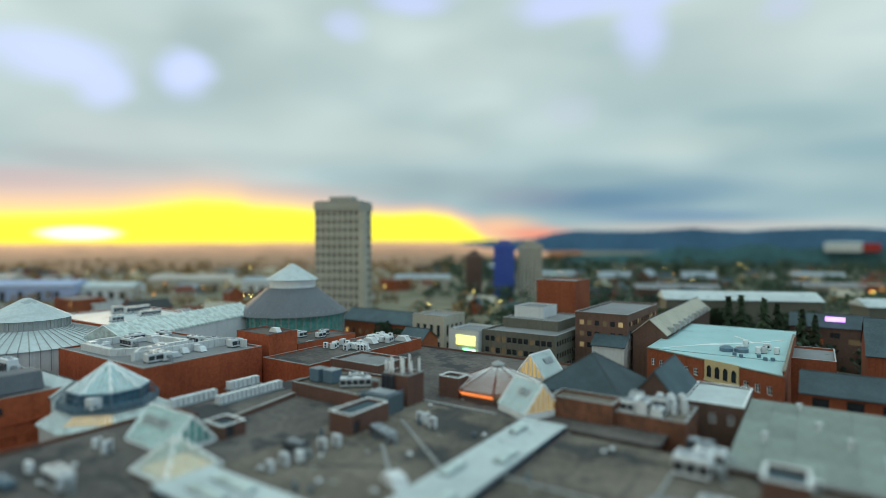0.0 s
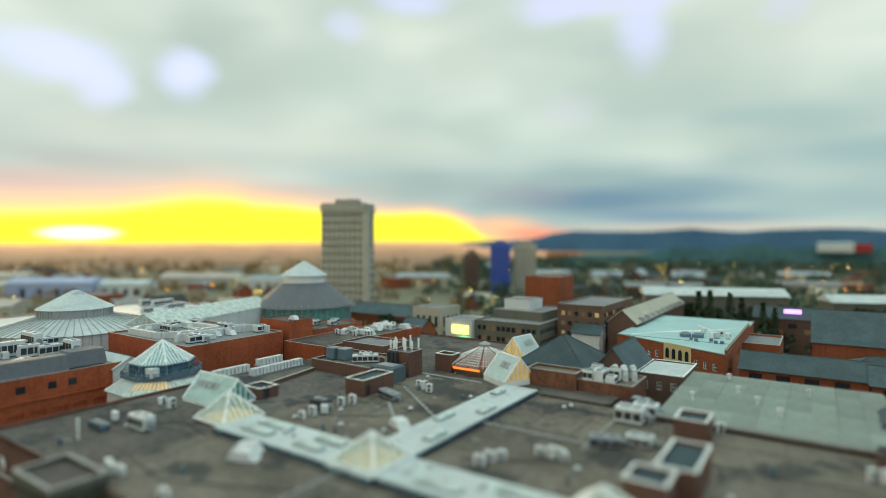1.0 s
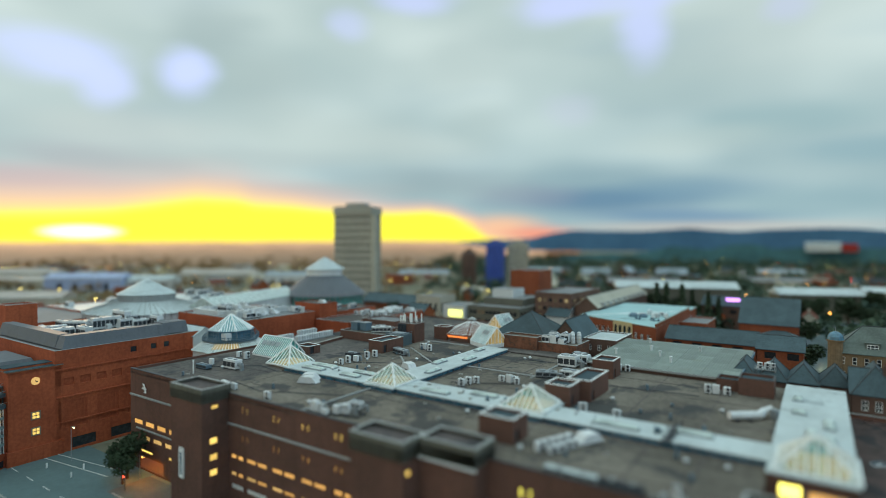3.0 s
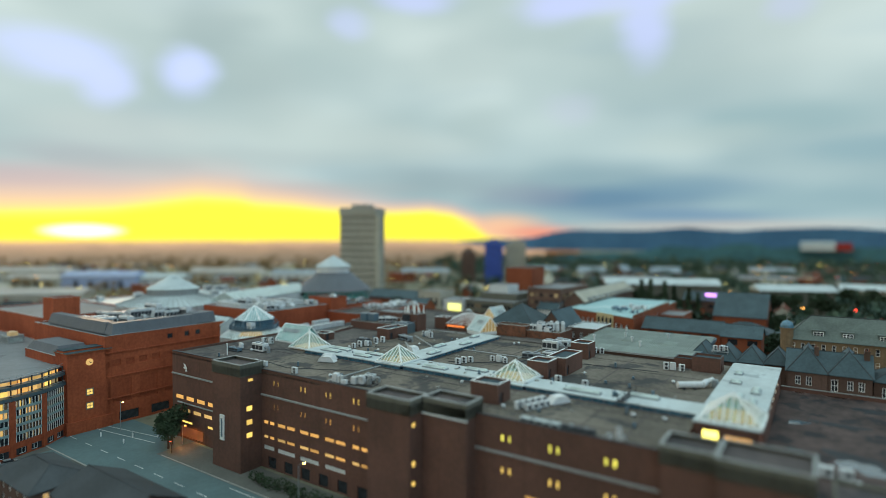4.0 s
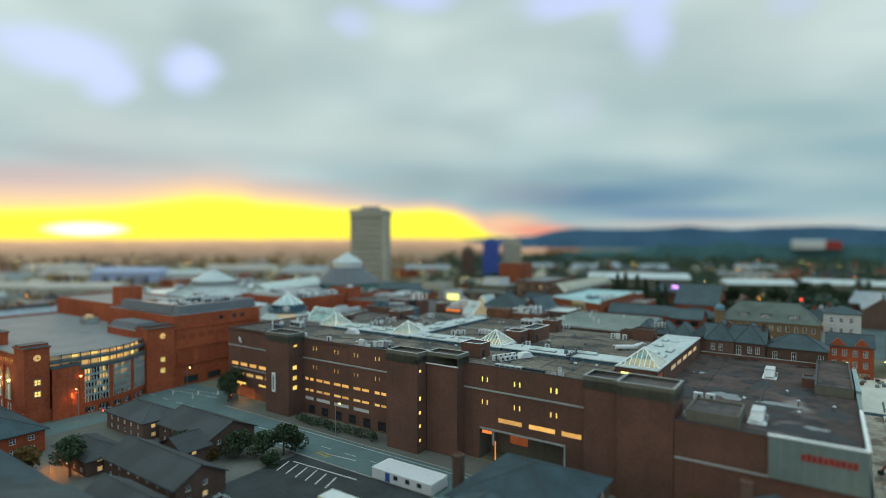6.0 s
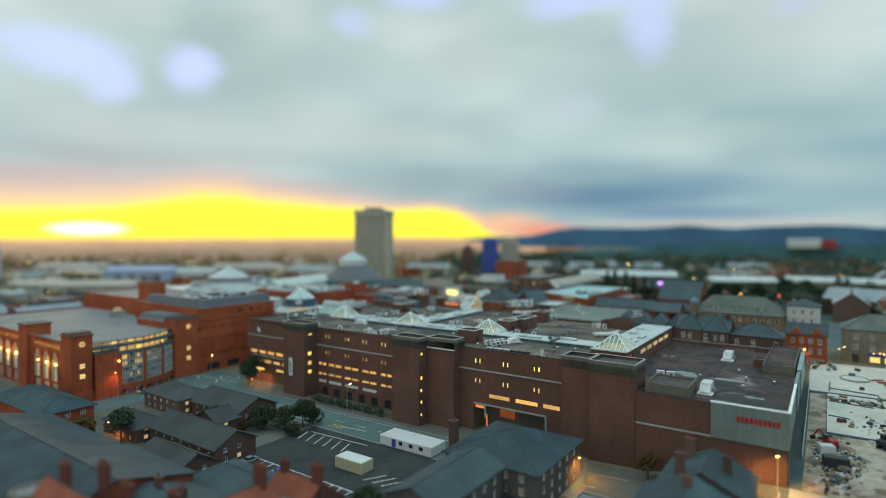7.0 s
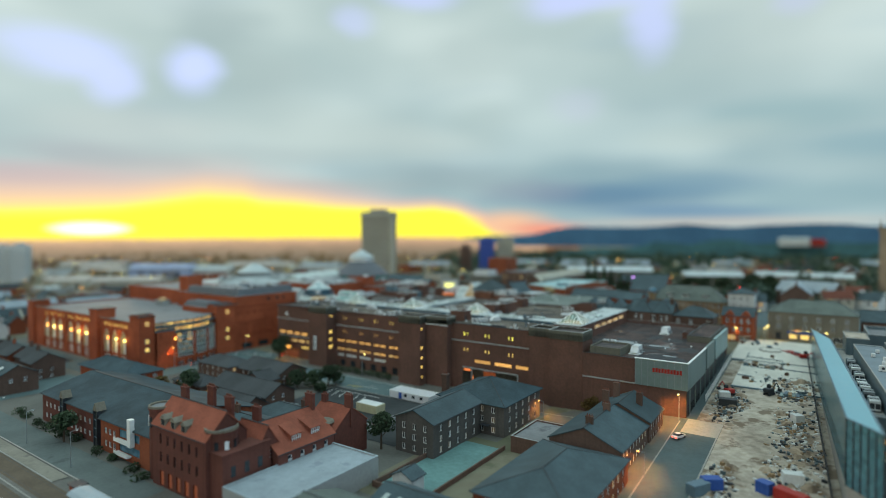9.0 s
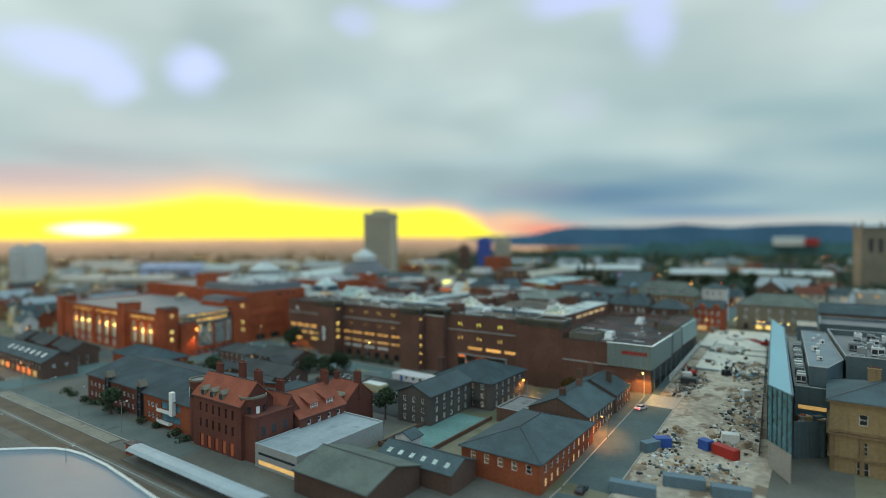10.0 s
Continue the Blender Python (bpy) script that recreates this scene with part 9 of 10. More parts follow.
car(86.6, -2.5, 70, "car_white", True)
for u, v, r, c in ((-38, -38, 90, "metal_dark"), (-29, -37.6, 90, "metal_grey"), (-17, -38, 90, "blue_paint"), (-115, -20, 80, "metal_grey"), (-170, -50, 0, "metal_dark"), (-150, -50, 0, "metal_grey"), (-135, -50, 180, "car_white"), (89, -60, 90, "metal_dark"), (-112, -42, 85, "car_white"), (-140, -100, 20, "metal_dark")):
    car(u, v, r, c, u < -90)

# ---- street lamps ----
def street_lamp(u, v, h=9.0, rot=0.0, bulb="bulb_orange", power=0.0, colour=(1.0, 0.42, 0.10)):
    g = gz(u, v)
    t = thing("street_lamp", "steel street lamp glowing orange at dusk" if bulb == "bulb_orange" else "steel street lamp with a bright head", "street lamp", at(u, v, g, rot), "street lamps")
    part("column", M().cyl(0, 0, 0, h, 0.13, 8, 0.07), "metal_grey", t)
    part("bracket", M().tube((0, 0, h - 0.05), (1.3, 0, h + 0.15), 0.06), "metal_grey", t)
    part("head", M().cbox(1.5, 0, h + 0.1, 0.9, 0.34, 0.2, 0.05), "metal_grey", t)
    part("bulb", M().cyl(1.5, 0, h - 0.12, h + 0.1, 0.24, 8, 0.3), bulb, t)
    if power:
        m = at(u, v, g, rot) @ pose(1.5, 0, h - 0.5)
        lamp = new("lamp_light", bpy.data.lights.new("lamp_light", "SPOT"))
        lamp.data.energy, lamp.data.color, lamp.data.shadow_soft_size = power * 1.6, colour, 0.3
        lamp.data.spot_size, lamp.data.spot_blend = radians(150), 0.7
        lamp.matrix_world = m


street_lamp(83.9, 10.6, 8.0, -90, "bulb_yellow", 3400, (1.0, 0.45, 0.10))
street_lamp(46.2, -1.0, 6.0, 180, "bulb_orange", 1800)
street_lamp(84.6, -29, 6.0, 180, "bulb_orange", 2600, (1.0, 0.34, 0.07))
street_lamp(-76, -52, 5.0, 90, "bulb_orange", 1500, (1.0, 0.30, 0.06))
street_lamp(-116.5, -29, 9.0, 180, "bulb_orange", 330, (1.0, 0.36, 0.08))
street_lamp(-118, 8.5, 9.0, 0, "bulb_yellow", 0)
street_lamp(-93, 13.0, 5.5, 0, "bulb_orange", 1800, (1.0, 0.34, 0.08))
for u, v in ((-38, 6.5), (-64, -101.5), (-86, -101.5), (-112, -101), (-36, -101.5), (-10, -126), (-52, -127), (-84, -127)):
    street_lamp(u, v, 9, 90, "bulb_yellow" if v > 0 else "trim_white")
for u, v in ((-150, -101), (-165, -96), (-140, -94)):
    street_lamp(u, v, 6, 90, "bulb_orange", 500)
street_lamp(96, 122, 7, 0, "bulb_yellow", 350, (1.0, 0.55, 0.16))
street_lamp(84, 117, 6, 0, "bulb_yellow", 120, (1.0, 0.5, 0.14))
tl = thing("traffic_signal", "traffic signal showing red at the junction", "traffic light", at(-89.2, 7.7, gz(-89.2, 7.7)))
part("post", M().cyl(0, 0, 0, 3.2, 0.09, 8), "metal_dark", tl)
part("signal_head", M().cbox(0, -0.1, 2.5, 0.36, 0.3, 1.0, 0.05), "metal_dark", tl)
part("lens", M().cyl(0, -0.28, 3.15, 3.4, 0.16, 8), "bulb_red", tl)
for u, v in ((-110, 8), (-104, 12), (-118, 3), (-107, 4)):
    t = thing("bollard", "white reflective bollard on a traffic island", "bollard", at(u, v, gz(u, v) + 0.1), "bollards")
    part("post", M().cbox(0, 0, 0, 0.4, 0.3, 1.2, 0.05), "trim_white", t)

# street lights of the far streets
for u, v, h in ((43, 250, 7), (42, 340, 8), (25, 182, 6), (28.5, 183, 6), (32, 185, 6), (45, 192, 7), (-8, 372, 8), (20, 440, 8), (62, 210, 7), (75, 180, 7), (90, 165, 7), (96, 126, 5), (108, 125, 5), (119, 125, 5), (134, 126, 5), (60, 260, 8), (85, 240, 8), (110, 200, 7), (-112, 168, 6), (-128, 190, 6), (-140, 170, 6), (-95, 152, 5), (-230, -62, 7), (-210, -64, 7)):
    street_lamp(u, v, h, 90, "bulb_yellow" if (u + v) % 3 < 1.2 else "bulb_orange", 2600 if (u, v) in ((45, 192), (62, 210)) else 0, (1.0, 0.6, 0.25))

# shrubs at the foot of the office
srng2 = random.Random(21)
for i, (u, v) in enumerate(((-80, -93.4), (-73, -93.2), (-62, -93.4), (-55, -93), (-40, -94), (-33, -93.6), (-21, -94.4), (-14, -95), (-98, -92), (-91, -93))):
    t = thing("shrub", "dense dark green shrub at the foot of the office", "shrub", at(u, v, 2.5, 40 * i), "shrubs by the office")
    sh_m = M()
    for k in range(4):
        crown(sh_m, srng2.uniform(-1.6, 1.6), srng2.uniform(-0.8, 0.8), 0.9, srng2.uniform(0.9, 1.6), 80, 0.26, srng2)
    part("foliage", sh_m, "leaf_dark", t)
    part("stem", M().cyl(0, 0, -0.2, 0.8, 0.12, 6), "bark", t)

def make_tree(h, r, n, leaf, seed, material="leaf_dark", m=None, label="leafy dark green broadleaf tree"):
    rng = random.Random(seed)
    t = thing("tree", label, "tree", m or at(0, 0, 0), "trees")
    tr = M().cyl(0, 0, -0.3, h * 0.55, 0.035 * h, 8, 0.018 * h)
    for k in range(5):
        a = 2 * math.pi * k / 5 + rng.uniform(-0.4, 0.4)
        tr.tube((0, 0, h * (0.3 + 0.05 * k)), (0.6 * r * math.cos(a), 0.6 * r * math.sin(a), h * (0.55 + 0.05 * k)), 0.012 * h, 5)
    part("trunk", tr, "bark", t)
    cm = M()
    lumps = 9
    for k in range(lumps):
        a = 2 * math.pi * k / lumps + rng.uniform(-0.5, 0.5)
        q = rng.uniform(0.2, 0.62)
        crown(cm, q * r * math.cos(a), q * r * math.sin(a), h * rng.uniform(0.48, 0.84), r * rng.uniform(0.36, 0.58), n // lumps, leaf, rng)
    part("crown", cm, material, t)
    return t


protos = [make_tree(11, 5.0, 1500, 0.45, 1, m=at(-95.2, 11.2, 2.5)), make_tree(9, 4.2, 1300, 0.42, 2, m=at(-38.5, -12, 2.5)), make_tree(8, 3.8, 1200, 0.4, 3, "leaf_autumn", m=at(-77, -56, 2.5), label="small tree with yellow-brown leaves"), make_tree(17, 6.5, 2200, 0.6, 4, m=at(30, 222, 11.5))]
spots = [(-42, -16, 1), (-36, -18, 1), (-47, -20, 1), (-52, -24, 2), (-60, -28, 1), (-38, -8.5, 1), (-93, 9.0, 1), (-70, -50, 1), (20, -48, 1), (-57, -95, 1), (27, 215, 3), (35, 218, 3), (72, 360, 3), (66, 352, 3), (80, 362, 3), (60, 190, 0), (33.6, 172, 3), (36.5, 168, 3), (-141, 168, 3), (-134, 171, 3), (-128, 161, 3), (64, 20, 1), (58, 8, 2)]
for u, v, k in spots:
    s = RNG.uniform(0.65, 1.1)
    copy_thing(protos[k], at(u, v, gz(u, v) - (2.4 if -64 < u < -34 and v > -30 else 0.0), RNG.uniform(0, 360)) @ Matrix.Diagonal((s, s, s * RNG.uniform(0.85, 1.15), 1)))

# low hedge along the foot of the brick front
hg = M()
hr = random.Random(9)
for i in range(22):
    crown(hg, 1.5 * i, hr.uniform(-1.2, 1.2), 1.0, hr.uniform(1.0, 1.9), 90, 0.3, hr)
he = thing("hedge", "dark green clipped hedge along the foot of the brick wall", "hedge", at(-57, 9.5, 2.7))
part("foliage", hg, "leaf_dark", he)
# conifers beside the far white roofs
def conifer(u, v, z, h):
    t = thing("conifer", "tall dark green conifer tree", "tree", at(u, v, z), "conifers")
    part("trunk", M().cyl(0, 0, 0, h * 0.9, 0.25, 6, 0.05), "bark", t)
    cm = M()
    for k in range(260):
        q = RNG.random()
        r = (1 - q) * h * 0.2 * RNG.uniform(0.5, 1)
        a = RNG.uniform(0, 6.28)
        p = Vector((r * math.cos(a), r * math.sin(a), h * (0.1 + 0.9 * q)))
        d = Vector((math.cos(a), math.sin(a), -0.5)) * h * 0.07
        e = Vector((-math.sin(a), math.cos(a), 0)) * h * 0.035
        cm.add([tuple(p - d), tuple(p + e), tuple(p + d), tuple(p - e)], [(0, 1, 2, 3)])
    part("crown", cm, "leaf_dark", t)


for u, v in ((-28, 240), (-24, 243), (-16, 240), (-12, 244), (-4, 240), (0, 243)):
    conifer(u, v, 12, RNG.uniform(20, 26))

# ---- distance: town, tower blocks, woods, hills ----
def wxy(x, y, z=0.0, rot=0.0):
    return pose(x, y, z, 0, 0, rot)


def tower_block(name, label, x, y, w, d, top, rot, wallm, storeys, cols, base=8.0, dcols=None):
    t = thing(name, label, "tower", wxy(x, y, base, rot))
    h = top - base
    dcols = dcols or max(3, int(d / 3))
    zs = [h * (j + 0.35) / (storeys + 1) for j in range(storeys)]
    sh_ = h / (storeys + 1)
    f = [(w * (i + 0.28) / cols, w * (i + 0.72) / cols, z, z + sh_ * 0.48, "dark") for i in range(cols) for z in zs]
    e = [(d * (i + 0.2) / dcols, d * (i + 0.8) / dcols, z, z + sh_ * 0.55, "dark") for i in range(dcols) for z in zs]
    a, b, c_, d_ = (-w / 2, -d / 2), (w / 2, -d / 2), (w / 2, d / 2), (-w / 2, d / 2)
    part("wall", M().wall(a, b, 0, h, f, 0.4).wall(b, c_, 0, h, e, 0.4).wall(c_, d_, 0, h).wall(d_, a, 0, h), wallm, t)
    set_windows(t, a, b, f, 0.4)
    set_windows(t, b, c_, e, 0.4)
    part("roof", M().box(-w / 2, -d / 2, h - 0.01, w / 2, d / 2, h + 0.6), "felt_grey", t)
    part("plant_room", M().box(-w / 4, -d / 4, h + 0.6, w / 4, d / 4, h + 3.5), wallm, t)
    return t


ct = tower_block("civic_tower", "tall grey concrete civic office tower against the sunset", -62, 347, 29, 20, 83.5, -14, "tower_stone", 14, 8, 8, 5)
part("corner_shaft", M().box(14.2, -10.6, 0, 17.8, -5, 70), "stone_cream", ct, "pale stair shaft")
part("crown_band", M().box(-15, -10.6, 70.5, 15, 10.6, 75.2), "tower_stone", ct)
tower_block("tower_block", "tower block with bright blue panels", 52, 470, 17, 15, 57, -8, "blue_panel", 11, 5, 8)
tower_block("tower_block", "pale grey tower block", 75, 478, 20, 15, 57, -8, "stone_cream", 11, 6, 8)
tower_block("tower_block", "brown brick tower block", 27, 480, 13, 12, 48, -8, "brick_brown", 9, 4, 8)
tower_block("tower_block", "pale slab tower block far off", -500, 450, 18, 12, 50, 10, "render_white", 9, 6, 6)
tower_block("tower_block", "pale slab tower block far off", -524, 454, 14, 12, 48, 10, "render_white", 9, 5, 6)
ch = thing("church_tower", "dark stone church tower with corner pinnacles", "church", wxy(325, 196, 14, -20))
part("shaft", M().box(-9, -9, 0, 9, 9, 50), "stone_grey", ch)
part("parapet", M().box(-9.5, -9.5, 50, 9.5, 9.5, 52), "stone_grey", ch)
for x in (-8.4, 8.4):
    for y in (-8.4, 8.4):
        part("pinnacle", M().cyl(x, y, 52, 58, 1.2, 8, 0.1), "stone_grey", ch)
for x in (-3, 3):
    part("belfry_opening", M().box(x - 1.4, -9.1, 34, x + 1.4, -8.95, 44), "metal_dark", ch)
# white roofed sheds at the edge of the centre
for x, y, ln, z in ((140, 264, 66, 36.0), (228, 270, 44, 31.5)):
    t = thing("white_shed", "long white-roofed market shed", "shed", wxy(x, y, 12, -12), "white sheds")
    part("wall", M().box(-ln / 2, -9, 0, ln / 2, 9, z - 16), "concrete_olive", t)
    part("roof", M().prism([(-ln / 2 - 1, -10), (ln / 2 + 1, -10), (ln / 2 + 1, 10), (-ln / 2 - 1, 10)], z - 16, z - 12.5, [(-ln / 2 - 1, -0.5), (ln / 2 + 1, -0.5), (ln / 2 + 1, 0.5), (-ln / 2 - 1, 0.5)]), "membrane_white", t)
for i in range(26):
    x = 92 + 7.6 * i + RNG.uniform(-2, 2)
    y = 246 - 0.2 * (x - 142) + RNG.uniform(-6, 4) + (0 if x < 190 else -8)
    s = RNG.uniform(0.75, 1.15)
    copy_thing(protos[3 if i % 3 else 0], wxy(x, y, 12, RNG.uniform(0, 360)) @ Matrix.Diagonal((s, s, s, 1)))
# town blocks behind the mall
building("office_block", "grey concrete office block with long window bands", "office", -92, 160, -66, 196, 29.6, "concrete_olive", "felt_grey", parapet=0.6,
         wins={"s": grid_ops(1, 25, 12, (26.6, 22.8, 19), 1.6, 1.7, ("dark", "dark", "dim"), (0, 0)), "e": grid_ops(1, 35, 16, (26.6, 22.8, 19), 1.6, 1.7, ("dark",), (0, 0))})
building("roof_storey", "grey set-back storey on the office roof", "office storey", -90.5, 172, -70, 194, 32.6, "concrete_olive", "felt_grey", base=29.6, parapet=0.3)
building("white_plant_room", "white plant room on the office roof", "plant room", -89, 178, -78, 190, 36.2, "render_white", "felt_grey", base=32.6, parapet=0.3)
building("brick_office", "red brick office with lit window bands", "office", -65, 174, -48, 212, 36.0, "brick_brown", "felt_grey", parapet=0.5, wins={"e": grid_ops(1, 37, 14, (32.4, 28.8, 25.2), 1.7, 1.6, ("dim", "dark", "dark", "cream"), (0, 0)), "s": grid_ops(1, 16, 6, (32.4, 28.8, 25.2), 1.5, 1.6, ("dark", "dim", "dark", "cream"), (0, 0))})
building("brick_office", "blank red brick block", "building", -90, 199, -74.5, 215, 44, "brick_red", "felt_grey", parapet=0.5)
sgn = building("white_shop", "white rendered shop block with a large glowing yellow sign", "shop", -104, 158, -92.3, 172, 29.2, "render_white", "felt_grey", parapet=0.5)
part("sign_board", M().box(3.2, -0.4, 12.6, 10.6, -0.05, 15.8), "lit_sign", sgn, "glowing yellow shop sign")
part("sign_writing", M().box(6.0, -0.4, 10.2, 10.5, -0.05, 11.3), "bulb_green", sgn, "small green glowing sign")
building("stone_corner_building", "cream stone corner building with tall windows", "building", -124, 164, -110, 178, 32.0, "stone_cream", "felt_grey", parapet=0.6, wins={"s": grid_ops(1, 13, 4, (25, 19), 1.5, 4.2, ("dark",), (0, 0)), "e": grid_ops(1, 13, 4, (25, 19), 1.5, 4.2, ("dark",), (0, 0))})
building("brick_row", "dark red brick row with slate roofs and street lights below", "building", -168, 172, -128, 186, 26.5, "brick_red", "slate", roof="gx", rise=4, wins={"s": grid_ops(1, 39, 10, (21,), 1.3, 2.0, ("dark", "warm", "dim"), (0, 0))})
building("canopy_building", "low red brick building with a grey slate roof", "building", -112, 140.2, -103, 150, 27.6, "brick_red", "slate", roof="gx", rise=3.4)

def far_house(u, v, w, d, h, wallm, roofm, label):
    """A small house of the far town: walls with openings, a pitched roof, one chimney and lit or dark windows."""
    t = thing("town_house", label, "house", at(u, v, 2.5), "far town houses")
    rise = 2.2 + 0.25 * d
    ops = [(o[0], o[1], h - 2.7, h - 1.0, o[4]) for o in grid_ops(0.5, w - 0.5, 3, (0,), 1.4, 1.7, ("dark", "dark", "dim", "warm"), (0, 0))]
    wm = M().wall((0, 0), (w, 0), 0, h, ops).wall((w, 0), (w, d), 0, h).wall((w, d), (0, d), 0, h).wall((0, d), (0, 0), 0, h)
    wm.add([(0, 0, h), (0, d, h), (0, d / 2, h + rise)], [(0, 2, 1)]).add([(w, 0, h), (w, d, h), (w, d / 2, h + rise)], [(0, 1, 2)])
    part("wall", wm, wallm, t)
    set_windows(t, (0, 0), (w, 0), ops)
    rf = M().slab([(-0.4, -0.5, h), (w + 0.4, -0.5, h), (w + 0.4, d / 2, h + rise + 0.25), (-0.4, d / 2, h + rise + 0.25)], 0.25).slab([(w + 0.4, d + 0.5, h), (-0.4, d + 0.5, h), (-0.4, d / 2, h + rise + 0.25), (w + 0.4, d / 2, h + rise + 0.25)], 0.25)
    part("roof", rf, roofm, t)
    ch_ = part("chimney", M().box(1.0, d / 2 - 0.5, h + 1, 2.4, d / 2 + 0.5, h + rise + 1.6), wallm, t)
    part("chimney_pot", M().cyl(1.4, d / 2, h + rise + 1.6, h + rise + 2.2, 0.2, 6).cyl(2.0, d / 2, h + rise + 1.6, h + rise + 2.2, 0.2, 6), "tile_rust", ch_)
    return t


BRICK_HOUSE, BIG_HOUSE = "brick house with pitched roof in the far town", "large building with pitched roof in the far town"
house_kinds = [far_house(-320 - 40 * i, 300, *k) for i, k in enumerate((
    (11, 9, 6.5, "brick_red", "slate", BRICK_HOUSE), (16, 9, 7.5, "stone_cream", "tile_rust", "cream stone house with a rust tile roof in the far town"), (12, 9, 6.5, "render_white", "slate", "white rendered house with a slate roof in the far town"),
    (26, 11, 8, "brick_red", "tile_brown", BIG_HOUSE), (14, 12, 9, "stone_grey", "slate", BIG_HOUSE), (34, 16, 10, "brick_brown", "membrane_grey", "long brick building with a pale roof in the far town"), (20, 10, 7, "render_cream", "stone_cream", "cream building with a pale stone roof in the far town")))]
flats = []
for i, (wm_, rm_, w, d, h) in enumerate((("render_white", "felt_grey", 34, 22, 8), ("brick_red", "felt_grey", 26, 20, 11), ("trim_grey", "membrane_white", 46, 26, 8))):
    flats.append(building("town_block", "flat-roofed block in the far town", "building", -330 - 60 * i, 360, -330 - 60 * i + w, 360 + d, 2.5 + h, wm_, rm_, base=2.5, wins={"s": grid_ops(0.5, w - 0.5, 5, (2.5 + h - 3,), 2.6, 1.5, ("dark", "dark", "warm"), (0, 0))}, group="far town blocks"))


def far_ground(x, y):
    u, v = CU * x - SU * y, SU * x + CU * y
    return gz(u, v), u, v


placed = 0
k = 0
while placed < 175 and k < 6000:
    k += 1
    y = 130 + 900 * RNG.random() ** 1.6
    x = RNG.uniform(-1.0, 1.0) * (y + 200) * 0.86
    z, u, v = far_ground(x, y)
    if (-245 < u < 60 and v < 240) or (60 <= u < 185 and v < 150) or (abs(x + 63) < 30 and abs(y - 347) < 25) or (60 < x < 300 and 215 < y < 325) or (x < -60 and v < 70 and u > -260) or (15 < x < 95 and 455 < y < 500):
        continue
    p = RNG.choice(flats) if RNG.random() < (0.34 if x < -40 else 0.16) else RNG.choice(house_kinds if x > -40 else house_kinds[1:4:2] + house_kinds[6:])
    copy_thing(p, at(u, v, z - 0.3, RNG.choice((0, 90, 0, 90, 20, -25))))
    placed += 1
# left side nearer streets
for i in range(36):
    u, v = RNG.uniform(-420, -262), RNG.uniform(-60, 60)
    copy_thing(RNG.choice(house_kinds), at(u, v, gz(u, v) - 0.3, RNG.choice((0, 90, 0))))

# broad pale roofs round the dome, long sheds of the outer town
for u0, v0, u1, v1, top in ((-252, 53, -210, 88, 29.0), (-246, 92, -196, 128, 30.5), (-236, 132, -196, 160, 27.5)):
    building("arcade_block", "flat pale roofed block of the shopping arcade", "retail block", u0, v0, u1, v1, top, "brick_orange", "membrane_white", parapet=0.5, coping="trim_white", group="arcade blocks")
    for i in range(5):
        plant(u0 + RNG.uniform(4, u1 - u0 - 4), v0 + RNG.uniform(4, v1 - v0 - 4), top, RNG.uniform(3, 8), 2.4, RNG.uniform(1.6, 2.8), RNG.choice((0, 90)), "unit_white", False)


def long_shed(x, y, ln, d, h, rot, wallm, roofm, label):
    """A long shed with a low pitched roof, a row of doors and a pale gutter."""
    z = far_ground(x, y)[0] - 0.3
    t = thing("long_shed", label, "shed", wxy(x, y, z, rot), "outer sheds")
    part("wall", M().box(-ln / 2, -d / 2, 0, ln / 2, d / 2, h), wallm, t)
    part("roof", M().prism([(-ln / 2 - 0.6, -d / 2 - 0.6), (ln / 2 + 0.6, -d / 2 - 0.6), (ln / 2 + 0.6, d / 2 + 0.6), (-ln / 2 - 0.6, d / 2 + 0.6)], h, h + d * 0.14, [(-ln / 2 - 0.6, -0.4), (ln / 2 + 0.6, -0.4), (ln / 2 + 0.6, 0.4), (-ln / 2 - 0.6, 0.4)]), roofm, t)
    part("gutter", M().box(-ln / 2 - 0.6, -d / 2 - 0.8, h - 0.5, ln / 2 + 0.6, -d / 2 - 0.6, h), "trim_white", t)
    for i in range(4):
        part("door", M().box(ln * (i - 1.5) / 5 - 2, -d / 2 - 0.15, 0, ln * (i - 1.5) / 5 + 2, -d / 2 - 0.02, h * 0.6), "metal_dark", t)


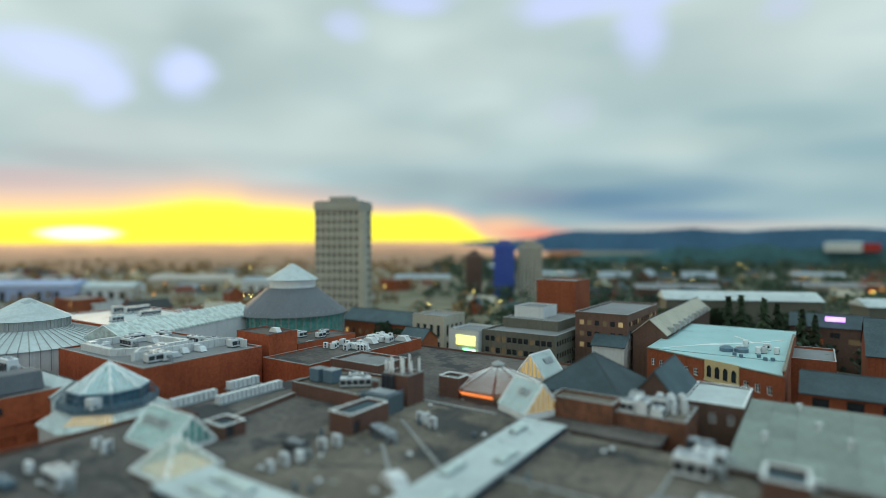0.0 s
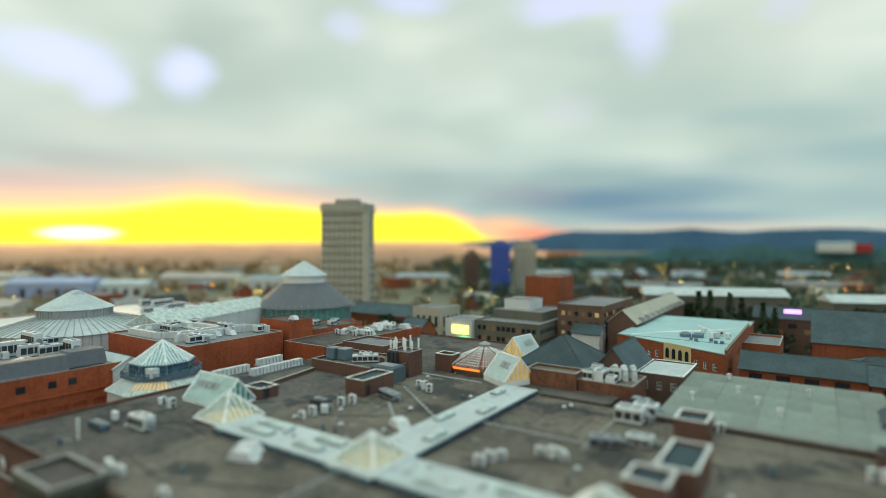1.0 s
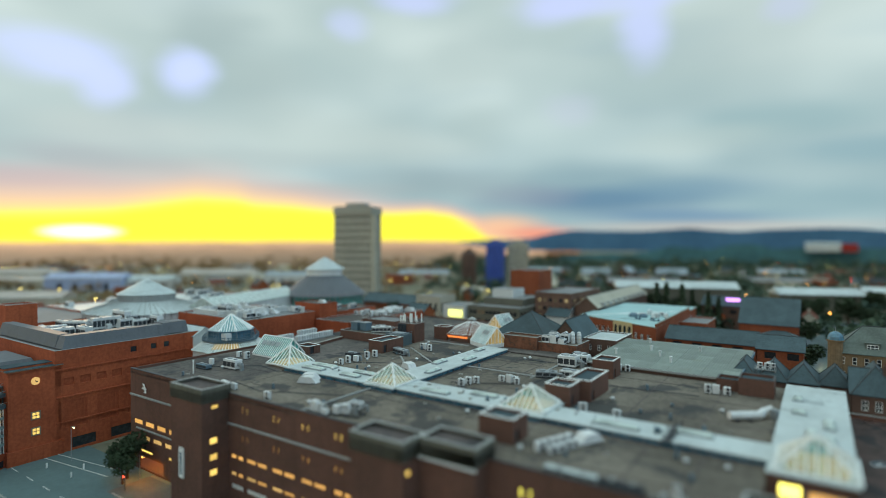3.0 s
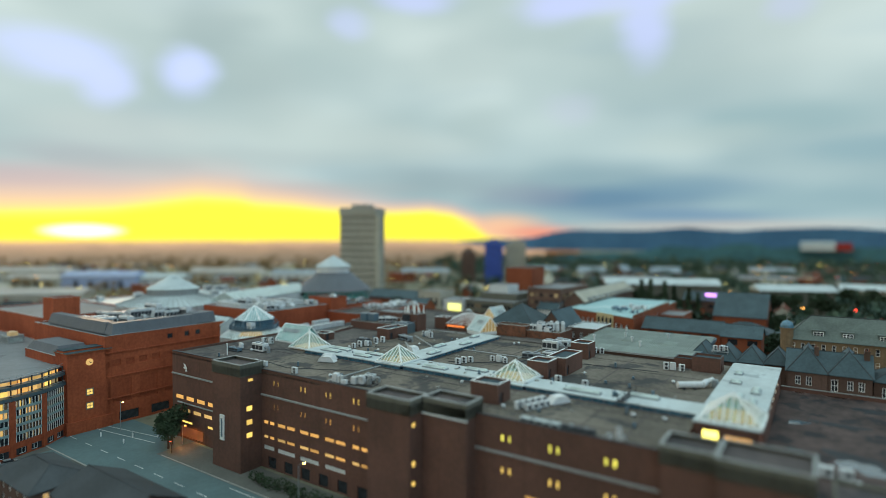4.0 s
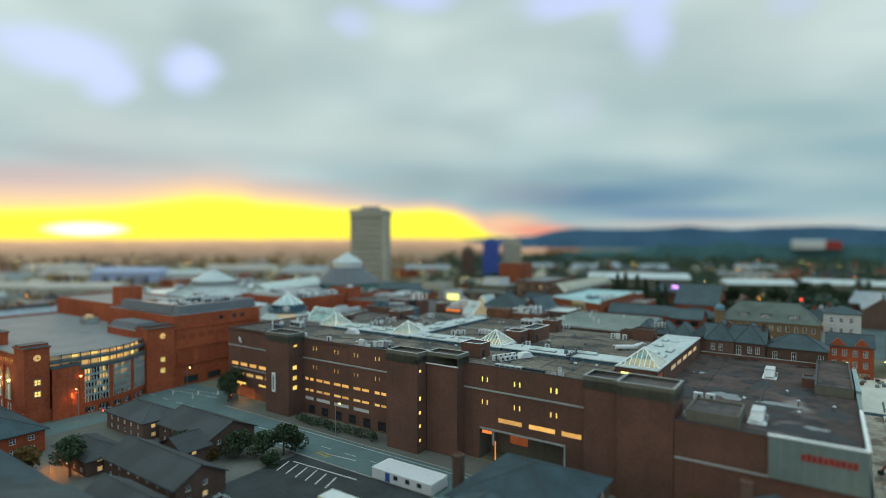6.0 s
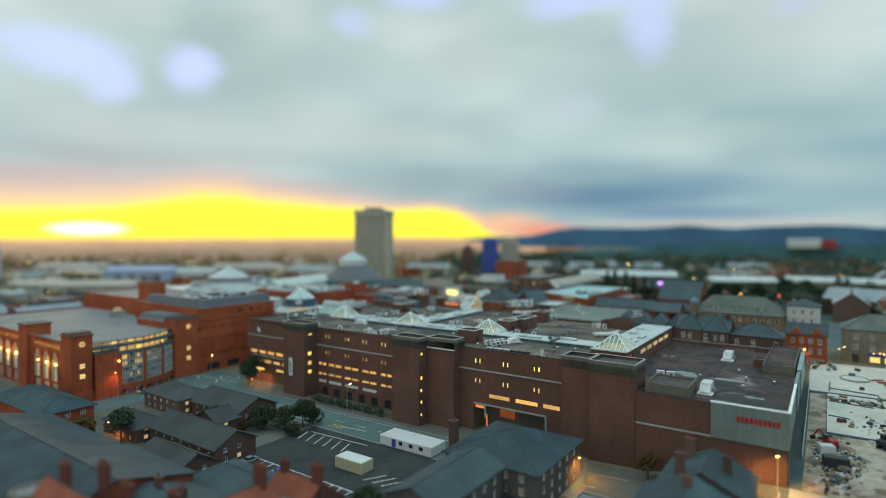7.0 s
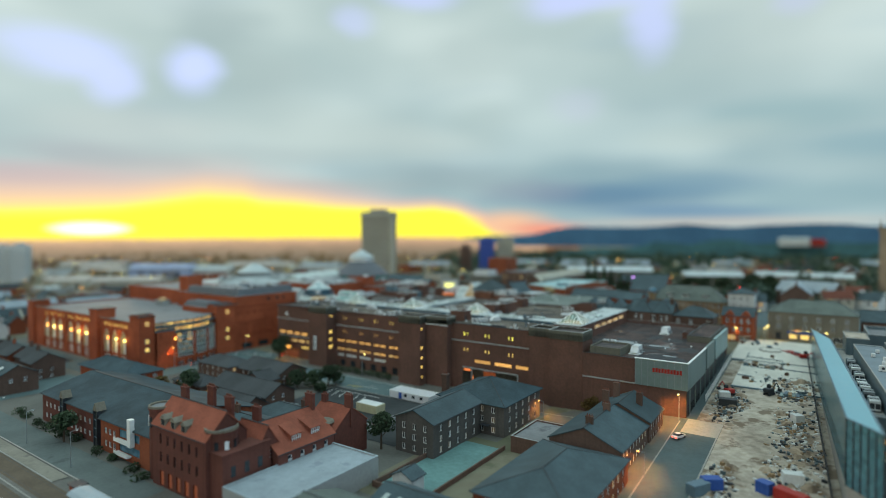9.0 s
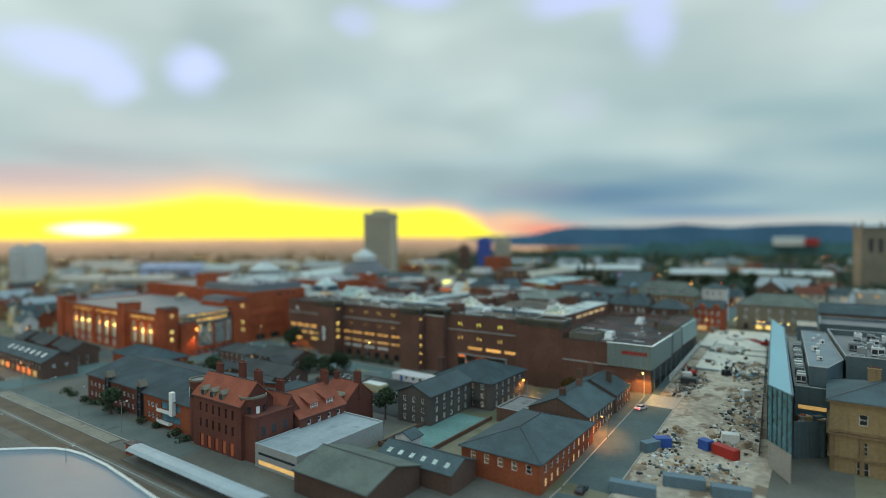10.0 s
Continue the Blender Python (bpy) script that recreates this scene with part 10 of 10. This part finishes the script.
for x, y, ln, d, h, rot, wm_, rm_, label in (
        (-335, 461, 70, 26, 13, 4, "roof_violet", "roof_violet", "long shed with bright blue walls and a violet-blue roof"), (-280, 470, 44, 22, 11, 4, "render_white", "membrane_white", "long white shed beside the blue one"),
        (-430, 500, 56, 24, 9, 2, "stone_cream", "roof_haze_fawn", "pale shed with a white roof and yellow lit front"), (-300, 330, 60, 24, 12, 10, "stone_cream", "roof_haze_fawn", "long pale stone-roofed industrial shed"),
        (-390, 380, 50, 24, 10, -6, "stone_cream", "roof_haze_fawn", "long cream-roofed industrial shed"), (-250, 560, 80, 26, 12, 3, "stone_cream", "roof_haze_fawn", "long cream-roofed industrial shed"),
        (-160, 520, 50, 22, 12, -8, "render_white", "membrane_grey", "long pale grey industrial shed"), (-520, 620, 90, 30, 12, 5, "stone_cream", "roof_haze_fawn", "long cream-roofed industrial shed"),
        (-20, 560, 54, 22, 12, -4, "stone_cream", "membrane_grey", "long pale stone shed"), (180, 430, 60, 20, 12, -10, "brick_brown", "felt_grey", "long grey-roofed brick shed"),
        (318, 292, 72, 22, 11, -34, "stone_grey", "membrane_white", "long white-roofed shed across the street"), (330, 480, 54, 20, 10, -18, "stone_grey", "felt_grey", "long grey stone shed"), (430, 640, 50, 22, 12, -22, "stone_grey", "membrane_grey", "long grey stone shed"),
        (120, 640, 60, 22, 12, -6, "stone_grey", "membrane_grey", "long pale stone shed")):
    long_shed(x, y, ln, d, h, rot, wm_, rm_, label)
stand = thing("grandstand", "white and red grandstand on the wooded rise", "grandstand", wxy(880, 1225, 44, -36))
part("wall", M().box(-34, -8, -8, 34, 8, 9), "render_white", stand)
part("roof", M().slab([(-35, -10, 9.5), (35, -10, 9.5), (35, 9, 13), (-35, 9, 13)], 0.8), "membrane_white", stand)
part("red_end", M().box(35.2, -8, -8, 66, 8, 10), "red_paint", stand, "red painted end block")

# lights of the far streets: lamp heads on thin posts, too many to count
lr = random.Random(55)
LIGHTS = [M() for _ in range(4)]
posts = M()
for i in range(200):
    y = 170 + 1000 * lr.random() ** 1.4
    x = lr.uniform(-1.0, 1.0) * (y + 180) * 0.8
    z, u, v = far_ground(x, y)
    if (-250 < u < 70 and v < 245) or (70 <= u < 185 and v < 160) or (x < -60 and v < 70 and u > -260):
        continue
    h = lr.uniform(7, 11) + (6 if y > 600 else 0)
    k = lr.choice((0, 0, 0, 0, 1, 1, 2, 3)) if x > 60 else lr.choice((0, 0, 0, 1))
    LIGHTS[k].cyl(x, y, z + h, z + h + 0.6, 0.32, 8, 0.2)
    posts.cyl(x, y, z, z + h, 0.12, 5)
for m_, material, tone in zip(LIGHTS, ("bulb_yellow", "bulb_orange", "bulb_red", "bulb_green"), ("yellow", "orange", "red", "green")):
    tagged(new("street_lights", m_.mesh("street_lights", material)), "small %s lights along the far streets" % tone, "lights", kind="stuff")
tagged(new("lamp_posts", posts.mesh("lamp_posts", "metal_dark")), "thin dark posts of the far street lights", "posts", kind="stuff")

# woods between the houses: one leafy mass
woods, gold = M(), M()
rng = random.Random(77)
n_ = 0
while n_ < 2100:
    y = 150 + 1500 * rng.random() ** 1.5
    x = rng.uniform(-1.0, 1.05) * (y + 220) * 0.85
    if rng.random() < 0.38 and x < 0:
        continue
    z, u, v = far_ground(x, y)
    if (-245 < u < 64 and v < 232) or (64 <= u < 190 and v < 150) or (60 < x < 300 and 215 < y < 325 and u < 60) or (x < -60 and v < 70 and u > -260):
        continue
    h = rng.uniform(6, 15) * (1 if y < 700 else 1.5) * (0.75 if x < -40 else 1.0)
    for q in range(3):
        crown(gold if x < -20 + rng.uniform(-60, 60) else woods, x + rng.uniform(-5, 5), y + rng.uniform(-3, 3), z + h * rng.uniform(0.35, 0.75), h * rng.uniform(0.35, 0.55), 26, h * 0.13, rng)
    n_ += 1
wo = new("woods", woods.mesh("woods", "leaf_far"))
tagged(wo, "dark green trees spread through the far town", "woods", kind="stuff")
wo = new("woods", gold.mesh("woods", "leaf_haze_gold"))
tagged(wo, "trees spread through the far town, toned golden for sunset haze", "woods", kind="stuff")

# hills on the horizon
def ridge(name, label, pts, depth, material):
    m = M()
    n = len(pts)
    m.v = [(x, y, 0) for x, y, h in pts] + [(x * 1.02, y * 1.02, h) for x, y, h in pts] + [(x * 1.35, y * 1.35, 0) for x, y, h in pts]
    m.f = [(i, i + 1, n + i + 1, n + i) for i in range(n - 1)] + [(n + i, n + i + 1, 2 * n + i + 1, 2 * n + i) for i in range(n - 1)]
    ob = new(name, m.mesh(name, material))
    tagged(ob, label, "hills", kind="structure")


def arc(a0, a1, r, f, n=40):
    return [(r * math.sin(radians(a)), r * math.cos(radians(a)), f(a)) for a in [a0 + (a1 - a0) * i / n for i in range(n + 1)]]


ridge("hill_far", "distant moorland hills on the horizon, tinted haze blue", arc(-6, 80, 3400, lambda a: 30 + 30 * smooth((a + 3) / 9) + 62 * smooth((a - 4) / 12) + 8 * math.sin(a * 0.6) + 4 * math.sin(a * 1.9)), 500, "hill")
ridge("hill_near", "dark wooded rise below the moorland", arc(12, 85, 1500, lambda a: 20 + 26 * smooth((a - 14) / 14) + 5 * math.sin(a * 0.9) + 3 * math.sin(a * 2.3)), 300, "rise_green")
# far plain: its emission stands in for sunset haze, stronger outwards
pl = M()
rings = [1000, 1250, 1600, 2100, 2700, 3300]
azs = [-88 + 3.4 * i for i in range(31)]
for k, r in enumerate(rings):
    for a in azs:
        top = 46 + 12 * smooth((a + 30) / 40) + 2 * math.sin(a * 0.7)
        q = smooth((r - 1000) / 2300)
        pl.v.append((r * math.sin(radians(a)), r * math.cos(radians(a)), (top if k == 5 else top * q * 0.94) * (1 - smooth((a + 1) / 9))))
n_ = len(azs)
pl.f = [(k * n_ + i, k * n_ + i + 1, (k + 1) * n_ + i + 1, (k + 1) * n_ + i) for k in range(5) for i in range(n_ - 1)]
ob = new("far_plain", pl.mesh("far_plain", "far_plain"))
tagged(ob, "far plain reaching the horizon, warm sunset haze painted as glow", "backdrop", kind="structure")
